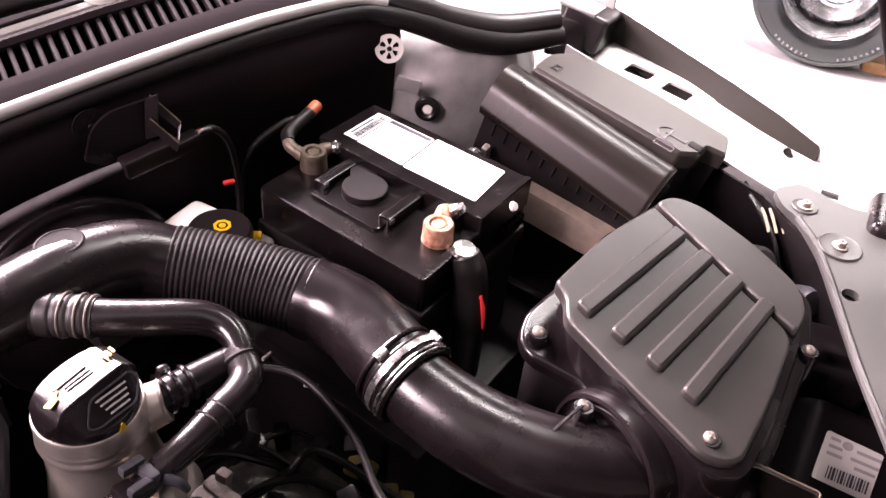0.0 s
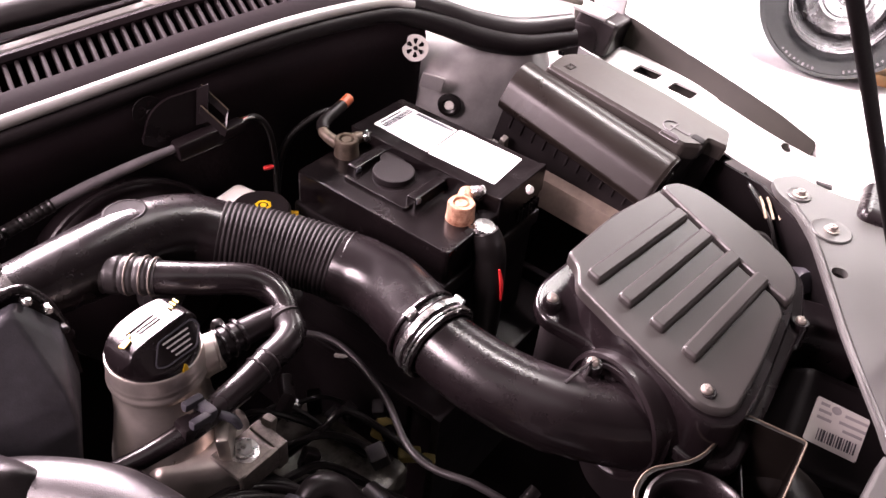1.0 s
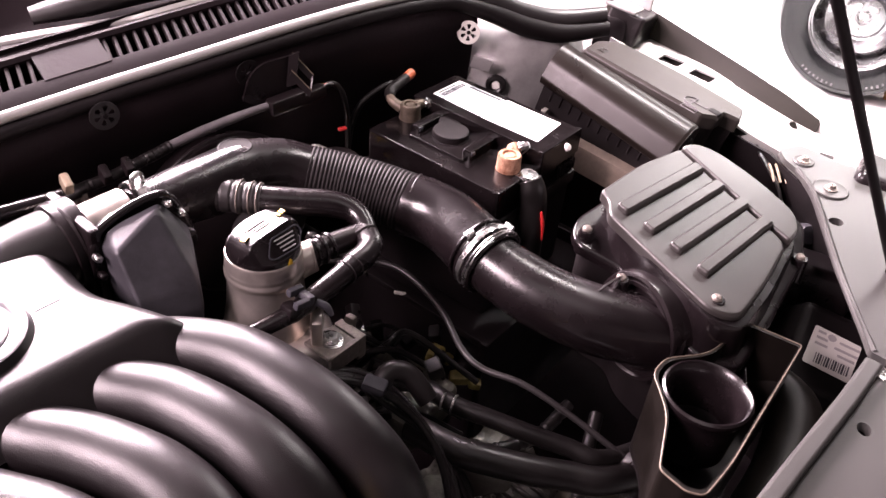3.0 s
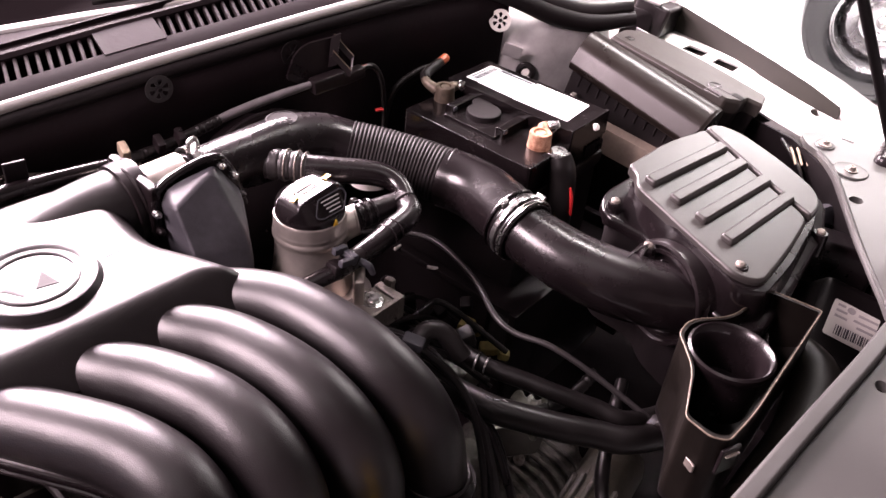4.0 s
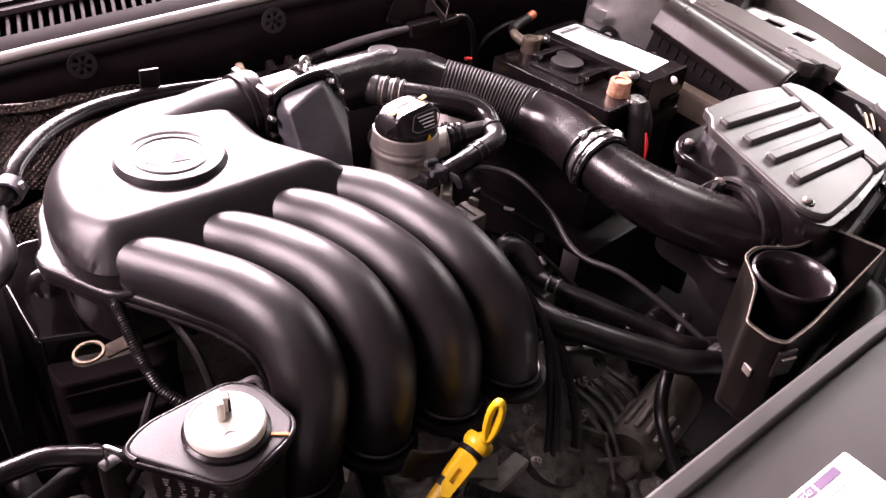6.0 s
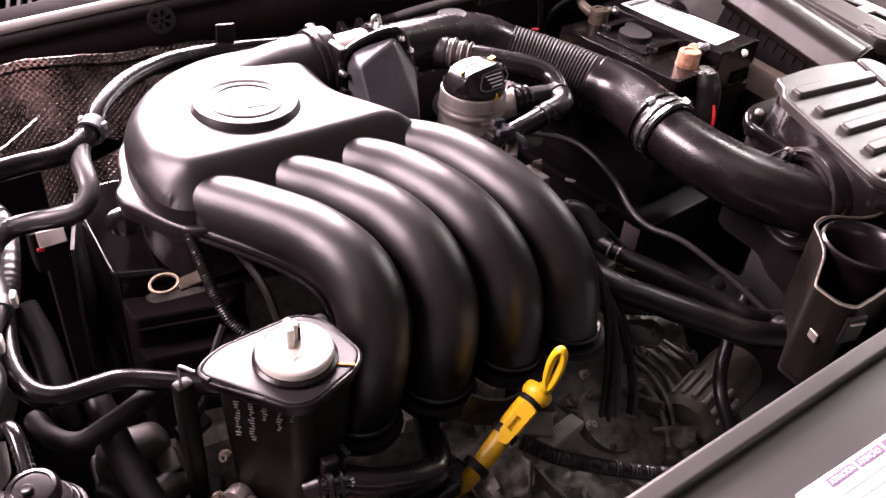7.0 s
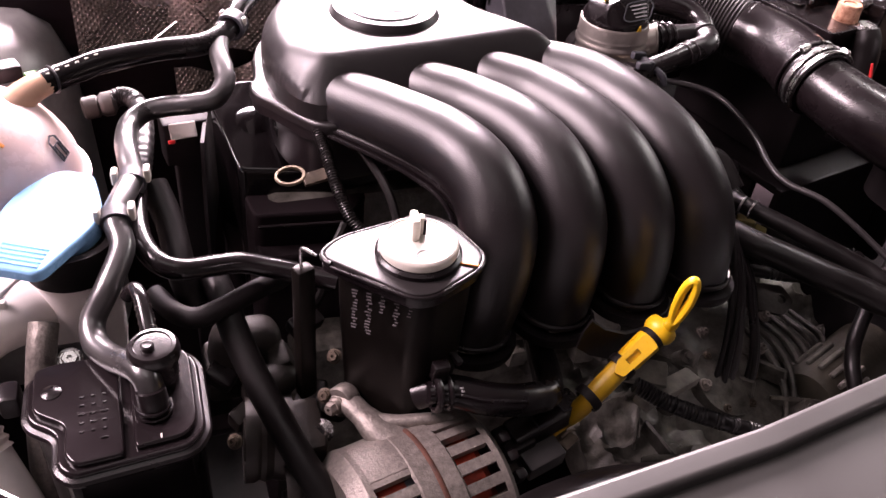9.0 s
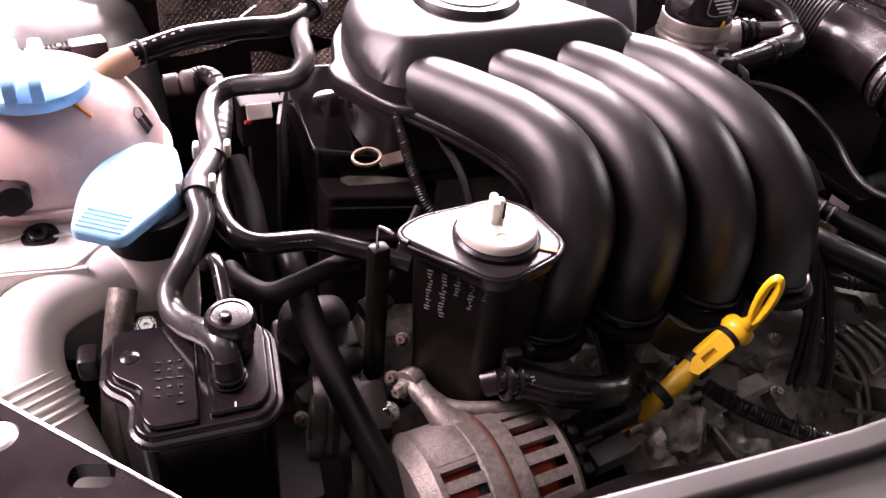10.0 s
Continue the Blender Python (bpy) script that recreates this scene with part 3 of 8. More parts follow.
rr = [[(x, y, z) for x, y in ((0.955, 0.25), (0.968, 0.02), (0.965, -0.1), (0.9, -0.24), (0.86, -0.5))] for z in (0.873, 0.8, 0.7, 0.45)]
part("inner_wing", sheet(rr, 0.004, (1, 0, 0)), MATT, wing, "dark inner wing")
part("hinge_cover", join(slab((0.085, 0.06, 0.05), pose(1.025, 0.222, 0.930, 10, 10, 20), 0.006, 3), slab((0.03, 0.05, 0.05), pose(0.985, 0.225, 0.920, 0, 20, 30), 0.004, 2)), PLASTIC, wing, "dark plastic cover at the bonnet hinge")
part("hinge_plate", join(slab((0.062, 0.05, 0.006), pose(1.005, 0.225, 0.960, 8, 12, 24), 0.002), slab((0.010, 0.045, 0.05), pose(1.052, 0.235, 0.968, 0, 18, 30), 0.003)), PRIMER, wing, "folded grey hinge plate")
part("hinge_link", tube([(0.935, 0.262, 0.985), (0.965, 0.245, 0.978), (0.985, 0.235, 0.972)], 0.005, 10, 4), LEADGREY, wing)
rr = [[(x, y, z) for y in (-0.6, -0.2, 0.1, 0.3)] for x, z in ((-0.47, 0.86), (-0.5, 0.84), (-0.52, 0.6), (-0.52, 0.35))]
structure("inner_wing_right", sheet(rr, 0.004, (-1, 0, 0)), PRIMER, "grey sheet metal inner wing beside the coolant tank", "inner wing")
structure("undertray", plate([(-0.55, -0.70), (1.15, -0.70), (1.15, 0.40), (-0.55, 0.40)], 0.355, 0.365, None, [rounded([(-0.225, -0.11), (-0.15, -0.11), (-0.15, 0.03), (-0.225, 0.03)], 0.01)]), FELT, "black undertray below the engine", "undertray")

# lock carrier
carrier = thing("lock_carrier", (0.4, -0.5, 0.80), "grey painted front panel across the engine bay with bolts and a label", "front panel", kind="structure")
inner = [(-0.10, -0.487), (-0.067, -0.484), (0.107, -0.4705), (0.379, -0.4305), (0.505, -0.413), (0.63, -0.397), (0.70, -0.386)]
out = inner + [(0.73, -0.55), (0.70, -0.66), (-0.10, -0.70)]
part("panel", plate(out, 0.855, 0.866, None, [circle(0.617, -0.432, 0.0085, 20, 0.0065, 0.5)]), CARRIER, carrier)
off = [(x + 0.004, y - 0.017) for x, y in inner]
part("raised_rim", plate(inner + off[::-1], 0.858, 0.875, None, (), 0.004, 3), CARRIER, carrier, "raised bright rim")
part("front_skirt", slab((0.82, 0.01, 0.3), None, 0.003, at=(0.31, -0.68, 0.71)), CARRIER, carrier)
arm = rounded([(0.708, -0.385), (0.728, -0.367), (0.743, -0.352), (0.808, -0.288), (0.912, -0.195), (0.947, -0.150), (0.952, -0.128), (0.972, -0.106), (1.006, -0.120), (1.008, -0.178), (1.05, -0.235), (0.93, -0.44), (0.73, -0.55)],
              [0.004, 0.01, 0.01, 0.01, 0.02, 0.01, 0.01, 0.008, 0.01, 0.02, 0.02, 0.02, 0.01])
b = plate(arm, -0.008, 0.0, None, [circle(0.881, -0.245, 0.0085)], 0.0025, 2)
for v in b.verts:
    v.co.z += 0.875 + (v.co.x - 0.7) * 0.033
part("side_arm", b, CARRIER, carrier, "grey side arm with two bolts in round dimples")
b = tube([(0.712, -0.388, 0.873), (0.746, -0.354, 0.873), (0.81, -0.29, 0.876), (0.914, -0.197, 0.88), (0.949, -0.15, 0.881)], 0.004, 8, 3)
part("folded_edge", b, CARRIER, carrier)
for p, rr_ in (((0.969, -0.145, 0.8845), 0.013), ((0.938, -0.203, 0.8835), 0.021)):
    part("dimple", lathe([(rr_ * 1.06, 0.0004), (rr_, 0.0014), (rr_ * 0.92, 0.001), (rr_ * 0.7, 0.0004), (0, 0.0004)], Matrix.Translation(p), 36), CARRIER, carrier)
    part("bolt", bolt((p[0], p[1], p[2] + 0.0006), (0, 0, 1), 0.0056, 0.006, 1.5), LEADGREY, carrier, "dull zinc-plated bolt with washer")
part("bolt", bolt((0.70, -0.412, 0.867), (0, 0, 1), 0.0062, 0.007, 1.8), STEEL, carrier, "zinc-plated bolt with washer")
lab = part("warning_label", plate(rounded([(0, 0), (0.15, 0), (0.15, -0.075), (0, -0.075)], 0.003), 0, 0.0008, pose(0.2255, -0.5145, 0.8661, 0, 0, 6)), PAPER, carrier, "white warning label with a purple heading")
LM = pose(0.2255, -0.5145, 0.8671, 0, 0, 6)


def lettering(name, body, size, m, mat, parent):
    cu = bpy.data.curves.new(name, "FONT")
    cu.body, cu.size, cu.extrude = body, size, 0.00015
    ob = new("tmp_text", cu)
    me = ob.to_mesh()
    bm = bmesh.new()
    bm.from_mesh(me)
    ob.to_mesh_clear()
    bpy.data.objects.remove(ob)
    bpy.data.curves.remove(cu)
    bm.transform(m)
    return part(name, bm, mat, parent)


for x, wd, word in ((0.03, 0.031, "ATENCIÓN"), (0.064, 0.031, "ATENÇÃO"), (0.098, 0.03, "")):
    part("heading_bar", plate([(x, -0.010), (x + wd, -0.010), (x + wd, -0.003), (x, -0.003)], 0, 0.0003, LM), PURPLEINK, lab)
    if word:
        lettering("heading", word, 0.0054, LM @ Matrix.Translation((x + 0.0015, -0.0084, 0.0005)), PAPER, lab)
part("round_sign", lathe([(0.0085, 0), (0.011, 0), (0.011, 0.0003), (0.0085, 0.0003)], LM @ Matrix.Translation((0.012, -0.022, 0)), 28, closed=True), PURPLEINK, lab)
for k in range(5):
    part("text_bar", plate([(0.03, -0.018 - k * 0.008), (0.12 - (k % 2) * 0.02, -0.018 - k * 0.008), (0.12 - (k % 2) * 0.02, -0.0155 - k * 0.008), (0.03, -0.0155 - k * 0.008)], 0, 0.0003, LM), FAINTINK, lab)
left = thing("side_panel", (-0.32, -0.45, 0.80), "dark side panel of the front frame with an oval slot", "front panel", kind="structure")
lo = rounded([(-0.44, -0.2875), (-0.3620, -0.3560), (-0.2630, -0.4430), (-0.10, -0.487), (-0.10, -0.70), (-0.5, -0.70), (-0.5, -0.3)], [0.0, 0.002, 0.004, 0.004, 0, 0, 0])
part("panel", plate(lo, 0.855, 0.866, None, [rect(-0.3110, -0.4160, 0.0235, 0.0145, -0.2, 0.0068), circle(-0.3610, -0.3810, 0.0115, 20)], 0.002, 2), SMOOTHDARK, left)
part("edge_trim", tube([(-0.44, -0.2875, 0.8655), (-0.3620, -0.3560, 0.8655), (-0.2630, -0.4430, 0.8655), (-0.105, -0.4855, 0.8655)], 0.0013, 8, 1), STEEL, left)
part("pale_plug", lathe([(0, 0.004), (0.009, 0.004), (0.0115, 0.001)], Matrix.Translation((-0.3610, -0.3810, 0.863)), 20), MILK, left)

# ---- right side of the picture: battery, fuse box, air filter ----
BM = pose(0.613, 0.139, 0.0, 0, 0, 12.5)


def battery():
    ob = thing("battery", (0.613, 0.139, 0.70), "black plastic car battery with white labels and corroded terminals", "battery")
    w, h, k0 = 0.089, 0.122, 0.085
    part("case", slab((0.176, 0.205, 0.16), BM, 0.005, 2, at=(0, -0.0185, 0.782)), MATT, ob)
    part("lower_ledge", slab((0.184, 0.213, 0.02), BM, 0.004, 2, at=(0, -0.0185, 0.842)), MATT, ob)
    step = plate(rounded([(-w, -h), (w, -h), (w, k0), (-w, k0)], 0.006), 0.845, 0.893, BM, (), 0.003, 2)
    part("lid", step, BATBLACK, ob, "stepped black lid")
    strip = plate(rounded([(-0.002, -h), (w, -h), (w, k0), (-0.002, k0)], 0.003), 0.890, 0.912, BM, (), 0.0025, 2)
    part("raised_strip", strip, BATBLACK, ob, "raised strip carrying the labels")
    # front groove and end plate of the strip
    part("strip_end", plate(rounded([(-0.002, -h - 0.0015), (w, -h - 0.0015), (w, -h + 0.006), (-0.002, -h + 0.006)], 0.002), 0.880, 0.9135, BM, (), 0.002), BATBLACK, ob)
    part("plateau", plate(rounded([(-0.066, -0.048), (0.0, -0.048), (0.0, 0.038), (-0.066, 0.038)], 0.006), 0.89, 0.897, BM, (), 0.002), BATBLACK, ob)
    part("vent_tab", plate([(x, y) for x, y in circle(-0.026, 0.000, 0.0235, 28)] , 0.894, 0.9035, BM, (), 0.003), MATT, ob, "round black vent tab")
    part("vent_neck", plate(rounded([(-0.034, 0.012), (-0.012, -0.004), (0.0, 0.004), (0.0, 0.030), (-0.010, 0.034)], 0.005), 0.894, 0.9032, BM, (), 0.002), MATT, ob)
    for y, l in ((-0.047, 0.066), (0.036, 0.066)):
        part("block_rib", slab((l, 0.014, 0.018), BM, 0.003, 2, at=(-0.022, y, 0.8965)), BATBLACK, ob)
        part("block_hole", slab((0.007, 0.004, 0.006), BM, 0.001, 1, at=(-0.05, y - 0.006, 0.901)), INK, ob)
    for k in range(6):
        part("grip_rib", slab((0.0022, 0.004, 0.016), BM, 0.0008, 1, at=(0.045 + 0.007 * k, -h - 0.0025, 0.866)), PLASTIC, ob)
    z = 0.9122
    paper = part("label", plate(rounded([(0.017, -0.102), (0.079, -0.097), (0.079, -0.011), (0.015, -0.014)], 0.002), z, z + 0.0006, BM), PAPER, ob, "blank white label")
    a = part("label", plate(rounded([(0.016, -0.012), (0.076, -0.009), (0.076, 0.049), (0.018, 0.049)], 0.001), z, z + 0.0006, BM), PAPER, ob, "printed white label")
    c = part("label", plate(rounded([(0.019, 0.0505), (0.077, 0.0505), (0.076, 0.068), (0.019, 0.068)], 0.001), z, z + 0.0006, BM), PAPER, ob, "white barcode label")
    rnd = random.Random(3)
    x = 0.024
    while x < 0.071:
        bw = rnd.choice((0.0006, 0.001, 0.0016))
        part("barcode_bar", plate([(x, 0.0525), (x + bw, 0.0525), (x + bw, 0.0605), (x, 0.0605)], z + 0.0006, z + 0.0009, BM), INK, c)
        x += bw + rnd.choice((0.0006, 0.001))
    part("text_bar", plate([(0.026, 0.0625), (0.062, 0.0625), (0.062, 0.065), (0.026, 0.065)], z + 0.0006, z + 0.0009, BM), INK, c)
    part("dark_band", plate([(0.069, -0.007), (0.0745, -0.007), (0.0745, 0.047), (0.069, 0.047)], z + 0.0006, z + 0.0009, BM), INK, a)
    for k in range(7):
        ww = rnd.uniform(0.012, 0.03)
        part("text_bar", plate([(0.021, 0.044 - k * 0.0075), (0.021 + ww, 0.044 - k * 0.0075), (0.021 + ww, 0.0455 - k * 0.0075), (0.021, 0.0455 - k * 0.0075)], z + 0.0006, z + 0.0009, BM), FAINTINK, a)
    part("white_pin", lathe([(0, 0.004), (0.004, 0.0035), (0.0052, 0.0)], frame_on((0.682, 0.0205, 0.907), (0.15, -0.8, 0.5)), 16), MILK, ob)
    return ob


bat = battery()


def terminal(x, y, mat, label, k):
    p = BM @ V(x, y, 0)
    ob = thing("battery_clamp", (p.x, p.y, 0.893), label, "battery clamp")
    m = Matrix.Translation((p.x, p.y, 0)) @ Matrix.Diagonal((k, k, 1, 1))
    part("collar", lathe([(0.009, 0.888), (0.0165, 0.888), (0.0175, 0.892), (0.0165, 0.902), (0.0165, 0.911), (0.015, 0.9135), (0.0105, 0.9135), (0.0095, 0.910)], m, 32), mat, ob)
    part("post", lathe([(0.0093, 0.88), (0.0093, 0.910), (0.007, 0.9125), (0, 0.9125)], m, 24), mat, ob)
    return ob


neg = terminal(-0.027, 0.068, OLDLEAD, "dull brown lead negative battery clamp with a steel nut", 0.82)
part("jaw", tube([(0.583, 0.205, 0.904), (0.591, 0.204, 0.906), (0.597, 0.203, 0.906)], [0.008, 0.007, 0.006], 10, 4), OLDLEAD, neg)
part("nut", bolt((0.599, 0.199, 0.907), (0.35, -0.8, 0.5), 0.0062, 0.006, 1.2), STEEL, neg, "bright steel nut")
part("lug", tube([(0.566, 0.209, 0.904), (0.560, 0.225, 0.91), (0.566, 0.238, 0.914)], [0.0075, 0.0065, 0.006], 12, 4), OLDLEAD, neg)
part("cable", tube([(0.5615, 0.229, 0.9115), (0.567, 0.239, 0.9135), (0.582, 0.247, 0.915), (0.608, 0.258, 0.917)], [0.0070, 0.0074, 0.0070, 0.0066], 14, 4), RUBBER, neg, "black sleeved earth cable")
part("thin_wire", tube([(0.61, 0.262, 0.905), (0.59, 0.268, 0.908), (0.566, 0.27, 0.901), (0.541, 0.27, 0.887), (0.527, 0.27, 0.859), (0.52, 0.268, 0.82)], 0.0042, 10, 6), RUBBER, neg, "thin black wire")
part("orange_sleeve", tube([(0.607, 0.2575, 0.917), (0.620, 0.263, 0.919)], 0.0066, 14, 3), COPPERORANGE, neg, "orange rubber sleeve end")
pos = terminal(-0.034, -0.096, TERMINAL, "corroded copper-coloured positive battery clamp with white crust", 0.88)
part("jaw", tube([(0.613, 0.047, 0.905), (0.621, 0.053, 0.907), (0.627, 0.052, 0.907)], [0.009, 0.008, 0.006], 12, 4), TERMINAL, pos)
part("nut", bolt((0.627, 0.047, 0.909), (0.6, -0.6, 0.5), 0.0065, 0.010, 1.2), STEEL, pos, "bright steel nut")
part("lug", join(slab((0.03, 0.018, 0.006), frame_on((0.606, 0.020, 0.890), (0.1, 0.2, 1), (0.2, -1, 0)), 0.0025), lathe([(0, 0.006), (0.011, 0.005), (0.012, 0)], frame_on((0.609, 0.010, 0.893), (0.05, -0.1, 1)), 24)), STEEL, pos, "pale oxidised cable lug")
part("boot", tube([(0.609, 0.008, 0.892), (0.610, 0.002, 0.88), (0.610, -0.004, 0.86), (0.605, -0.012, 0.82), (0.60, -0.02, 0.76)], [0.014, 0.0165, 0.017, 0.0165, 0.015], 18, 6), RUBBER, pos, "black rubber cable boot")
part("red_cable", tube([(0.606, -0.022, 0.862), (0.608, -0.026, 0.845), (0.607, -0.030, 0.825)], [0.0014, 0.0024, 0.0014], 8, 4), REDPLASTIC, pos, "red cable showing below the boot")

tray = thing("tray_bracket", (0.76, 0.05, 0.8), "battery tray with a dull beige metal bracket bar", "battery tray")
bar = [(0.745, 0.135, 0.868), (0.768, 0.06, 0.858), (0.79, -0.02, 0.848), (0.80, -0.06, 0.842)]
rr = [[V(*p) + V(dx, 0, dz) for p in bar] for dx, dz in ((-0.004, -0.036), (-0.003, -0.010), (0.0, 0.0), (0.014, 0.002))]
part("bar", sheet(rr, 0.003, (1, 0, 0)), material("beige_primer", (0.22, 0.175, 0.14), 0.5, 0.3, grain=0.2, size=90, stain=0.4, patch=30), tray)
part("bolt", bolt((0.742, 0.137, 0.878), (-0.4, -0.6, 0.7), 0.006, 0.006, 1.5), STEEL, tray)
part("bolt", bolt((0.80, -0.062, 0.856), (-0.4, -0.6, 0.7), 0.005, 0.006, 1.5), STEEL, tray)
part("stay", slab((0.010, 0.008, 0.022), pose(0.756, 0.132, 0.880, 10, -20, 10), 0.002), DULLCAST, tray)
for size, at in (((0.27, 0.30, 0.012), (0.625, 0.135, 0.694)), ((0.012, 0.30, 0.2), (0.497, 0.155, 0.60)), ((0.27, 0.012, 0.2), (0.655, -0.01, 0.60)), ((0.012, 0.3, 0.2), (0.76, 0.125, 0.62))):
    part("tray_panel", slab(size, pose(*at, 0, 0, 12.5), 0.003), MATT, tray, "black battery tray panel")


def fuse_box():
    ob = thing("fuse_box", (0.86, 0.06, 0.82), "black plastic fuse box with a ridged hinged lid and embossed symbols", "fuse box")
    # long rounded cover
    d = V(0.052, -0.199, -0.044)
    fy = -d.normalized()
    m = frame_on((0.790, 0.157, 0.936), V(0, 0, 1) - fy * fy.z, V(0.97, 0.24, 0))
    prof = [(-0.0300, -0.018), (-0.0325, -0.014), (-0.0345, -0.007), (-0.023, 0.0205), (-0.004, 0.033), (0.012, 0.0315), (0.026, 0.024), (0.031, 0.012), (0.031, -0.018)]
    L = 0.212
    rot = m @ Matrix(((1, 0, 0, 0), (0, 0, -1, 0), (0, 1, 0, 0), (0, 0, 0, 1)))
    bm = plate(rounded(prof, [0.002, 0.006, 0.0025, 0.010, 0.012, 0.012, 0.012, 0.008, 0.002]), 0.0, L, None, (), 0.006, 4)
    for v in bm.verts:
        if v.co.x < 0.0:
            v.co.x *= 1 + 0.35 * v.co.z / L
    bm.transform(rot)
    part("long_cover", bm, BROWNDARK, ob, "long rounded cover with a vertical side")
    part("lower_body", plate([(-0.027, -0.07), (0.028, -0.07), (0.028, -0.016), (-0.027, -0.016)], 0.006, L - 0.006, rot), MATT, ob, "black body below the cover")
    for k in range(11):
        part("side_rib", slab((0.003, 0.018, 0.003), rot, 0.001, 1, at=(-0.0275, -0.028, 0.022 + 0.0165 * k)), MATT, ob)
    part("end_boss", lathe([(0, 0.004), (0.010, 0.003), (0.0125, 0), (0.014, -0.01)], rot @ Matrix.Translation((0.005, 0.002, L)), 24), BROWNDARK, ob)
    for k in range(4):
        q = rot @ V(-0.0325, -0.006, 0.03 + 0.037 * k)
        part("rivet", lathe([(0, 0.0008), (0.001, 0.0004), (0.0013, 0)], frame_on(q, rot.to_3x3() @ V(-1, 0.2, 0)), 10), LEADGREY, ob)
    # lid
    n = V(0.20, -0.12, 0.95)
    lm = frame_on((0.838, 0.15, 0.957), n, V(0.97, 0.24, 0))
    ol = rounded([(-0.006, 0.0), (0.056, 0.008), (0.102, -0.015), (0.112, -0.12), (0.106, -0.218), (0.056, -0.228), (0.049, -0.206), (0.02, -0.206), (-0.004, -0.19)], [0.004, 0.02, 0.02, 0.02, 0.006, 0.004, 0.004, 0.006, 0.004])
    lid = part("lid", plate(ol, -0.02, 0.0, lm, (), 0.006, 3), BROWNBLACK, ob, "smooth slanted lid with embossed umbrella symbol")
    sk = [(x * 0.96 + 0.002, y * 0.97 - 0.003) for x, y in ol]
    part("body", plate(sk, -0.12, -0.018, lm), MATT, ob)
    part("latch", slab((0.018, 0.018, 0.02), lm, 0.004, 2, at=(0.03, -0.196, -0.008)), MATT, ob)
    # embossed symbols
    sm = lm @ Matrix.Translation((0.022, -0.166, 0.0006)) @ Matrix.Scale(1.2, 4)
    sy = [slab((0.0018, 0.02, 0.0012), sm, 0.0004, 1, at=(0, -0.006, 0)), slab((0.028, 0.0018, 0.0012), sm, 0.0004, 1),
          tube([sm @ V(0.014 * math.cos(a), 0.011 * math.sin(a), 0) for a in (math.pi * i / 8 for i in range(9))], 0.0009, 6, 2),
          slab((0.007, 0.0018, 0.0012), sm, 0.0004, 1, at=(0.003, -0.016, 0))]
    part("umbrella_symbol", join(*sy), TAPE, lid)
    sm = sm @ Matrix.Translation((-0.026, -0.004, 0))
    sy = [tube([sm @ V(dx, dy, 0) for dx, dy in ((-0.007, -0.009), (0.003, -0.009), (0.003, 0.009), (-0.007, 0.009), (-0.007, -0.009))], 0.0008, 6, 1),
          slab((0.0015, 0.017, 0.0012), sm, 0.0004, 1, at=(0.007, 0, 0)), slab((0.0015, 0.012, 0.0012), sm, 0.0004, 1, at=(0.0105, 0, 0))]
    part("book_symbol", join(*sy), TAPE, lid)
    part("fuse_symbol", join(*[tube([lm @ V(0.022 + dx, -0.018 + dy, 0.0006) for dx, dy in ((-s, -s * 0.5), (s, -s * 0.5), (s, s * 0.5), (-s, s * 0.5), (-s, -s * 0.5))], 0.0006, 6, 1) for s in (0.009, 0.006)]), BROWNBLACK, lid)
    return ob


fuse_box()


def lid_z(x, y):
    return 0.91375 - 0.0866 * (x - 0.696) + 0.2117 * (y + 0.16875)


def tilt(bm):
    for v in bm.verts:
        v.co.z += lid_z(v.co.x, v.co.y)
    return bm


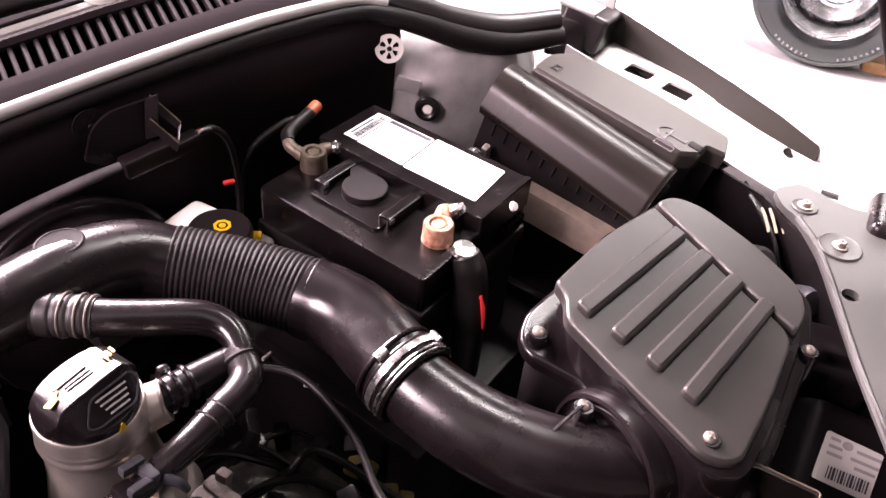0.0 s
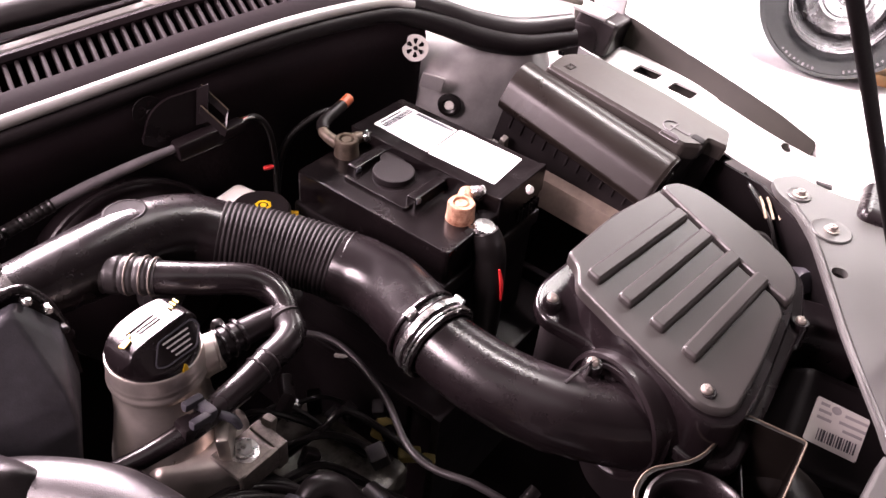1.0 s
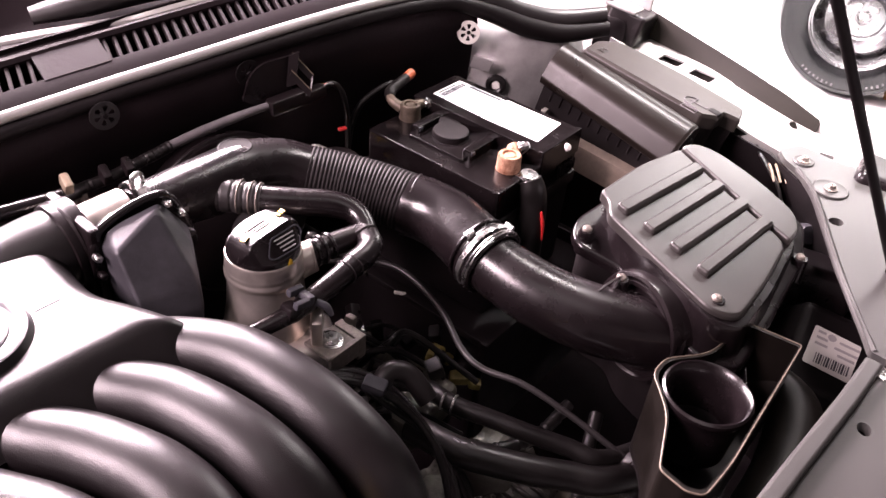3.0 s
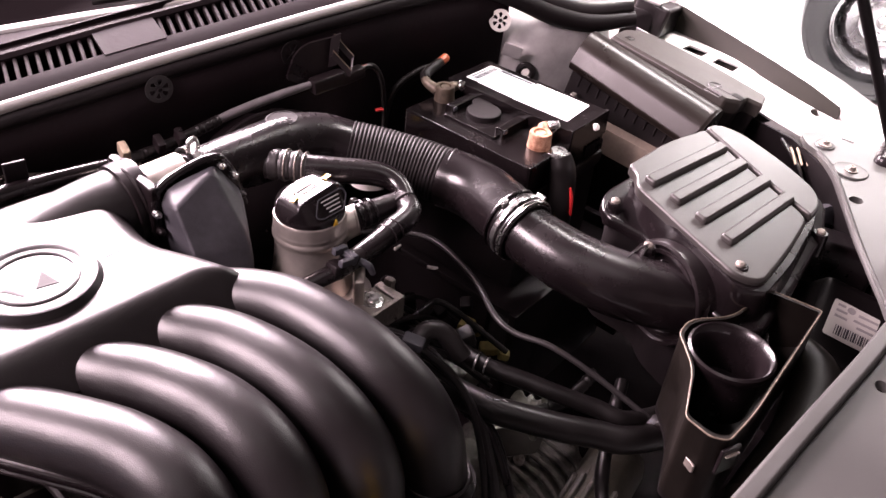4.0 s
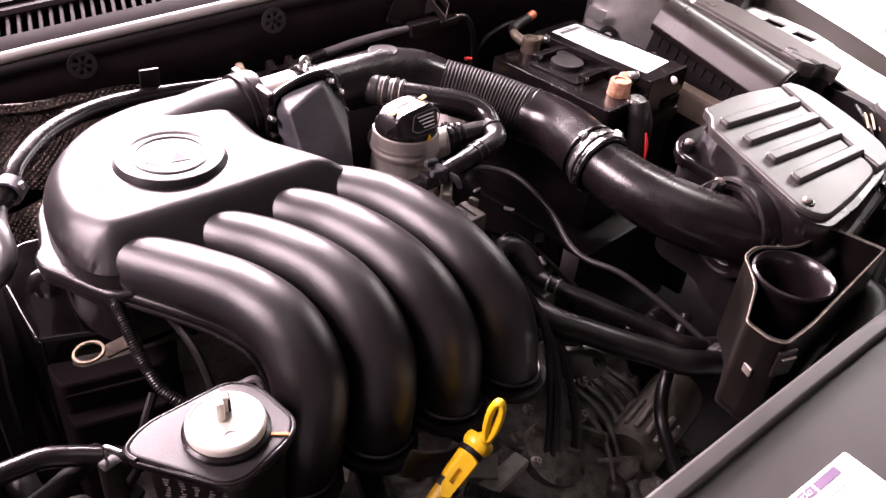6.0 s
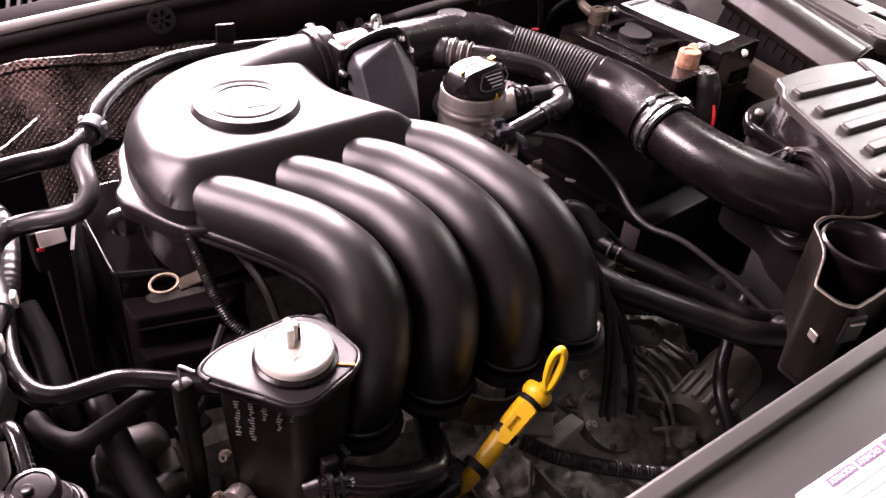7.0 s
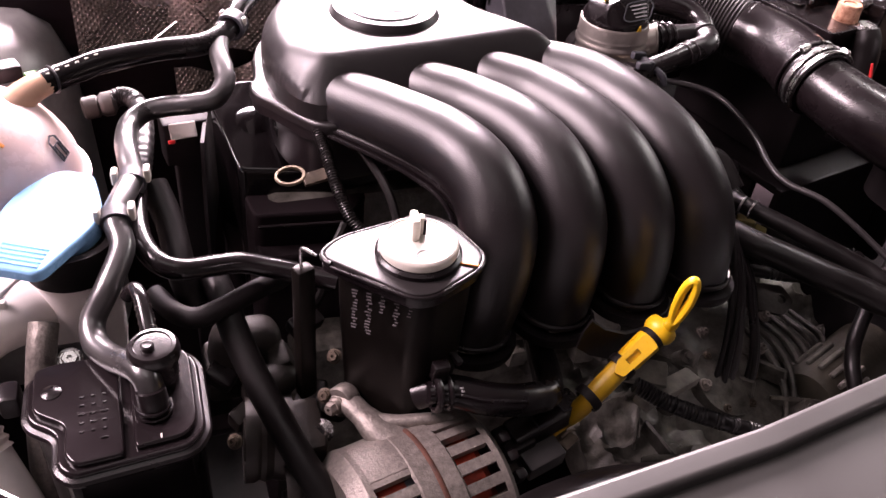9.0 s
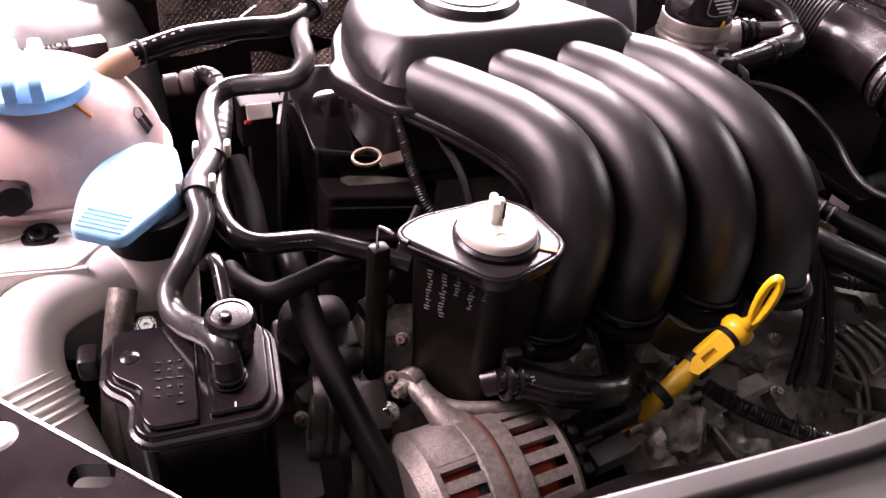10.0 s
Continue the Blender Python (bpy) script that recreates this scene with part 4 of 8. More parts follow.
def airbox():
    ob = thing("air_filter_box", (0.71, -0.18, 0.70), "black plastic air filter housing with a ribbed grey-black lid", "air filter box")
    main = rounded([(0.613, -0.094), (0.700, -0.076), (0.781, -0.072), (0.779, -0.115), (0.7755, -0.19), (0.778, -0.242), (0.69, -0.271), (0.618, -0.289), (0.594, -0.272), (0.592, -0.19), (0.592, -0.126), (0.609, -0.110)],
                   [0.004, 0.03, 0.006, 0.01, 0.02, 0.02, 0.03, 0.03, 0.02, 0.02, 0.008, 0.006])
    lid = part("lid", tilt(plate(main, -0.016, -0.003, None, (), 0.004, 3)), LIDGREY, ob, "satin grey-black lid with four ribs")
    band = rounded([(0.786, -0.070), (0.812, -0.072), (0.831, -0.095), (0.842, -0.155), (0.838, -0.212), (0.815, -0.234), (0.783, -0.241), (0.7805, -0.19), (0.784, -0.115)],
                   [0.008, 0.02, 0.02, 0.03, 0.025, 0.015, 0.005, 0.03, 0.01])
    part("lid_band", tilt(plate(band, -0.016, -0.001, None, (), 0.004, 3)), LIDGREY, ob, "curved side band of the lid")
    full = rounded([(0.622, -0.098), (0.70, -0.072), (0.815, -0.066), (0.838, -0.09), (0.848, -0.155), (0.843, -0.216), (0.79, -0.246), (0.69, -0.28), (0.615, -0.298), (0.588, -0.28), (0.590, -0.19), (0.600, -0.135), (0.618, -0.118)], 0.012)
    bm = bmesh.new()
    loops = [[bm.verts.new((0.71 + (x - 0.71) * k, -0.18 + (y + 0.18) * k, z + (x - 0.577) * s)) for x, y in full] for k, z, s in ((0.985, -0.010, 0), (1.0, -0.014, 0), (1.015, -0.03, 0.04), (1.03, -0.05, 0.12))]
    for a, b in zip(loops, loops[1:]):
        for i in range(len(a)):
            bm.faces.new((a[i], a[(i + 1) % len(a)], b[(i + 1) % len(a)], b[i]))
    bm.faces.new(loops[0])
    bmesh.ops.recalc_face_normals(bm, faces=bm.faces)
    part("lid_skirt", tilt(bm), GLOSSY, ob)
    for (xa, ya), (xb, yb) in (((0.6085, -0.1295), (0.774, -0.110)), ((0.615, -0.1625), (0.7755, -0.142)), ((0.6215, -0.1955), (0.779, -0.1755)), ((0.6245, -0.231), (0.783, -0.208))):
        a, bb = V(xa, ya, 0), V(xb, yb, 0)
        u = (bb - a).normalized()
        s = V(-u.y, u.x, 0) * 0.0078
        o = rounded([(a - s)[:2], (bb - s)[:2], (bb + s)[:2], (a + s)[:2]], 0.0045)
        part("rib", tilt(plate(o, -0.006, 0.0042, None, (), 0.0040, 4)), LIDGREY, lid)
    # flange and body
    fl = rounded([(0.578, -0.093), (0.60, -0.08), (0.82, -0.058), (0.852, -0.09), (0.858, -0.16), (0.852, -0.225), (0.80, -0.258), (0.69, -0.292), (0.61, -0.312), (0.58, -0.285), (0.576, -0.20), (0.594, -0.165), (0.571, -0.112)], 0.015)
    b = plate(fl, -0.062, -0.05, None, (), 0.005, 3)
    for v in b.verts:
        v.co.z += (v.co.x - 0.577) * 0.13
    part("flange", tilt(b), GLOSSY, ob, "rounded flange between lid and base")
    bd = [(0.71 + (x - 0.71) * 0.93, -0.18 + (y + 0.18) * 0.93) for x, y in fl]
    part("base", tilt(plate(bd, -0.2, -0.056)), MATT, ob)
    for p in ((0.589, -0.106, 0.897), (0.792, -0.256, 0.872), (0.612, -0.262, 0.9), (0.567, -0.178, 0.888)):
        part("screw_boss", lathe([(0.0105, -0.03), (0.0092, -0.004), (0.0078, -0.001), (0, -0.001)], Matrix.Translation(p), 20), GLOSSY, ob)
        part("screw", cross_screw((p[0], p[1], p[2] + 0.0005), (0.05, -0.15, 1), 0.0054), LEADGREY, ob, "cross-head steel screw")
    # round inlet
    im = frame_on((0.571, -0.205, 0.838), (-0.97, 0.16, 0.10), (0, 0, 1))
    part("inlet_ring", lathe([(0.060, -0.05), (0.060, -0.004), (0.0585, 0.001), (0.055, 0.002), (0.0535, -0.002), (0.0500, -0.002), (0.0490, -0.0005), (0.0450, -0.0005), (0.0440, -0.004), (0.0360, -0.006)], im, 56), PLASTIC, ob, "round stepped inlet collar")
    part("inlet_chamber", lathe([(0.058, -0.004), (0.062, -0.02), (0.062, -0.06), (0.05, -0.10), (0, -0.11)], im, 48), PLASTIC, ob, "round inlet chamber")
    for end in ((0.529, -0.180, 0.888), (0.538, -0.188, 0.876)):
        part("stay", tube([(0.567, -0.178, 0.890), tuple(V(0.567, -0.178, 0.890).lerp(V(*end), 0.6) + V(0, 0, 0.002)), end], 0.0016, 8, 4, flat=0.6), PLASTIC, ob, "thin dark metal stay")
    return ob


airbox()


def intake_hose():
    ob = thing("intake_hose", (0.45, 0.05, 0.85), "glossy black plastic intake hose with a ribbed bellows and metal clamp", "air hose")
    R = 0.034
    part("bend", tube([(0.178, 0.128, 0.925), (0.215, 0.138, 0.922), (0.262, 0.15, 0.917), (0.315, 0.163, 0.911), (0.36, 0.163, 0.902), (0.39, 0.146, 0.892)], [0.027, 0.029, 0.033, 0.036, 0.035, 0.034], 28, 8), GLOSSY, ob, "smooth bend with an oval raised tab")
    pitch = 0.0047
    part("bellows", tube([(0.388, 0.148, 0.8925), (0.418, 0.121, 0.887), (0.446, 0.09, 0.882), (0.470, 0.056, 0.877)], R, 28, 60, wave=lambda s: 0.0015 * (0.5 - 0.5 * math.cos(2 * math.pi * s / pitch)) ** 0.6), BELLOWS, ob, "ribbed black bellows")
    part("elbow", tube([(0.468, 0.058, 0.877), (0.479, 0.036, 0.876), (0.486, 0.008, 0.875), (0.486, -0.028, 0.873), (0.484, -0.06, 0.871)], [0.0365, 0.0365, 0.037, 0.037, 0.036], 28, 8), GLOSSY, ob, "smooth glossy elbow")
    part("elbow_lip", ring((0.4695, 0.0565, 0.877), (0.55, -0.8, -0.12), 0.0358, 0.0012, 40, 8), PLASTIC, ob)
    part("lower_pipe", tube([(0.484, -0.052, 0.871), (0.487, -0.085, 0.867), (0.500, -0.13, 0.860), (0.525, -0.175, 0.852), (0.560, -0.212, 0.844), (0.592, -0.24, 0.836)], [0.033, 0.034, 0.0355, 0.037, 0.037, 0.036], 28, 8), GLOSSY, ob, "glossy pipe running into the filter housing")
    ax = (0.05, -1, -0.12)
    for k, (y, rr_) in enumerate(((-0.044, 0.0385), (-0.053, 0.0392), (-0.063, 0.0385), (-0.071, 0.0375))):
        part("collar_rib", ring((0.484 + 0.0002 * k, y, 0.872 - 0.0011 * k), ax, rr_ - 0.001, 0.0022, 44, 8), GLOSSY, ob)
    cl = part("hose_clamp", lathe([(0.0375, -0.0030), (0.0400, -0.0030), (0.0404, 0), (0.0400, 0.0030), (0.0375, 0.0030)], frame_on((0.484, -0.058, 0.8715), ax), 48, closed=True), STEEL, ob, "bright spring steel band clamp")
    for y_ in (-0.0665, -0.0705):
        part("clamp_wire", ring((0.4845, y_, 0.8705), ax, 0.0396, 0.0011, 48, 8), STEEL, cl)
    part("clamp_ear", slab((0.012, 0.007, 0.012), frame_on((0.463, -0.053, 0.9035), (-0.3, 0.1, 0.9)), 0.002), STEEL, cl)
    part("clamp_ear", slab((0.006, 0.012, 0.007), frame_on((0.511, -0.062, 0.902), (0.5, 0.0, 0.8)), 0.002), STEEL, cl)
    part("tab", join(lathe([(0, 0.0012), (0.0135, 0.001), (0.0150, 0.0016), (0.0165, 0.0008), (0.0168, -0.02)], frame_on((0.308, 0.163, 0.9462), (0.02, -0.16, 0.98)) @ Matrix.Diagonal((1.2, 0.85, 1, 1)), 32)), BELLOWS, ob, "oval raised tab")
    part("spigot", tube([(0.240, 0.150, 0.917), (0.255, 0.143, 0.917), (0.270, 0.131, 0.917)], [0.020, 0.0195, 0.019], 20, 4), GLOSSY, ob)
    return ob


intake_hose()

breather = thing("breather_hose", (0.34, 0.03, 0.9), "black glossy breather hose with metallic connector bent round the oil filler", "hose")
part("connector", tube([(0.262, 0.138, 0.917), (0.280, 0.122, 0.917), (0.305, 0.1005, 0.9165)], [0.0185, 0.0178, 0.0160], 24, 40, wave=lambda s: -0.0012 * max(0.0, math.sin(s * 520)) ** 4), SATINBLACK, breather, "satin ringed connector")
for q, w_ in (((0.288, 0.1155, 0.917), 0.0178), ((0.303, 0.102, 0.9167), 0.0168), ((0.297, 0.1075, 0.917), 0.0172)):
    part("spring_ring", ring(q, (0.70, -0.70, 0), w_, 0.0010, 32, 8), LEADGREY, breather)
part("upper_hose", tube([(0.300, 0.104, 0.9165), (0.318, 0.0900, 0.916), (0.337, 0.0785, 0.9145), (0.356, 0.0675, 0.913), (0.370, 0.0580, 0.911), (0.3795, 0.0460, 0.9085), (0.3825, 0.0320, 0.905), (0.380, 0.0180, 0.9005), (0.375, 0.0080, 0.897)], [0.0150, 0.0150, 0.0146, 0.0143, 0.0140, 0.0130, 0.0120, 0.0112, 0.0105], 22, 8), GLOSSY, breather)
part("lower_hose", tube([(0.374, 0.020, 0.8985), (0.3755, 0.008, 0.898), (0.371, -0.0045, 0.8960), (0.357, -0.0130, 0.8945), (0.345, -0.0165, 0.8935), (0.318, -0.0250, 0.890), (0.290, -0.0305, 0.886), (0.262, -0.0355, 0.882), (0.226, -0.0345, 0.8765), (0.195, -0.028, 0.870), (0.16, -0.02, 0.862)], [0.0125, 0.0130, 0.0130, 0.0128, 0.0126, 0.0118, 0.0108, 0.0095, 0.0082, 0.0078, 0.0076], 22, 8), GLOSSY, breather)
for q in ((0.341, -0.0178, 0.893), (0.330, -0.0213, 0.8915)):
    part("band", ring(q, (0.94, 0.3, 0.1), 0.0126, 0.0009, 26, 6), PLASTIC, breather)
cl = part("clip", join(slab((0.010, 0.020, 0.016), pose(0.276, -0.033, 0.8895, 0, 12, 12), 0.003), slab((0.018, 0.007, 0.008), pose(0.270, -0.026, 0.898, 0, 10, 12), 0.002), slab((0.018, 0.007, 0.008), pose(0.268, -0.042, 0.894, 0, 10, 12), 0.002)), PADGREY, breather, "grey plastic retaining clip")
part("clip_tail", tube([(0.284, -0.040, 0.888), (0.292, -0.046, 0.882), (0.296, -0.048, 0.872)], [0.004, 0.004, 0.003], 10, 4), PADGREY, cl)
part("clip_body", slab((0.016, 0.018, 0.018), pose(0.259, -0.036, 0.884, 0, 12, 8), 0.004), PLASTIC, cl)
part("valve", tube([(0.310, 0.0165, 0.895), (0.322, 0.0180, 0.896), (0.340, 0.0195, 0.8955), (0.360, 0.0195, 0.896), (0.374, 0.0190, 0.8965)], [0.0125, 0.0135, 0.0120, 0.0115, 0.0110], 20, 6), PLASTIC, breather, "black valve connector")
for q, r_ in (((0.316, 0.0175, 0.8955), 0.0138), ((0.325, 0.0184, 0.896), 0.0142), ((0.335, 0.0192, 0.8957), 0.0132)):
    part("band", ring(q, (1, 0.1, 0), r_, 0.0020, 28, 6), GLOSSY, breather)
part("nipple", slab((0.010, 0.009, 0.012), pose(0.323, 0.033, 0.902, 10, 10, 0), 0.003), PLASTIC, breather)
part("tee_band", ring((0.3755, 0.0130, 0.898), (0.1, 1, 0.3), 0.0128, 0.0022, 28, 6), MATT, breather)


def oil_filler():
    c = (0.266, 0.026)
    ob = thing("oil_filler", (*c, 0.78), "satin aluminium oil filler neck with a black twist cap", "oil filler")
    m = Matrix.Translation((*c, 0))
    part("neck", lathe([(0.054, 0.74), (0.050, 0.80), (0.044, 0.83), (0.0400, 0.852), (0.0382, 0.872), (0.0372, 0.886), (0.0376, 0.8895), (0.0393, 0.8915), (0.0396, 0.8945), (0.0386, 0.8965), (0.0380, 0.8985), (0.0386, 0.9005), (0.0383, 0.9025), (0.0377, 0.9045), (0.0377, 0.9145), (0.0368, 0.9165), (0.034, 0.917), (0, 0.917)], m, 64), SATIN, ob, "satin aluminium neck with a rolled lip")
    part("neck_foot", slab((0.085, 0.07, 0.05), pose(c[0] + 0.012, c[1] - 0.03, 0.80, 0, 0, -25), 0.015, 3), SATIN, ob)
    part("side_web", slab((0.012, 0.05, 0.075), pose(c[0] + 0.030, c[1] - 0.048, 0.838, 14, 0, -32), 0.004, 2), SATIN, ob, "cast web below the lip")
    part("spout", tube([(0.290, 0.024, 0.886), (0.303, 0.0175, 0.892), (0.314, 0.0145, 0.895)], [0.021, 0.0175, 0.0165], 22, 4), SATIN, ob)
    part("spout_lip", ring((0.3125, 0.0148, 0.8948), (0.96, -0.3, 0.08), 0.0158, 0.0016, 28, 8), SATIN, ob)
    cap = part("cap", lathe([(0.0352, 0.913), (0.0360, 0.916), (0.0358, 0.9215), (0.0345, 0.9235), (0.031, 0.9245), (0, 0.9245)], m, 56), GLOSSY, ob, "glossy black twist cap with yellow oil symbol")
    hm = m @ pose(0, 0, 0, 0, 0, 14)
    # broad flat-topped grip: sharp front edge, sloping front face, rounded ends
    rows_ = []
    for i in range(25):
        x = -0.0352 + 0.0704 * i / 24
        half = math.sqrt(max(0.0, 0.0358 ** 2 - x * x))
        e = max(0.0, 1 - abs(x / 0.0354) ** 6) ** 0.5
        h = 0.9205 + (0.0250 + 0.065 * x) * e
        yf, yb = max(-half, -0.0150 + 0.03 * x), min(half, 0.0115 + 0.009 * (1 - (x / 0.0354) ** 2))
        rows_.append([hm @ V(x, y, z) for y, z in ((-half, 0.918), (-half * 0.99, 0.9205 + 0.001 * e), (yf - 0.0012 * e, h - 0.0022 * e), (yf, h - 0.0008 * e), (yf + 0.0012, h), ((yf + yb) / 2, h - 0.0014 * e), (yb - 0.001, h - 0.0028 * e), (yb, h - 0.0042 * e), (half * 0.98, 0.9215), (half, 0.918))])
    part("grip", sheet(rows_, 0.0015, (0, 0, -1)), GLOSSY, cap, "broad wedge-shaped grip with a flat top", angle=28)
    fm = hm @ frame_on((0.004, -0.0248, 0.9335), (0, -0.76, 0.65), (1, 0, 0)) @ Matrix.Diagonal((0.92, 1.18, 1, 1))
    o = rounded([(-0.026, -0.005), (-0.013, 0.0085), (0.024, 0.0095), (0.027, 0.003), (0.015, -0.0085), (-0.018, -0.0085)], 0.004)
    part("text_frame", plate(o, 0.0006, 0.0013, fm, [[(x * 0.94, y * 0.88) for x, y in o]]), PADGREY, cap)
    for k in range(4):
        part("text_bar", plate(rect(0.003, 0.0052 - k * 0.0034, 0.026 - 0.003 * k, 0.0011), 0.0006, 0.0011, fm), CHALK, cap)
    om = hm @ frame_on((-0.024, -0.004, 0.9428), (-0.065, 0.08, 1), (0.9, 0.3, 0))
    part("oil_symbol", join(plate(rounded([(-0.005, -0.0022), (0.004, -0.0022), (0.005, 0.0022), (-0.005, 0.003)], 0.001), 0, 0.0012, om), plate([(0.004, 0.0), (0.009, 0.002), (0.009, 0.0034), (0.004, 0.0018)], 0, 0.0012, om)), YELLOW, cap)
    tm = hm @ frame_on((0.002, 0.003, 0.9446), (-0.065, 0.08, 1), (1, 0, 0))
    part("brand_bar", plate(rounded([(-0.020, 0.0), (0.006, 0.001), (0.006, 0.0042), (-0.020, 0.0032)], 0.0012), 0, 0.0008, tm), FAINTINK, cap)
    for k in range(2):
        part("text_bar", plate(rect(-0.004, -0.003 - 0.0032 * k, 0.020, 0.0012), 0, 0.0006, tm), FAINTINK, cap)
    for k in range(3):
        part("yellow_mark", plate(rect(0.0185 + 0.0035 * k, -0.003 + 0.0006 * k, 0.0018, 0.0062), 0, 0.0010, tm), YELLOW, cap)
    part("arrow_mark", plate([(-0.0045, -0.004), (0.0045, -0.004), (0.0035, 0.005), (0.002, 0.007), (0.0, 0.004)], 0, 0.0006, frame_on((0.2740, -0.0094, 0.9160), (0.22, -0.97, 0.10), (0.97, 0.22, 0))), YELLOW, cap)
    br = part("bracket", join(slab((0.050, 0.036, 0.005), pose(0.303, -0.042, 0.8265, 0, 6, 12), 0.002), slab((0.012, 0.036, 0.03), pose(0.325, -0.038, 0.815, 0, 0, 12), 0.002), slab((0.04, 0.006, 0.024), pose(0.304, -0.058, 0.818, 0, 0, 12), 0.002)), CAST, ob, "small aluminium bracket with bolt")
    part("bolt", bolt((0.2995, -0.042, 0.8295), (0, -0.1, 1), 0.0085, 0.007, 1.5), STEEL, br)
    part("lug", slab((0.010, 0.012, 0.03), pose(0.330, -0.029, 0.822, 0, 12, 20), 0.003), CAST, br)
    return ob


oil_filler()
# ---- the engine ----
def domed(outline, z0, z1, z2, width, step=0.0017):
    """A body with upright sides from z0 to z1 and a top that rises to z2 over the width: sloping in front, rounded elsewhere."""
    bm = plate(outline, z0, z1)
    a = np.array(outline)
    d = np.roll(a, -1, 0) - a
    ll = (d * d).sum(1)
    turn = 1.0 if (a[:, 0] * np.roll(a[:, 1], -1) - a[:, 1] * np.roll(a[:, 0], -1)).sum() > 0 else -1.0
    lo, hi = a.min(0) - step, a.max(0) + step
    nx, ny = [int(v) + 2 for v in (hi - lo) / step]
    at = {}
    for i in range(nx):
        for j in range(ny):
            p = lo + step * np.array((i, j))
            t = np.clip(((p - a) * d).sum(1) / ll, 0, 1)
            q = a + d * t[:, None]
            k = ((p - q) ** 2).sum(1)
            m = int(k.argmin())
            cross = ((a[:, 1] > p[1]) != (np.roll(a[:, 1], -1) > p[1])) & (p[0] < a[:, 0] + (p[1] - a[:, 1]) * d[:, 0] / np.where(d[:, 1] == 0, 1e-9, d[:, 1]))
            inside = cross.sum() % 2 == 1
            u = min(1.0, math.sqrt(k[m]) / width) if inside else 0.0
            w = p if inside else q[m]
            side = max(0.0, min(1.0, (d[m, 0] / math.sqrt(ll[m]) * turn - 0.2) / 0.5))
            f = math.sqrt(1 - (1 - u) ** 2) * (1 - side) + (1.3 * u if u < 0.55 else 1 - 1.415 * (1 - u) ** 2) * side
            at[i, j] = (inside, (w[0], w[1], z1 - 0.0004 + (z2 - z1) * f), k[m])
    # soften the creases where the slope and the rounded sides meet
    zz = np.array([[at[i, j][1][2] for j in range(ny)] for i in range(nx)])
    free = np.array([[at[i, j][0] and at[i, j][2] > (0.12 * width) ** 2 for j in range(ny)] for i in range(nx)])
    for _ in range(14):
        mean = (np.roll(zz, 1, 0) + np.roll(zz, -1, 0) + np.roll(zz, 1, 1) + np.roll(zz, -1, 1)) / 4
        zz = np.where(free, mean, zz)
    at = {(i, j): (v[0], (v[1][0], v[1][1], zz[i, j]), v[2]) for (i, j), v in at.items()}
    made = {}
    for i in range(nx - 1):
        for j in range(ny - 1):
            c = [(i, j), (i + 1, j), (i + 1, j + 1), (i, j + 1)]
            if any(at[q][0] for q in c):
                for q in c:
                    if q not in made:
                        made[q] = bm.verts.new(at[q][1])
                bm.faces.new([made[q] for q in c])
    bmesh.ops.remove_doubles(bm, verts=list(made.values()), dist=0.0002)
    return bm


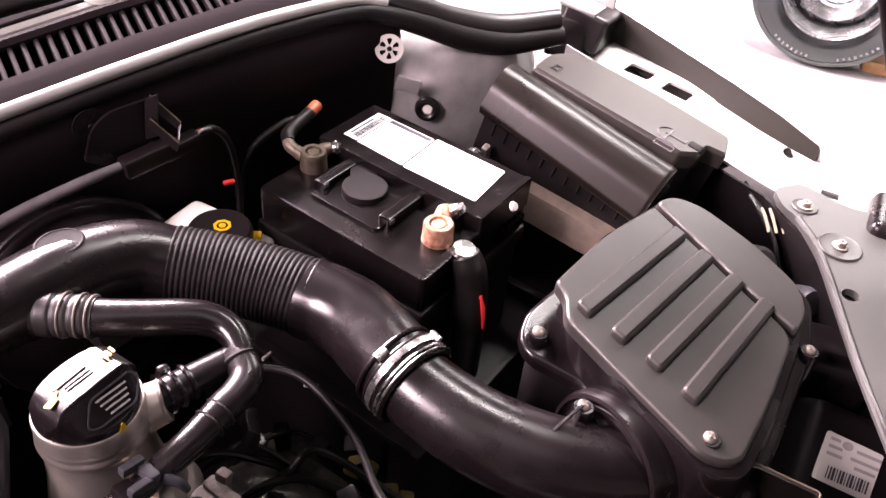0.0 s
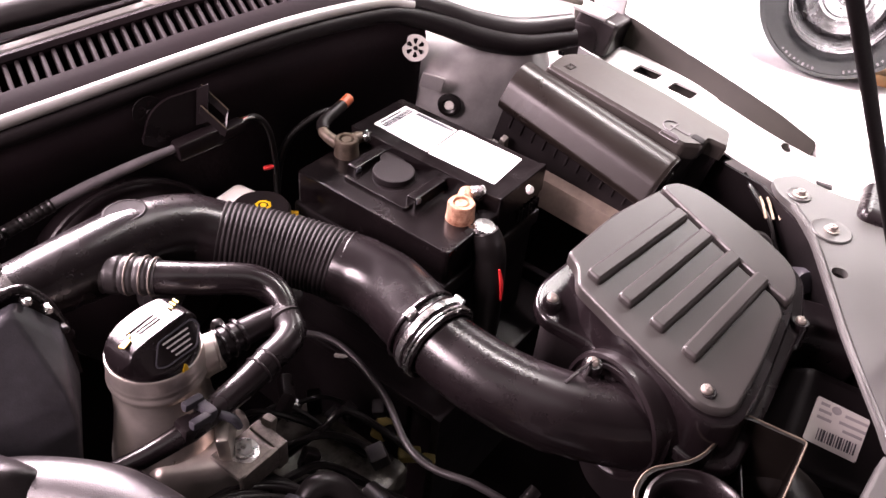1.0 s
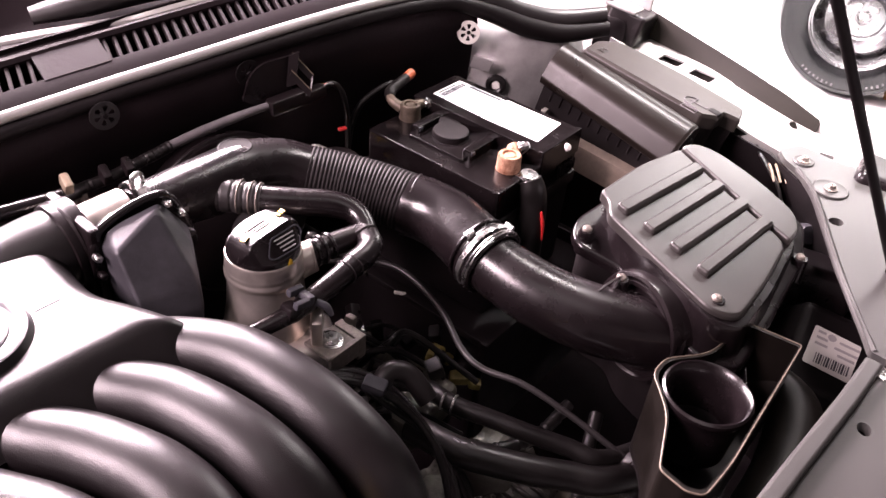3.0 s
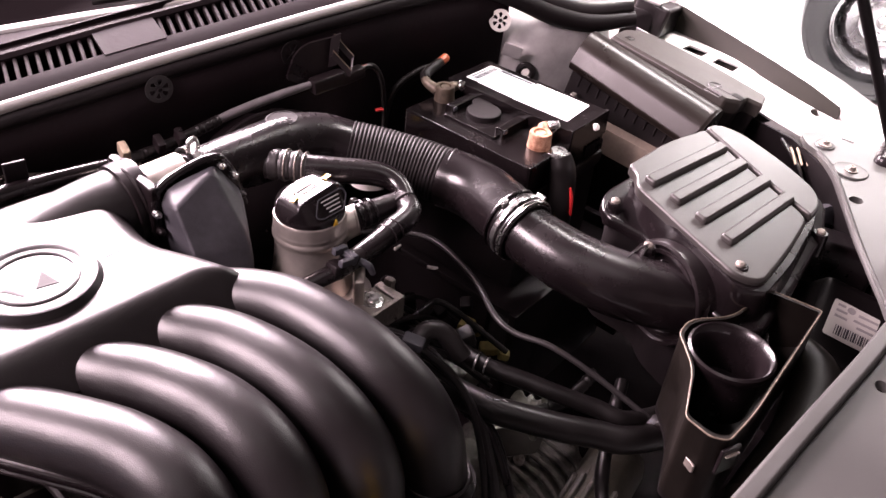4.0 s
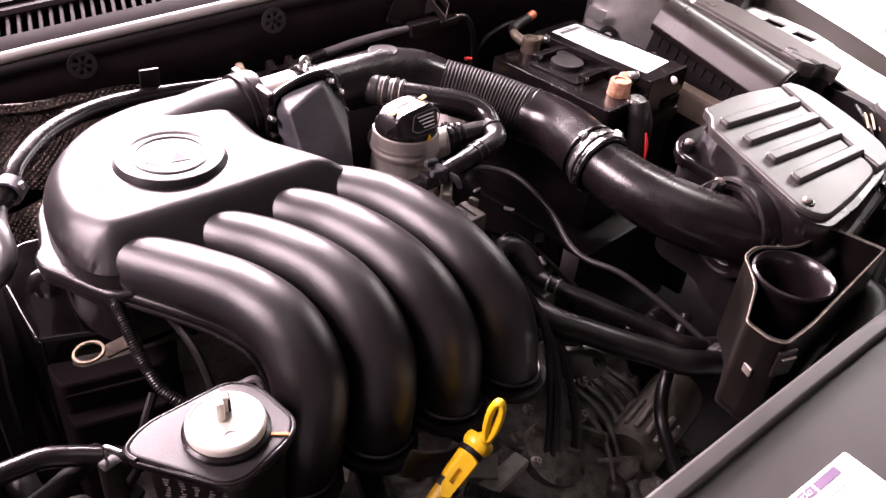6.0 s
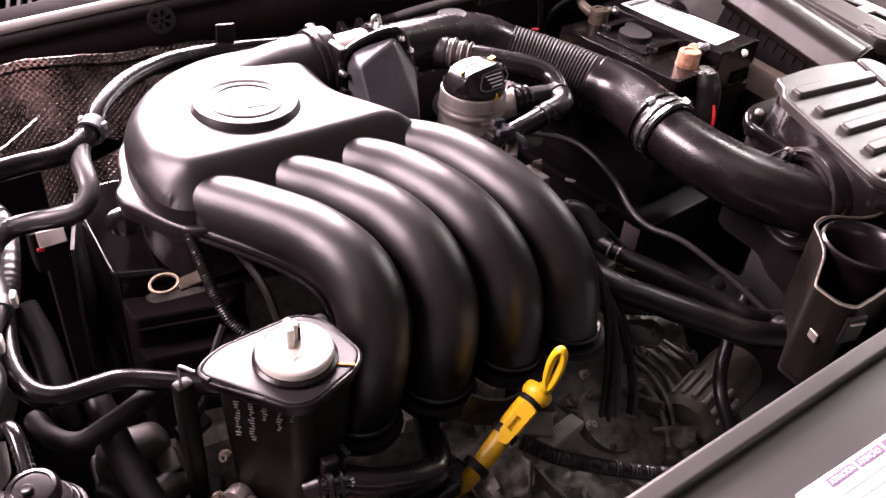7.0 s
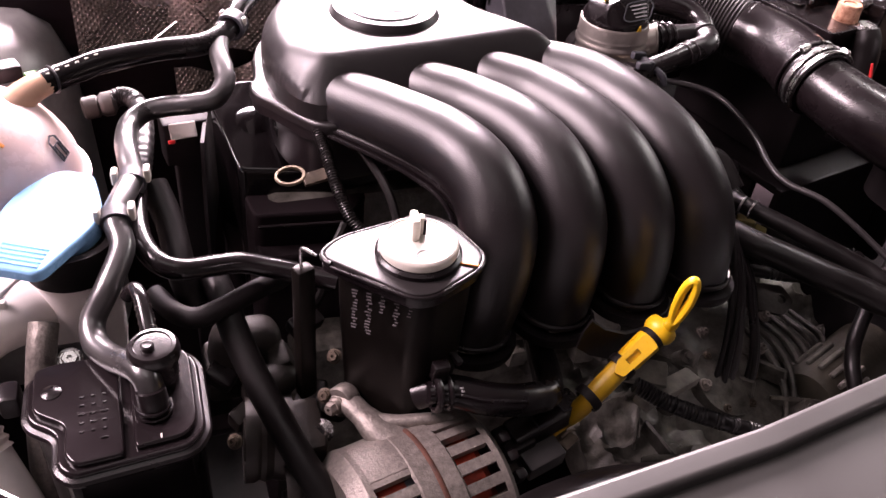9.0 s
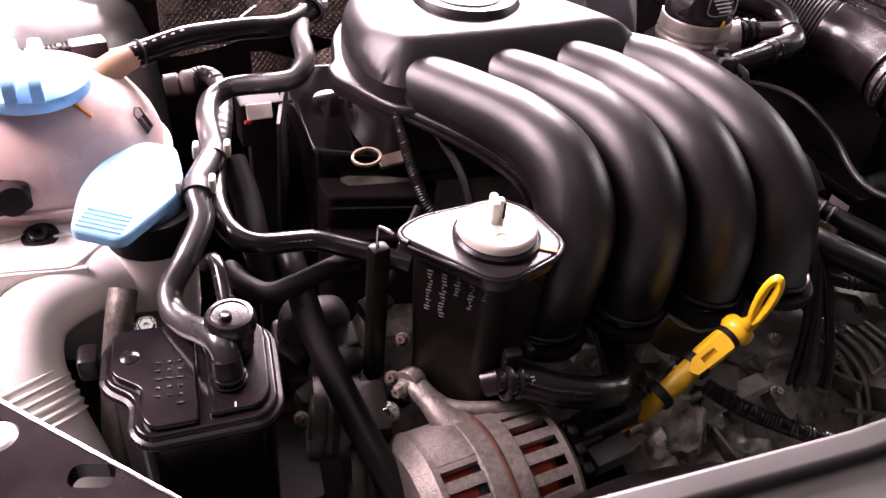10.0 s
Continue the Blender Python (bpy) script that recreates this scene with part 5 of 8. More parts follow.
def manifold():
    ob = thing("intake_manifold", (0.05, -0.05, 0.76), "grained black plastic intake manifold cover with four curved runners", "intake manifold")
    top = [(-0.088, -0.100), (0.025, -0.086), (0.154, -0.064), (0.167, -0.047), (0.141, -0.005), (0.111, 0.033), (0.106, 0.07), (0.108, 0.10), (0.112, 0.160), (0.060, 0.168), (-0.010, 0.158), (-0.060, 0.128), (-0.092, 0.088), (-0.112, 0.04), (-0.117, -0.005), (-0.112, -0.055)]
    o = rounded(top, [0.038, 0.03, 0.012, 0.012, 0.02, 0.03, 0.02, 0.008, 0.006, 0.03, 0.04, 0.04, 0.04, 0.04, 0.04, 0.03], 6)
    part("plenum", domed(o, 0.872, 0.909, 0.944, 0.034), GRAINED, ob, "broad flat-topped plenum with a rounded edge")
    fl = rounded([(-0.082, -0.106), (0.03, -0.094), (0.160, -0.071), (0.172, -0.049), (0.145, -0.003), (0.116, 0.036), (0.112, 0.16), (0.060, 0.174), (-0.014, 0.164), (-0.066, 0.134), (-0.100, 0.094), (-0.120, 0.046), (-0.125, 0.006), (-0.126, -0.006), (-0.133, -0.018), (-0.131, -0.036), (-0.118, -0.052), (-0.103, -0.078)],
                 [0.02, 0.03, 0.012, 0.012, 0.02, 0.03, 0.006, 0.03, 0.04, 0.04, 0.04, 0.04, 0.01, 0.006, 0.008, 0.010, 0.012, 0.02])
    part("lower_shell", plate(fl, 0.884, 0.894, None, (), 0.004, 3), GRAINED, ob, "bright-edged flange with an ear round the plenum")
    part("flange_step", plate([(x * 0.985, y * 0.985) for x, y in fl], 0.874, 0.885, None, (), 0.002, 2), PLASTIC, ob)
    part("under_shell", plate([(x * 0.97, y * 0.97) for x, y in o], 0.83, 0.887), PLASTIC, ob)
    part("neck", tube([(-0.01, 0.098, 0.900), (0.04, 0.113, 0.911), (0.085, 0.121, 0.918), (0.118, 0.126, 0.92)], [0.036, 0.038, 0.038, 0.0375], 40, 6), GRAINED, ob)
    for k, (x, r_) in enumerate(((0.110, 0.0385), (0.1165, 0.040), (0.124, 0.0385))):
        part("neck_ring", ring((x, 0.1245 + 0.18 * (x - 0.112), 0.92), (1, 0.18, 0.05), r_, 0.0026, 44, 8), PLASTIC, ob)
    part("rubber_collar", lathe([(0.0385, -0.016), (0.0412, -0.015), (0.0418, -0.010), (0.0405, -0.006), (0.0418, 0.0), (0.0412, 0.008), (0.0375, 0.009)], frame_on((0.122, 0.1265, 0.9205), (1, 0.18, 0.05)), 48, closed=True), PLASTIC, ob, "black rubber collar on the neck")
    bd = Matrix.Translation((0.002, 0.012, 0))
    part("badge_base", lathe([(0.0540, 0.938), (0.0530, 0.9430), (0.0502, 0.9480), (0.0490, 0.9502), (0.0465, 0.9510), (0.0425, 0.9506), (0.0405, 0.9492), (0.0385, 0.9486), (0, 0.9486)], bd, 72), GRAINED, ob, "round raised badge base")
    part("badge_ring", lathe([(0.0312, 0.9480), (0.0318, 0.9496), (0.0335, 0.9502), (0.0352, 0.9496), (0.0358, 0.9480)], bd, 64), GRAINED, ob)
    part("badge_gap", plate([(-0.009, -0.011), (0.009, -0.012), (0.001, 0.010)], 0.9484, 0.9492, bd @ Matrix.Translation((0.006, -0.004, 0))), MATT, ob)
    part("badge_gap", plate([(-0.028, -0.004), (-0.024, -0.008), (-0.014, -0.020), (-0.012, -0.019), (-0.022, -0.004)], 0.9484, 0.9490, bd), MATT, ob)
    for sx_, sy_, ln, ang in ((0.069, 0.019, 0.022, 12), (-0.064, -0.009, 0.022, 18)):
        part("seam", slab((ln, 0.0009, 0.004), pose(sx_, sy_, 0.9421, 0, 0, ang), 0.0002, 1), MATT, ob, "thin dark moulding line")
    paths = (((-0.066, -0.045, 0.901), (-0.058, -0.075, 0.902), (-0.022, -0.118, 0.9015), (0.009, -0.158, 0.899), (0.028, -0.198, 0.889), (0.034, -0.229, 0.862), (0.028, -0.243, 0.82), (0.015, -0.246, 0.765)),
             ((0.010, -0.038, 0.901), (0.018, -0.068, 0.902), (0.052, -0.108, 0.9015), (0.079, -0.152, 0.899), (0.094, -0.192, 0.887), (0.101, -0.222, 0.860), (0.100, -0.236, 0.82), (0.095, -0.239, 0.765)),
             ((0.078, -0.025, 0.901), (0.086, -0.056, 0.902), (0.119, -0.096, 0.9015), (0.143, -0.146, 0.898), (0.158, -0.188, 0.885), (0.169, -0.216, 0.857), (0.175, -0.228, 0.82), (0.177, -0.231, 0.765)),
             ((0.118, -0.010, 0.893), (0.1515, -0.041, 0.901), (0.185, -0.082, 0.9015), (0.208, -0.138, 0.896), (0.223, -0.180, 0.881), (0.237, -0.208, 0.852), (0.247, -0.220, 0.815), (0.255, -0.223, 0.765)))
    for i, pts in enumerate(paths):
        r_ = part("runner", tube(pts, [0.024 if i == 3 else 0.027, 0.0262 if i == 3 else 0.028, 0.029, 0.030, 0.031, 0.032, 0.032, 0.031], 28, 8), GRAINED, ob, "thick curved runner")
        q = pts[-1]
        if i == 3:
            rim_ = [(0.166, -0.014, 0.893), (0.209, -0.046, 0.886), (0.2240, -0.083, 0.885), (0.2355, -0.122, 0.882), (0.247, -0.165, 0.872), (0.262, -0.198, 0.848), (0.274, -0.212, 0.81)]
            part("seam_flange", sheet([[V(*p) + V(0, 0, -0.006) for p in pts[1:]], rim_], 0.003, (0, 0, -1)), PLASTIC, ob, "black moulded flange along the last runner")
            part("seam_rim", tube(rim_, 0.0024, 10, 6), GLOSSY, ob)
        part("port_ring", ring((q[0], q[1], 0.772), (0.05, 0, 1), 0.0325, 0.0022, 36, 8), PLASTIC, r_)
        part("port_flange", lathe([(0.032, 0.0), (0.040, 0.0), (0.041, -0.004), (0.040, -0.009), (0.02, -0.009)], frame_on((q[0], q[1], 0.764), (0.05, 0, 1)), 36), MATT, r_)
        if i < 3:
            nx = paths[i + 1]
            rr_ = [[V(*a).lerp(V(*b), f) + V(0, 0.012, -0.016) for a, b in zip(pts[1:], nx[1:])] for f in (0.15, 0.5, 0.85)]
            part("web", sheet(rr_, 0.004, (0, 0.7, -0.7)), MATT, ob, "recessed web between runners")
    edge = [(-0.098, -0.072, 0.886), (-0.076, -0.098, 0.884), (-0.040, -0.137, 0.88), (-0.012, -0.166, 0.873), (0.006, -0.196, 0.864), (0.014, -0.218, 0.835), (0.008, -0.232, 0.785)]
    part("edge_flange", tube([(x + 0.004, y + 0.002, z + 0.001) for x, y, z in edge], 0.0062, 10, 6), PLASTIC, ob, "black flange along the first runner")
    for d in (0.0, 0.006):
        part("edge_rib", tube([(x - d, y + d * 0.2, z - d * 0.6 + 0.003) for x, y, z in edge], 0.0022, 8, 6), GLOSSY, ob)
    return ob


manifold()


def throttle():
    ob = thing("throttle_body", (0.15, 0.11, 0.87), "aluminium throttle body with a dusty grey plastic motor cover", "throttle body")
    part("housing", tube([(0.118, 0.122, 0.92), (0.135, 0.125, 0.921), (0.178, 0.131, 0.925)], [0.036, 0.030, 0.029], 32, 4), SATIN, ob, "bright aluminium housing")
    part("flange", slab((0.012, 0.085, 0.085), pose(0.124, 0.12, 0.915, 0, 0, 9), 0.006, 2), PLASTIC, ob)
    part("flange_block", slab((0.03, 0.05, 0.06), pose(0.145, 0.10, 0.905, 0, 0, 9), 0.006, 2), PLASTIC, ob)
    # wedge-shaped motor cover: level top facet, large sloping face
    bm = bmesh.new()
    for q in ((0.143, 0.084, 0.953), (0.133, 0.082, 0.938), (0.186, 0.074, 0.963), (0.194, 0.088, 0.961), (0.137, 0.051, 0.9475), (0.140, 0.024, 0.907), (0.143, 0.012, 0.880), (0.150, 0.004, 0.84),
              (0.199, 0.027, 0.900), (0.198, 0.018, 0.882), (0.190, 0.010, 0.84), (0.212, 0.064, 0.924), (0.218, 0.088, 0.925), (0.222, 0.088, 0.86), (0.134, 0.088, 0.86)):
        bm.verts.new(q)
    got = bmesh.ops.convex_hull(bm, input=list(bm.verts))
    bmesh.ops.delete(bm, geom=[g for g in got["geom_interior"] if isinstance(g, bmesh.types.BMVert)], context="VERTS")
    bmesh.ops.dissolve_limit(bm, angle_limit=0.12, verts=list(bm.verts), edges=list(bm.edges))
    bmesh.ops.bevel(bm, geom=list(bm.edges), offset=0.0035, segments=3, profile=0.5, affect="EDGES", clamp_overlap=True)
    bmesh.ops.recalc_face_normals(bm, faces=bm.faces)
    part("motor_cover", bm, DUSTY, ob, "dusty grey wedge-shaped motor cover")
    edge = [(0.128, 0.084, 0.89), (0.1255, 0.081, 0.915), (0.1268, 0.081, 0.935), (0.134, 0.084, 0.950), (0.150, 0.087, 0.9585), (0.175, 0.089, 0.966), (0.196, 0.090, 0.967), (0.206, 0.091, 0.958), (0.216, 0.092, 0.935), (0.224, 0.092, 0.90)]
    part("cover_rim", tube(edge, 0.0042, 10, 6), GLOSSY, ob, "raised black rim behind the cover")
    part("rim_back", plate([(0.130, 0.86), (0.129, 0.935), (0.137, 0.950), (0.152, 0.9575), (0.196, 0.965), (0.215, 0.94), (0.224, 0.89), (0.224, 0.86)][::-1], -0.098, -0.088, Matrix(((1, 0, 0, 0), (0, 0, -1, 0), (0, 1, 0, 0), (0, 0, 0, 1)))), PLASTIC, ob)
    for q in ((0.1265, 0.073, 0.932), (0.199, 0.083, 0.960), (0.211, 0.083, 0.945), (0.218, 0.083, 0.92), (0.1275, 0.072, 0.912)):
        part("clip", slab((0.007, 0.010, 0.006), pose(*q, 0, 20, 10), 0.0015, 1), STEEL if q[2] > 0.925 else PLASTIC, ob)
    for k in range(3):
        part("label_mark", slab((0.010, 0.0012, 0.004), frame_on((0.158 + 0.013 * k, 0.0508 - 0.002 * k, 0.929 - 0.002 * k), (0.12, -0.77, 0.63), (0.86, -0.3, -0.4)), 0.0003, 1), PADGREY, ob)
    part("clamp_band", lathe([(0.0300, -0.006), (0.0325, -0.006), (0.0325, 0.006), (0.0300, 0.006)], frame_on((0.190, 0.1325, 0.9245), (1, 0.18, 0)), 40, closed=True), STEEL, ob, "bright spring clamp")
    part("clamp_ear", tube([(0.184, 0.128, 0.956), (0.186, 0.130, 0.966), (0.194, 0.134, 0.966), (0.196, 0.134, 0.956)], 0.0028, 8, 4), STEEL, ob)
    return ob


throttle()

# engine block, head and gearbox below
block = thing("engine_block", (0.1, 0.0, 0.45), "dirty cast engine block and cylinder head", "engine")
part("head", slab((0.32, 0.2, 0.12), None, 0.012, 2, at=(0.03, 0.03, 0.735)), GRIME, block)
part("crankcase", slab((0.36, 0.24, 0.3), None, 0.02, 2, at=(0.06, -0.03, 0.52)), GRIME, block)
rnd = random.Random(11)
for k in range(16):
    x, y, z = rnd.uniform(-0.1, 0.26), rnd.uniform(-0.20, -0.13), rnd.uniform(0.62, 0.78)
    part("boss", slab((rnd.uniform(0.02, 0.06), rnd.uniform(0.02, 0.05), rnd.uniform(0.015, 0.05)), pose(x, y, z, rnd.uniform(-10, 10), rnd.uniform(-10, 10), rnd.uniform(-20, 20)), 0.004, 2), GRIME if k % 3 else MATT, block)
cover = thing("timing_cover", (-0.1, -0.02, 0.62), "satin black plastic timing cover on the engine's end", "cover")
o = rounded([(-0.14, 0.066), (-0.166, 0.044), (-0.150, -0.047), (-0.06, -0.062), (-0.01, -0.055), (0.0, 0.06)], [0.012, 0.012, 0.008, 0.01, 0.01, 0.01])
b = plate(o, 0.60, 0.824, None, (), 0.004, 3)
for v in b.verts:
    if v.co.z > 0.8:
        v.co.z += (v.co.y + 0.047) * 0.30 - 0.002
part("shell", b, BLACKGLOSS, cover)
part("boss", lathe([(0, 0.0042), (0.010, 0.0036), (0.018, 0.0022), (0.03, -0.002)], frame_on((-0.126, 0.012, 0.8375), (0, -0.28, 0.96)), 28), BLACKGLOSS, cover, "shallow glossy dome")
part("front_step", plate(rounded([(-0.148, -0.045), (-0.142, -0.082), (-0.05, -0.092), (-0.02, -0.05)], 0.008), 0.62, 0.792, None, (), 0.004, 2), FELT, cover, "lower step with moulded ledges")
part("ledge", plate(rounded([(-0.144, -0.07), (-0.140, -0.100), (-0.055, -0.108), (-0.03, -0.07)], 0.008), 0.64, 0.755, None, (), 0.004, 2), FELT, cover)
part("front_rib", slab((0.08, 0.003, 0.004), pose(-0.10, -0.0885, 0.780, 0, 0, -6), 0.001, 1), PLASTIC, cover)
part("side_rib", plate([(0.044, 0.70), (0.050, 0.822), (-0.050, 0.822), (-0.082, 0.76), (-0.09, 0.70)], 0.170, 0.1735, Matrix(((0.16, 0, -0.987, 0.0), (0.987, 0, 0.16, 0.028), (0, 1, 0, 0), (0, 0, 0, 1)))), MATT, cover, "thin side panel")
eye = thing("lifting_eye", (-0.117, -0.13, 0.84), "brass-coloured engine lifting eye", "lifting eye")
BRASS = material("yellow_zinc", (0.46, 0.37, 0.27), 0.42, 0.5, stain=0.3, patch=60)
part("eye", lathe([(0.0120, -0.0016), (0.0142, -0.0016), (0.0147, 0), (0.0142, 0.0016), (0.0120, 0.0016), (0.0115, 0)], frame_on((-0.115, -0.126, 0.862), (-0.1, -0.25, 0.95)) @ Matrix.Diagonal((0.9, 0.72, 1, 1)), 36, closed=True), BRASS, eye)
part("shank", slab((0.03, 0.012, 0.006), frame_on((-0.088, -0.118, 0.853), (-0.15, -0.45, 0.8), (1, 0.15, 0)), 0.002, 2), OLDLEAD, eye)
loom = thing("wiring_loom", (-0.07, -0.14, 0.8), "ribbed black wiring conduit below the runners", "cable")
part("conduit", tube([(-0.085, -0.095, 0.885), (-0.082, -0.125, 0.872), (-0.078, -0.150, 0.855), (-0.068, -0.172, 0.835), (-0.04, -0.19, 0.815), (0.0, -0.2, 0.80)], 0.0052, 12, 40, wave=lambda s: 0.0005 * math.sin(s * 2600)), RUBBER, loom)
part("branch", tube([(-0.078, -0.17, 0.838), (-0.092, -0.185, 0.82), (-0.105, -0.2, 0.79), (-0.12, -0.2, 0.77)], 0.004, 8, 5), RUBBER, loom)
part("branch", tube([(-0.05, -0.1, 0.87), (-0.035, -0.15, 0.85), (-0.03, -0.19, 0.81)], 0.004, 8, 5), RUBBER, loom)
part("plug", slab((0.03, 0.018, 0.014), pose(-0.12, -0.205, 0.765, 20, 0, 30), 0.003), PLASTIC, loom, "black plug")
inj = thing("injector_plug", (-0.012, -0.19, 0.80), "black injector plug with a red collar", "plug")
part("body", slab((0.016, 0.016, 0.03), pose(-0.012, -0.19, 0.815, 20, 10, 0), 0.003), PLASTIC, inj)
part("collar", lathe([(0, 0.008), (0.004, 0.007), (0.0055, 0)], frame_on((-0.014, -0.193, 0.829), (-0.1, -0.4, 0.9)), 12), REDPLASTIC, inj, "red collar")
part("lead", tube([(-0.012, -0.19, 0.835), (0.002, -0.195, 0.84), (0.008, -0.205, 0.82)], 0.0035, 8, 5), TAPE, inj)

gearbox = thing("gearbox", (0.42, -0.2, 0.42), "dirty ribbed cast aluminium gearbox below the hoses", "gearbox")
part("case", lathe([(0.0, 0.125), (0.05, 0.135), (0.105, 0.118), (0.125, 0.10), (0.14, 0.05), (0.14, -0.1), (0.1, -0.12)], frame_on((0.37, -0.19, 0.48), (0.15, -0.25, 1)), 32), GRIME, gearbox)
rows_ = []
for j in range(70):
    y = -0.40 + 0.30 * j / 69
    row = []
    for i in range(82):
        x = 0.15 + 0.37 * i / 81
        q = V(x, y, 0.3) * 22
        ridge = 1 - abs(noise.noise(V(x * 0.8 + y * 0.6, y * 0.8 - x * 0.6, 0.7) * 26))
        step_ = math.tanh(noise.noise(V(x, y, 2.1) * 20) * 7)
        row.append((x, y, 0.592 + (y + 0.2) * 0.22 + 0.005 * noise.fractal(q * 0.8, 1.1, 2.0, 3) + 0.016 * max(0.0, ridge - 0.78) * 3 + 0.008 * step_ + 0.004 * (1 - abs(noise.noise(V(x, y, 5.3) * 85))) ** 4))
    rows_.append(row)
part("casting", sheet(rows_, 0.006), GRIME, gearbox, "oily casting with ridges and bosses", angle=42)
rnd = random.Random(21)
for k in range(4):
    x = 0.29 + 0.043 * k
    part("rib", slab((0.006, rnd.uniform(0.07, 0.12), 0.022), pose(x, -0.215 + rnd.uniform(-0.02, 0.02), 0.603 - 0.02 * (x - 0.37), -14, 6, 24 + rnd.uniform(-4, 4)), 0.002, 1), GRIME, gearbox)
for k in range(9):
    x, y = rnd.uniform(0.26, 0.48), rnd.uniform(-0.31, -0.13)
    part("lump", slab((rnd.uniform(0.015, 0.05), rnd.uniform(0.015, 0.04), rnd.uniform(0.02, 0.04)), pose(x, y, 0.60 - rnd.uniform(0, 0.02) + (y + 0.2) * 0.2, rnd.uniform(-25, 10), rnd.uniform(-20, 20), rnd.uniform(0, 60)), 0.008, 4), GRIME if k % 4 else OILY, gearbox)
for x, y, z in ((0.325, -0.195, 0.64), (0.385, -0.225, 0.63), (0.418, -0.185, 0.635), (0.30, -0.25, 0.62), (0.35, -0.16, 0.645), (0.41, -0.145, 0.64)):
    part("bolt", bolt((x, y, z), (0.15, -0.45, 0.9), 0.0055, 0.007, 1.3), LEADGREY, gearbox)
cm_ = frame_on((0.335, -0.245, 0.612), (0.1, -0.45, 0.9), (1, 0, 0))
part("bolted_cover", lathe([(0.0, 0.012), (0.018, 0.011), (0.024, 0.006), (0.030, 0.0055), (0.036, 0.004), (0.040, 0.004), (0.041, -0.012)], cm_, 36), GRIME, gearbox, "round bolted cover")
for k in range(6):
    a = 2 * math.pi * k / 6
    part("bolt", bolt(cm_ @ V(0.0345 * math.cos(a), 0.0345 * math.sin(a), 0.004), cm_.to_3x3() @ V(0, 0, 1), 0.0038, 0.004, 1.3), OLDLEAD, gearbox)
for k in range(6):
    x = 0.385 + 0.016 * k
    part("long_rib", tube([(x, -0.300 + 0.006 * k, 0.585), (x + 0.012, -0.262 + 0.006 * k, 0.612), (x + 0.018, -0.215, 0.618), (x + 0.016, -0.165, 0.612)], [0.003, 0.0042, 0.0042, 0.003], 8, 4), GRIME, gearbox)
part("bracket_plate", plate(rounded([(-0.045, -0.016), (0.03, -0.020), (0.048, 0.0), (0.034, 0.018), (-0.038, 0.014)], 0.006), 0, 0.004, frame_on((0.42, -0.165, 0.648), (0.1, -0.5, 0.85), (0.9, -0.3, 0)), [circle(0.03, 0.0, 0.006), circle(-0.03, 0.0, 0.005)], 0.001), OILY, gearbox, "oily steel bracket plate")
sm = frame_on((0.49, -0.255, 0.60), (0.93, 0.33, 0.05), (0, 0, 1))
part("starter", lathe([(0, -0.075), (0.03, -0.072), (0.036, -0.06), (0.036, 0.05), (0.032, 0.062), (0.02, 0.068), (0, 0.068)], sm, 28), material("olive_grime", (0.07, 0.062, 0.045), 0.6, 0.1, grain=0.6, size=160, stain=0.5, patch=24), gearbox, "dusty olive starter motor")
for k in range(6):
    a = -0.9 + 0.38 * k
    part("starter_rib", slab((0.006, 0.006, 0.05), sm @ pose(0, 0, 0, 0, 0, math.degrees(a)) @ Matrix.Translation((0.037, 0, -0.035)), 0.0015, 1), DULLCAST, gearbox)
part("cable", tube([(0.56, -0.16, 0.68), (0.50, -0.165, 0.665), (0.44, -0.15, 0.668), (0.39, -0.135, 0.68), (0.375, -0.11, 0.70)], 0.0075, 12, 16, wave=lambda s: 0.0008 * math.sin(s * 900)), RUBBER, gearbox, "black conduit over the gearbox")
for x, y in ((0.395, -0.137), (0.44, -0.15), (0.50, -0.165)):
    part("clip", slab((0.004, 0.006, 0.004), pose(x, y, 0.6765, 0, 0, 20), 0.001, 1), STEEL, gearbox)
part("bracket", join(slab((0.09, 0.02, 0.012), pose(0.23, -0.27, 0.655, 0, 10, 20), 0.003), slab((0.05, 0.03, 0.01), pose(0.21, -0.25, 0.665, 10, 0, -30), 0.003)), DULLCAST, gearbox)
rnd = random.Random(77)
for k in range(15):
    x, y = rnd.uniform(0.20, 0.46), rnd.uniform(-0.34, -0.20)
    part("web_rib" if k % 2 else "boss", slab((rnd.uniform(0.004, 0.008), rnd.uniform(0.03, 0.07), rnd.uniform(0.012, 0.02)), pose(x, y, 0.617 + (y + 0.2) * 0.2, rnd.uniform(-20, 5), rnd.uniform(-8, 8), rnd.choice((15, 60, 105, 150)) + rnd.uniform(-6, 6)), 0.002, 1) if k % 2
         else lathe([(0, 0.014), (0.004, 0.014), (0.0045, 0.011), (0.009, 0.010), (0.011, 0.0), (0.013, -0.012)], frame_on((x, y, 0.617 + (y + 0.2) * 0.2), (0.1, -0.4, 0.9)), 14), GRIME, gearbox)
part("yellow_plug", join(slab((0.024, 0.020, 0.018), pose(0.489, 0.009, 0.662, 10, 0, 30), 0.004), slab((0.012, 0.014, 0.014), pose(0.500, -0.002, 0.657, 0, 20, 10), 0.003)), OLIVE, gearbox, "faded yellow connector")
part("yellow_plug", join(slab((0.026, 0.016, 0.016), pose(0.500, -0.028, 0.645, 10, 0, -35), 0.004), slab((0.016, 0.014, 0.012), pose(0.515, -0.043, 0.638, 0, 10, -40), 0.003)), OLIVE, gearbox, "faded yellow connector")

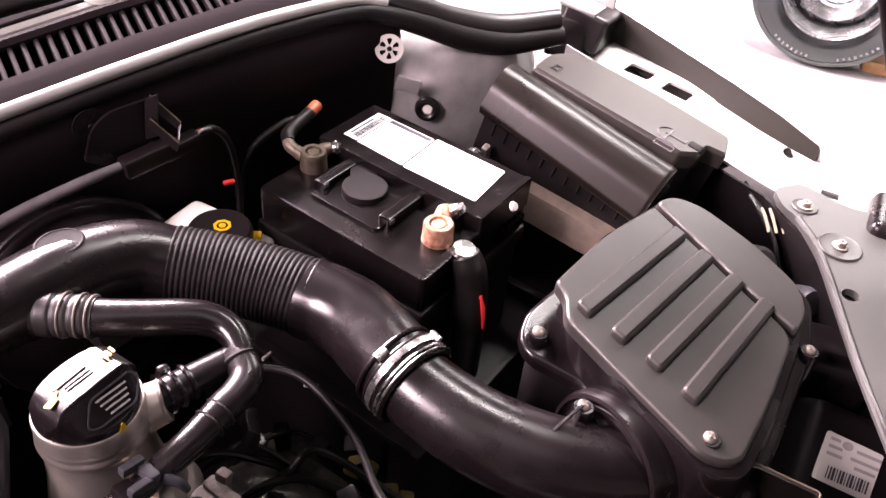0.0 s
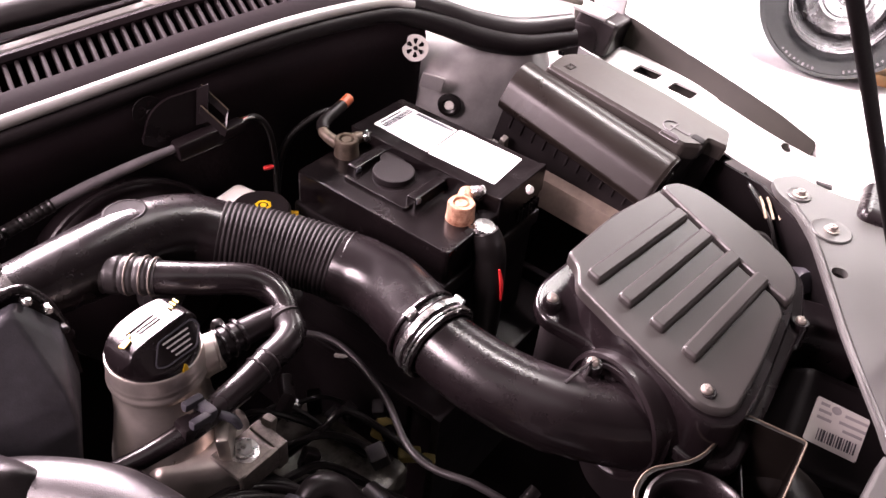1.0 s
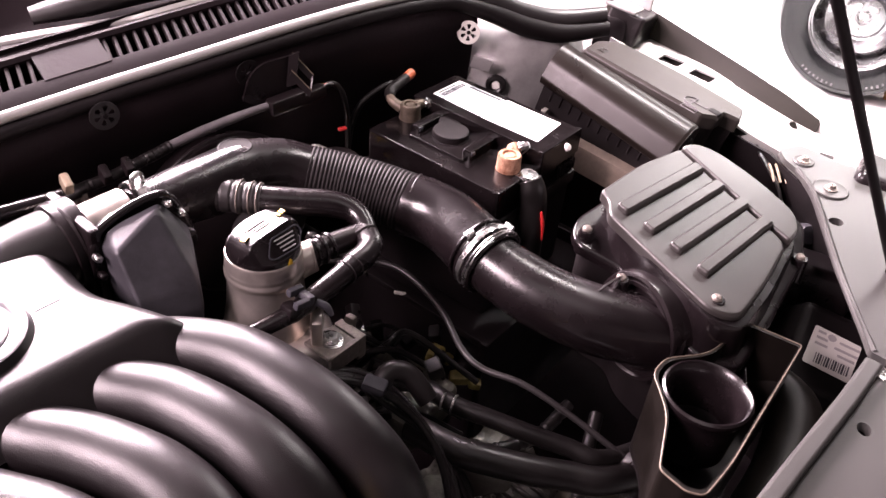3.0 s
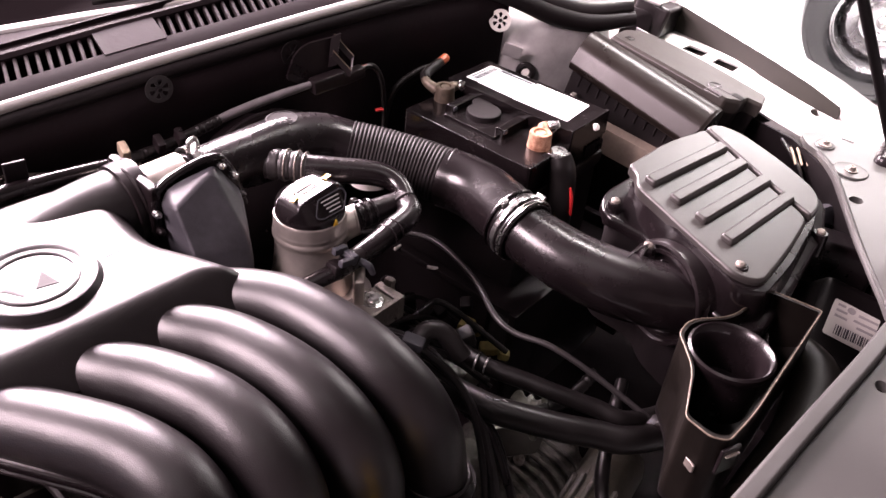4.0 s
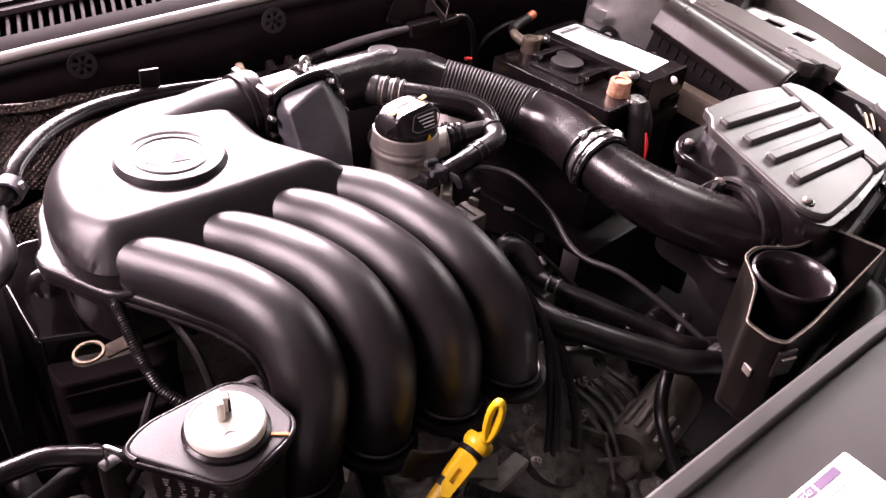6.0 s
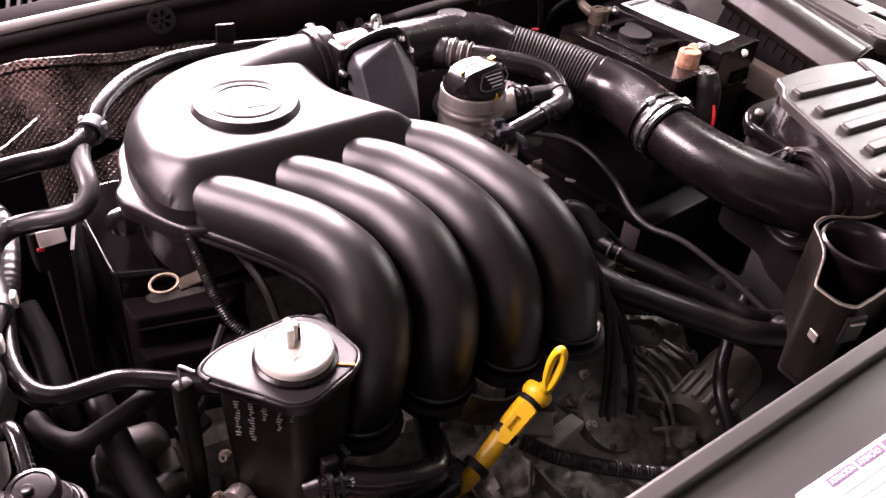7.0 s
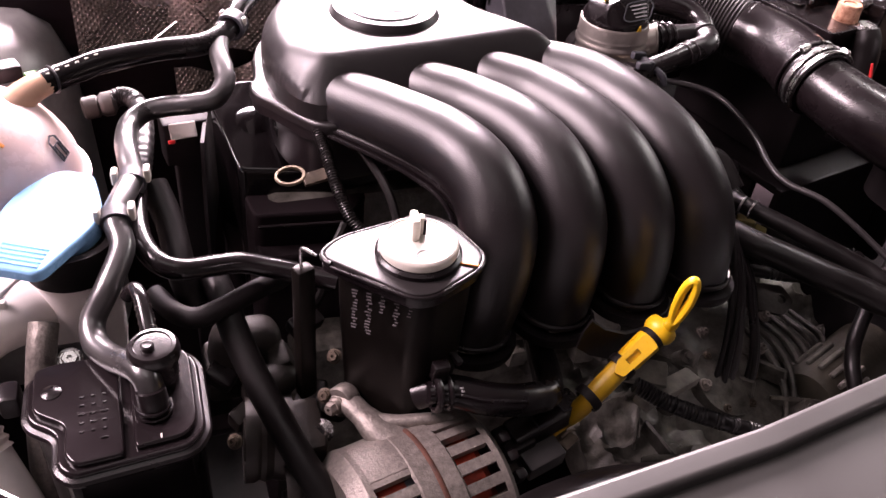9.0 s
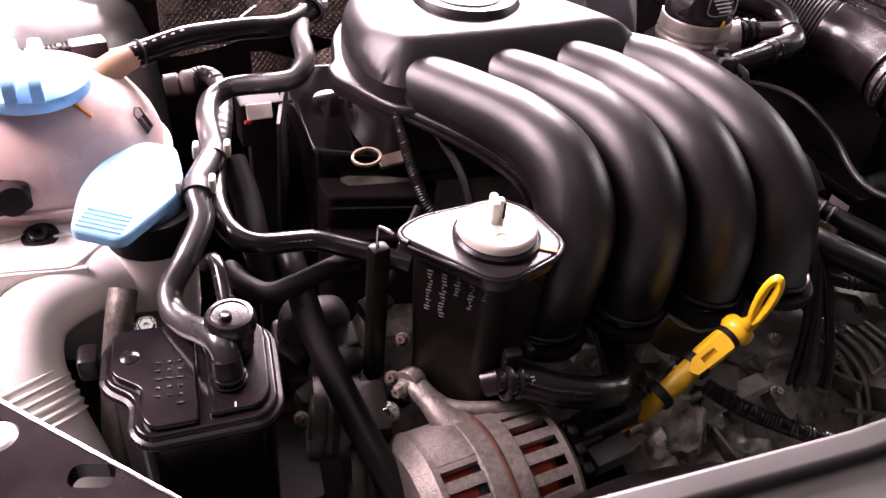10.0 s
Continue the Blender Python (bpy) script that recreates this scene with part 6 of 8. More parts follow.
# hoses and cables in front of the engine
h1 = thing("coolant_hose", (0.45, -0.2, 0.72), "thick black rubber coolant hose", "hose", "front coolant hoses")
part("hose", tube([(0.352, -0.115, 0.735), (0.368, -0.170, 0.742), (0.389, -0.200, 0.742), (0.416, -0.229, 0.738), (0.450, -0.255, 0.730), (0.485, -0.277, 0.720), (0.60, -0.30, 0.69)], 0.0155, 20, 8), RUBBER, h1)
part("chalk_mark", join(*[slab((0.0012, 0.012, 0.001), frame_on((0.3680 + 0.006 * k, -0.1720 - 0.007 * k, 0.7575), (0, -0.25, 1), (0.8, 0.4 + 0.5 * (k % 2), 0)), 0.0003, 1) for k in range(3)]), CHALK, h1)
h2 = thing("coolant_hose", (0.45, -0.18, 0.72), "slim black rubber coolant hose with a bright clip", "hose", "front coolant hoses")
part("hose", tube([(0.395, -0.09, 0.745), (0.400, -0.127, 0.750), (0.419, -0.162, 0.750), (0.442, -0.198, 0.746), (0.470, -0.232, 0.738), (0.499, -0.261, 0.728), (0.60, -0.27, 0.70)], 0.0100, 18, 8), RUBBER, h2)
part("bright_clip", ring((0.400, -0.127, 0.750), (0.019, -0.035, 0.000), 0.0102, 0.0013, 26, 6), STEEL, h2)
part("bright_clip", ring((0.3943, -0.1165, 0.7500), (0.019, -0.035, 0.000), 0.0102, 0.0012, 26, 6), STEEL, h2)
cab = thing("control_cable", (0.45, -0.1, 0.75), "thin black cable running across the gearbox", "cable")
part("cable", tube([(0.34, 0.12, 0.80), (0.40, 0.09, 0.80), (0.446, 0.045, 0.80), (0.452, -0.03, 0.79), (0.437, -0.09, 0.782), (0.442, -0.122, 0.776), (0.463, -0.16, 0.775), (0.488, -0.205, 0.757), (0.518, -0.27, 0.728)], 0.0036, 12, 8), SATINBLACK, cab)
part("end_fitting", slab((0.02, 0.03, 0.02), pose(0.523, -0.28, 0.722, -20, 0, 25), 0.004), PLASTIC, cab)
leads = thing("ignition_leads", (0.33, -0.12, 0.75), "bundle of black ignition leads and looms beside the manifold", "cable bundle")
rnd = random.Random(5)
for k in range(7):
    d, j_ = k * 0.0072, rnd.uniform(-0.006, 0.006)
    part("lead", tube([(0.20 + d, -0.07 + d * 0.6, 0.83 - d * 0.8), (0.26 + d * 1.2, -0.085 + d * 0.8, 0.835 - d), (0.318 + d * 0.7 + j_, -0.11 + d * 0.5, 0.80 - d + j_), (0.345 + d * 0.6 - j_, -0.16 - d * 0.3, 0.76 - d + j_), (0.340 + d * 0.6 + j_, -0.20 - d * 0.4, 0.70 - d * 0.5), (0.315 + d * 0.9 + 2 * j_, -0.245 - d * 0.3, 0.62), (0.29 + d * 1.2 - 2 * j_, -0.26, 0.52)], rnd.uniform(0.0030, 0.0043), 10, 6), (RUBBER, PLASTIC, SATINBLACK)[k % 3], leads)
part("elbow", tube([(0.318, -0.10, 0.80), (0.335, -0.095, 0.81), (0.352, -0.105, 0.805), (0.36, -0.13, 0.785)], 0.011, 14, 6), RUBBER, leads)
part("clip", slab((0.02, 0.024, 0.01), pose(0.31, -0.105, 0.815, 10, 10, 40), 0.003), PADGREY, leads)
bh = thing("bottom_hose", (0.3, -0.33, 0.65), "ribbed black conduit in front of the gearbox", "hose")
part("conduit", tube([(0.17, -0.29, 0.70), (0.20, -0.315, 0.69), (0.26, -0.345, 0.675), (0.33, -0.37, 0.66), (0.42, -0.38, 0.64)], 0.0078, 14, 40, wave=lambda s: 0.0006 * math.sin(s * 1900)), RUBBER, bh)
part("conduit", tube([(0.56, -0.20, 0.70), (0.50, -0.24, 0.68), (0.44, -0.29, 0.67), (0.43, -0.34, 0.63)], 0.008, 12, 6), RUBBER, bh)

duct = thing("air_scoop", (0.54, -0.33, 0.76), "open black plastic air scoop with a round trumpet ring", "air duct")
o = rounded([(0.649, -0.290), (0.666, -0.338), (0.560, -0.365), (0.478, -0.386), (0.435, -0.392), (0.425, -0.38), (0.424, -0.353), (0.478, -0.318), (0.497, -0.292), (0.506, -0.278), (0.532, -0.270), (0.575, -0.292), (0.612, -0.288)],
            [0.003, 0.004, 0.05, 0.02, 0.006, 0.005, 0.006, 0.02, 0.01, 0.012, 0.02, 0.02, 0.02])
ii = [(0.545 + (x - 0.545) * 0.965, -0.332 + (y + 0.332) * 0.94) for x, y in o]
part("wall", plate(o, 0.765, 0.867, None, [ii], 0.0), SCOOP, duct, "thin upright wall")
part("rim", join(tube([(x, y, 0.867) for x, y in o] + [(o[0][0], o[0][1], 0.867)], 0.0009, 6, 1)), OLDLEAD, duct, "pale worn rim")
part("floor_pan", plate(o, 0.76, 0.767), MATT, duct)
part("trumpet", lathe([(0.0305, 0.80), (0.0315, 0.845), (0.0335, 0.858), (0.0365, 0.865), (0.040, 0.8675), (0.0425, 0.866), (0.0432, 0.863), (0.0415, 0.859), (0.037, 0.848), (0.035, 0.80)], Matrix.Translation((0.5325, -0.3225, 0)), 56, closed=True), GLOSSY, duct, "glossy round trumpet ring")
part("trumpet_throat", lathe([(0.0305, 0.815), (0.02, 0.78), (0, 0.775)], Matrix.Translation((0.532, -0.322, 0)), 32), MATT, duct)
part("hook", slab((0.022, 0.004, 0.03), pose(0.438, -0.395, 0.845, 0, 0, -10), 0.001, 1), PLASTIC, duct)
part("hook_edge", slab((0.016, 0.003, 0.002), pose(0.438, -0.398, 0.853, 0, 0, -10), 0.0006, 1), LEADGREY, duct)
part("side_catch", slab((0.012, 0.003, 0.010), pose(0.424, -0.372, 0.822, 0, 0, 75), 0.0008, 1), LEADGREY, duct)
part("inner_rib", slab((0.05, 0.002, 0.06), pose(0.612, -0.322, 0.80, 0, 0, 35), 0.0005, 1), PLASTIC, duct)
part("outer_pipe", tube([(0.68, -0.30, 0.78), (0.66, -0.36, 0.79), (0.58, -0.40, 0.79), (0.48, -0.42, 0.77)], 0.03, 20, 6), SCOOP, duct)

lampbox = thing("headlamp_unit", (0.80, -0.33, 0.66), "black headlamp housing with a white barcode label", "headlamp")
hm = frame_on((0.798, -0.335, 0.777), (-0.40, -0.55, 0.73), (0.62, -0.70, -0.35))
part("housing", slab((0.12, 0.10, 0.1), hm, 0.01, 3, at=(0.01, 0, -0.052)), MATT, lampbox)
part("upper_housing", slab((0.10, 0.07, 0.06), pose(0.865, -0.25, 0.80, -10, 10, -45), 0.012, 3), PLASTIC, lampbox)
part("socket", lathe([(0, 0.03), (0.02, 0.028), (0.024, 0.02), (0.026, -0.02)], frame_on((0.87, -0.15, 0.81), (-0.5, -0.4, 0.7)), 24), PLASTIC, lampbox)
part("socket", lathe([(0, 0.02), (0.012, 0.018), (0.014, -0.02)], frame_on((0.885, -0.20, 0.815), (-0.5, -0.5, 0.6)), 20), PADGREY, lampbox)
hl = part("label", plate(rect(0, 0, 0.060, 0.046, 0, 0.003), 0.0, 0.0008, hm @ Matrix.Translation((-0.004, 0.0, 0.0)) @ pose(0, 0, 0, 0, 0, -2)), PAPERGREY, lampbox, "white label with barcode")
for k in range(14):
    part("barcode_bar", plate(rect(-0.022 + k * 0.0032, -0.012, 0.0009 + 0.0008 * (k % 3), 0.012), 0.0009, 0.0012, hm), INK, hl)
for y, x0, x1 in ((0.017, -0.028, -0.018), (0.010, -0.028, -0.014), (0.003, -0.028, -0.012), (0.014, 0.0, 0.026), (0.006, -0.004, 0.026), (-0.001, 0.002, 0.024)):
    part("text_bar", plate([(x0, y), (x1, y), (x1, y + 0.003), (x0, y + 0.003)], 0.0009, 0.0012, hm), FAINTINK, hl)
part("emblem", plate(circle(-0.01, 0.017, 0.0055, 18, 0.004), 0.0009, 0.0012, hm), FAINTINK, hl)
for k in range(4):
    part("wire", tube([(0.885 - 0.01 * k, -0.09, 0.85), (0.90 - 0.008 * k, -0.13, 0.845), (0.915 - 0.006 * k, -0.17, 0.83), (0.90, -0.21, 0.80)], 0.0032, 8, 5), TAPE, lampbox)
topcap = thing("headlamp_cover", (1.05, -0.215, 0.866), "black plastic cover at the wing corner", "cover")
part("shell", slab((0.09, 0.07, 0.03), pose(1.036, -0.225, 0.878, 5, 5, 20), 0.012, 3), PLASTIC, topcap)

# bulkhead fittings
fit_b = thing("sensor_bracket", (0.42, 0.27, 0.92), "black plastic bracket with two prongs on the bulkhead", "bracket")
part("plate", plate(rounded([(0.0, 0.0), (0.020, -0.012), (0.066, -0.004), (0.074, 0.042), (0.03, 0.04), (0.012, 0.028)], [0.004, 0.004, 0.003, 0.004, 0.012, 0.010]), 0, 0.004, frame_on((0.373, 0.277, 0.934), (0, -1, 0.1), (1, 0, 0))), PLASTIC, fit_b)
part("fork_plate", plate(rounded([(0.0, 0.0), (0.012, 0.004), (0.016, 0.046), (0.004, 0.040)], 0.002), 0, 0.003, frame_on((0.432, 0.272, 0.940), (-0.55, -0.8, 0.1), (0.75, -0.6, 0))), PLASTIC, fit_b)
for q0, q1 in (((0.4435, 0.275, 0.981), (0.4625, 0.258, 0.954)), ((0.4365, 0.266, 0.963), (0.4535, 0.248, 0.939))):
    q0, q1 = V(*q0), V(*q1)
    part("prong", sheet([[q0, q0.lerp(q1, 0.5), q1], [q + V(-0.004, -0.002, -0.007) for q in (q0, q0.lerp(q1, 0.5), q1)]], 0.002, (0.3, 0.6, 0.2)), PLASTIC, fit_b, "flat black prong")
    part("worn_edge", tube([q0 + V(0, 0, 0.0005), q1 + V(0, 0, 0.0005)], 0.0009, 6, 2), OLDLEAD, fit_b, "worn metal edge")
part("cross_strip", sheet([[(0.4625, 0.258, 0.954), (0.4535, 0.248, 0.939)], [(0.4595, 0.258, 0.951), (0.4505, 0.248, 0.936)]], 0.002, (0.3, 0.6, 0.2)), PLASTIC, fit_b)
part("plug", slab((0.05, 0.018, 0.02), pose(0.425, 0.262, 0.925, 0, -4, 4), 0.004), PLASTIC, fit_b)
part("plug", slab((0.04, 0.016, 0.016), pose(0.462, 0.264, 0.925, 0, -8, 4), 0.004), PLASTIC, fit_b)
part("cable", tube([(0.478, 0.266, 0.93), (0.50, 0.27, 0.928), (0.515, 0.27, 0.905), (0.52, 0.268, 0.86), (0.515, 0.26, 0.80)], 0.0038, 12, 6), RUBBER, fit_b)
for k, mt in enumerate((CHALK, REDPLASTIC, YELLOWDIM)):
    part("wire", tube([(0.476, 0.262 + 0.003 * k, 0.931), (0.487, 0.264 + 0.003 * k, 0.934 - 0.001 * k), (0.500, 0.268, 0.929)], 0.0012, 6, 5), mt, fit_b)
tape = thing("taped_loom", (0.3, 0.26, 0.92), "grey cloth-taped wiring loom along the bulkhead", "cable")
part("loom", tube([(0.40, 0.262, 0.926), (0.36, 0.262, 0.922), (0.31, 0.260, 0.916), (0.27, 0.257, 0.910)], [0.0045, 0.0055, 0.006, 0.0055], 14, 6), TAPE, tape)
part("sleeve", tube([(0.272, 0.257, 0.910), (0.24, 0.252, 0.905), (0.20, 0.245, 0.90), (0.16, 0.24, 0.898)], 0.0066, 14, 16, wave=lambda s: 0.0006 * math.sin(s * 1100)), RUBBER, tape)
part("tail", tube([(0.16, 0.24, 0.898), (0.10, 0.232, 0.895), (0.0, 0.222, 0.90), (-0.06, 0.205, 0.905)], 0.009, 14, 6), RUBBER, tape)
for x, z in ((0.215, 0.912), (0.19, 0.910), (0.15, 0.912)):
    part("clip", slab((0.01, 0.02, 0.016), pose(x, 0.236, z, 20, 0, 0), 0.003), PLASTIC if x != 0.15 else BRASS, tape)

brake = thing("brake_fluid_reservoir", (0.44, 0.20, 0.80), "milky brake fluid reservoir with a black cap and yellow symbol", "reservoir")
part("tank", join(slab((0.075, 0.055, 0.05), pose(0.452, 0.245, 0.822, 0, 0, 20), 0.012, 3), slab((0.03, 0.03, 0.04), pose(0.492, 0.186, 0.824, 0, 0, 20), 0.008, 3), lathe([(0.03, 0.80), (0.03, 0.842), (0.026, 0.846), (0, 0.846)], Matrix.Translation((0.455, 0.20, 0)), 28)), MILK, brake)
bc = part("cap", lathe([(0.031, 0.836), (0.0325, 0.84), (0.0325, 0.858), (0.030, 0.862), (0, 0.862)], Matrix.Translation((0.462, 0.203, 0)), 36), PLASTIC, brake, "black screw cap")
part("yellow_symbol", lathe([(0.006, 0), (0.009, 0), (0.009, 0.0006), (0.006, 0.0006)], Matrix.Translation((0.466, 0.204, 0.8622)), 8, closed=True), YELLOW, bc)
part("yellow_symbol", lathe([(0, 0.0006), (0.0035, 0.0006), (0.0035, 0)], Matrix.Translation((0.466, 0.204, 0.8622)), 16), YELLOW, bc)
part("yellow_label", slab((0.022, 0.012, 0.002), pose(0.438, 0.216, 0.852, 10, 0, -20), 0.0005, 1), YELLOW, brake)
part("yellow_label", slab((0.020, 0.014, 0.002), frame_on((0.4860, 0.1850, 0.850), (-0.5, -0.6, 0.6), (0.7, -0.6, 0)), 0.0005, 1), YELLOW, brake)
part("red_plug", slab((0.012, 0.006, 0.004), pose(0.504, 0.256, 0.868, 0, 0, -10), 0.001, 1), REDPLASTIC, brake)
servo = thing("brake_servo", (0.33, 0.24, 0.70), "black round brake servo behind the hose", "brake servo")
part("drum", lathe([(0, 0.04), (0.06, 0.038), (0.1, 0.02), (0.105, 0.0), (0.105, -0.05)], frame_on((0.34, 0.255, 0.79), (0.05, -1, 0.1)), 40), PLASTIC, servo)
part("crimp_ring", ring((0.34, 0.262, 0.789), (0.05, -1, 0.1), 0.1055, 0.004, 48, 8), PLASTIC, servo)
part("neck", lathe([(0.024, 0.03), (0.024, 0.055), (0.018, 0.06), (0, 0.06)], frame_on((0.34, 0.255, 0.79), (0.05, -1, 0.1)), 28), SATINBLACK, servo)

shield = thing("heat_shield", (-0.08, 0.24, 0.72), "dimpled aluminium foil heat shield on the bulkhead", "heat shield")
rr = []
for j in range(13):
    t = j / 12
    z0 = 0.795 + 0.105 * t
    rr.append([(x, 0.262 - 0.025 * (1 - t) + 0.009 * math.sin(x * 28 + t * 2) - (0.012 if t > 0.9 else 0) + 0.002 * math.sin(x * 95), z0 + (min(x, -0.08) + 0.3) * 0.06 - max(0, x + 0.05) * 0.12 + 0.006 * math.sin(x * 30)) for x in [-0.29 + 0.022 * i for i in range(22)]])
part("foil", sheet(rr, 0.002, (0, 1, 0)), FOIL, shield)
part("clip", slab((0.022, 0.004, 0.034), pose(0.036, 0.214, 0.928, 10, 0, 0), 0.001, 1), PLASTIC, shield, "small black clip")


# dark corner between the oil filler and the battery
clut = thing("connector_cluster", (0.44, 0.03, 0.70), "cluster of black and grey plugs and wires beside the gearbox", "connectors")
rnd = random.Random(31)
for k in range(14):
    x, y = rnd.uniform(0.33, 0.49), rnd.uniform(-0.06, 0.10)
    part("plug", slab((rnd.uniform(0.014, 0.032), rnd.uniform(0.012, 0.02), rnd.uniform(0.012, 0.025)), pose(x, y, rnd.uniform(0.66, 0.71), rnd.uniform(-30, 30), rnd.uniform(-30, 30), rnd.uniform(0, 90)), 0.003, 2), (PLASTIC, MATT, RUBBER, PLASTIC, MATT)[k % 5], clut)
for k in range(10):
    x, y, z = rnd.uniform(0.32, 0.42), rnd.uniform(-0.04, 0.12), rnd.uniform(0.69, 0.74)
    part("wire", tube([(x, y, z - 0.04), (x + 0.03, y - 0.02, z), (x + 0.07, y - rnd.uniform(0.0, 0.06), z - 0.01), (x + 0.12, y - rnd.uniform(0.04, 0.12), z - 0.06)], rnd.uniform(0.002, 0.0045), 8, 6), RUBBER, clut)
for x, y, z, a in ((0.479, 0.16, 0.7, 20), (0.494, 0.097, 0.7, -35)):
    part("pale_tab", slab((0.016, 0.004, 0.005), pose(x, y, z, 10, 10, a), 0.001, 1), PAPERGREY, clut, "small pale tab")
part("block", slab((0.10, 0.16, 0.05), pose(0.42, 0.02, 0.63, 0, 0, 15), 0.01, 2), GRIME, clut)

part("lower_foil", sheet([[(x, 0.235 + 0.01 * math.sin(x * 40) - 0.03 * (1 - k), 0.70 + 0.085 * k + 0.01 * math.sin(x * 60)) for x in [-0.19 + 0.02 * i for i in range(8)]] for k in (0, 0.33, 0.66, 1)], 0.002, (0, 1, 0)), FOIL, shield, "creased lower piece of foil")
part("fold", tube([(-0.26, 0.232, 0.80), (-0.22, 0.228, 0.822), (-0.18, 0.23, 0.85)], 0.0012, 6, 5), STEEL, shield, "bright crease line")

# cables between the wing and the lamp unit
side = thing("lamp_cable", (0.943, -0.118, 0.80), "brass-coloured and grey cables beside the headlamp unit", "cable")
for k in range(5):
    d = 0.006 * k
    part("wire", tube([(0.955 + d, -0.094 + d, 0.868), (0.943 + d * 0.9, -0.118 + d * 0.8, 0.862), (0.93 + d * 0.7, -0.145 + d * 0.6, 0.852), (0.92 + d * 0.6, -0.169 + d * 0.2, 0.82)], 0.0022, 8, 5), (RUBBER, TAPE, MATT, MATT, RUBBER)[k], side)
for k in range(3):
    part("strand", tube([(0.950 + 0.007 * k, -0.110 - 0.006 * k, 0.868), (0.942 + 0.006 * k, -0.120 - 0.006 * k, 0.866), (0.933 + 0.006 * k, -0.133 - 0.006 * k, 0.858)], 0.0018, 8, 4), BRASS, side, "short brass-coloured strand")
part("socket", lathe([(0, 0.022), (0.017, 0.020), (0.021, 0.012), (0.021, -0.03)], frame_on((0.943 - 0.028, -0.118 - 0.02, 0.825), (-0.6, -0.5, 0.6)), 24), SATINBLACK, side, "round black bulb socket")
part("socket", lathe([(0, 0.016), (0.012, 0.014), (0.015, 0.006), (0.015, -0.03)], frame_on((0.93 - 0.012, -0.145 - 0.06, 0.822), (-0.6, -0.6, 0.5)), 24), DUSTY, side, "grey connector")
part("plug", slab((0.03, 0.022, 0.02), pose(0.92 - 0.005, -0.169 - 0.09, 0.83, 10, 20, 35), 0.004), PLASTIC, side)
# ---- left side of the picture ----
res = thing("fluid_reservoir", (-0.06, -0.28, 0.72), "black plastic expansion reservoir with a pale round cap", "reservoir")
o = rounded([(-0.1205, -0.2575), (-0.100, -0.2395), (-0.030, -0.2245), (-0.012, -0.240), (0.0, -0.284), (-0.010, -0.298), (-0.050, -0.318), (-0.066, -0.316)], [0.014, 0.02, 0.015, 0.02, 0.012, 0.012, 0.014, 0.014])
cx, cy = -0.055, -0.272
part("lid", plate([(cx + (x - cx) * 0.97, cy + (y - cy) * 0.97) for x, y in o], 0.875, 0.8815, None, (), 0.002, 2), SATINBLACK, res, "flat lid with a rolled rim")
part("rim", tube([(x, y, 0.879) for x, y in o] + [(o[0][0], o[0][1], 0.8765)], 0.0020, 10, 1), PLASTIC, res)
part("lid_edge", plate(o, 0.870, 0.878, None, (), 0.001, 1), GLOSSY, res)
bm = bmesh.new()
vs = [[bm.verts.new((cx + 0.004 + (x - cx) * k, cy + 0.006 + (y - cy) * k, z)) for x, y in o] for k, z in ((0.86, 0.875), (0.84, 0.83), (0.80, 0.78), (0.74, 0.715))]
for a, b in zip(vs, vs[1:]):
    for i in range(len(a)):
        bm.faces.new((a[i], a[(i + 1) % len(a)], b[(i + 1) % len(a)], b[i]))
bm.faces.new(vs[-1])
bmesh.ops.recalc_face_normals(bm, faces=bm.faces)
part("tank", bm, SCOOP, res)
RC = Matrix.Translation((-0.0485, -0.2725, 0))
cap = part("cap", lathe([(0.0275, 0.886), (0.0288, 0.8875), (0.0288, 0.8920), (0.0276, 0.8938), (0.0262, 0.8943), (0.0256, 0.8934), (0, 0.8930)], RC, 56), IVORY, res, "pale round screw cap")
part("cap_base", lathe([(0.0300, 0.878), (0.0318, 0.880), (0.0318, 0.8850), (0.0295, 0.8868), (0.0270, 0.8868)], RC, 56), PLASTIC, cap, "black ring below the cap")
part("grip", join(slab((0.0065, 0.016, 0.019), pose(-0.0505, -0.2655, 0.902, 0, 0, -8), 0.0025, 2), slab((0.0055, 0.007, 0.016), pose(-0.0450, -0.2630, 0.9005, 0, 0, -8), 0.002, 2)), IVORY, cap)
part("grip_slot", slab((0.002, 0.009, 0.013), pose(-0.0424, -0.2630, 0.9000, 0, 0, -8), 0.0005, 1), MATT, cap)
part("cap_rib", slab((0.0015, 0.034, 0.002), pose(-0.064, -0.272, 0.8938, 0, 0, -8), 0.0005, 1), IVORY, cap)
part("cap_mark", ring((-0.050, -0.2885, 0.8932), (0, 0, 1), 0.005, 0.0006, 20, 6), CHALK, cap)
part("orange_mark", slab((0.014, 0.0030, 0.0012), pose(-0.0165, -0.2925, 0.8822, 0, 0, -25), 0.0004, 1), ORANGE, res)
rnd = random.Random(8)
fm = frame_on((-0.088, -0.2835, 0.862), (-0.56, -0.82, 0.08), (0.82, -0.56, 0))
for c in range(5):
    for k in range((13, 14, 6, 9, 5)[c]):
        part("moulded_mark", plate(rect(-0.010 + c * 0.0105 + rnd.uniform(-0.001, 0.001), -0.002 - k * 0.0030, rnd.uniform(0.0014, 0.0045), 0.0011), 0, 0.0007, fm @ Matrix.Translation((0, 0, -0.001 - 0.0002 * k))), TAPE, res)
part("hook", tube([(-0.1285, -0.244, 0.86), (-0.1285, -0.244, 0.876), (-0.126, -0.246, 0.8785), (-0.119, -0.254, 0.8775)], 0.0013, 8, 5), STEEL, res, "small bright hook")
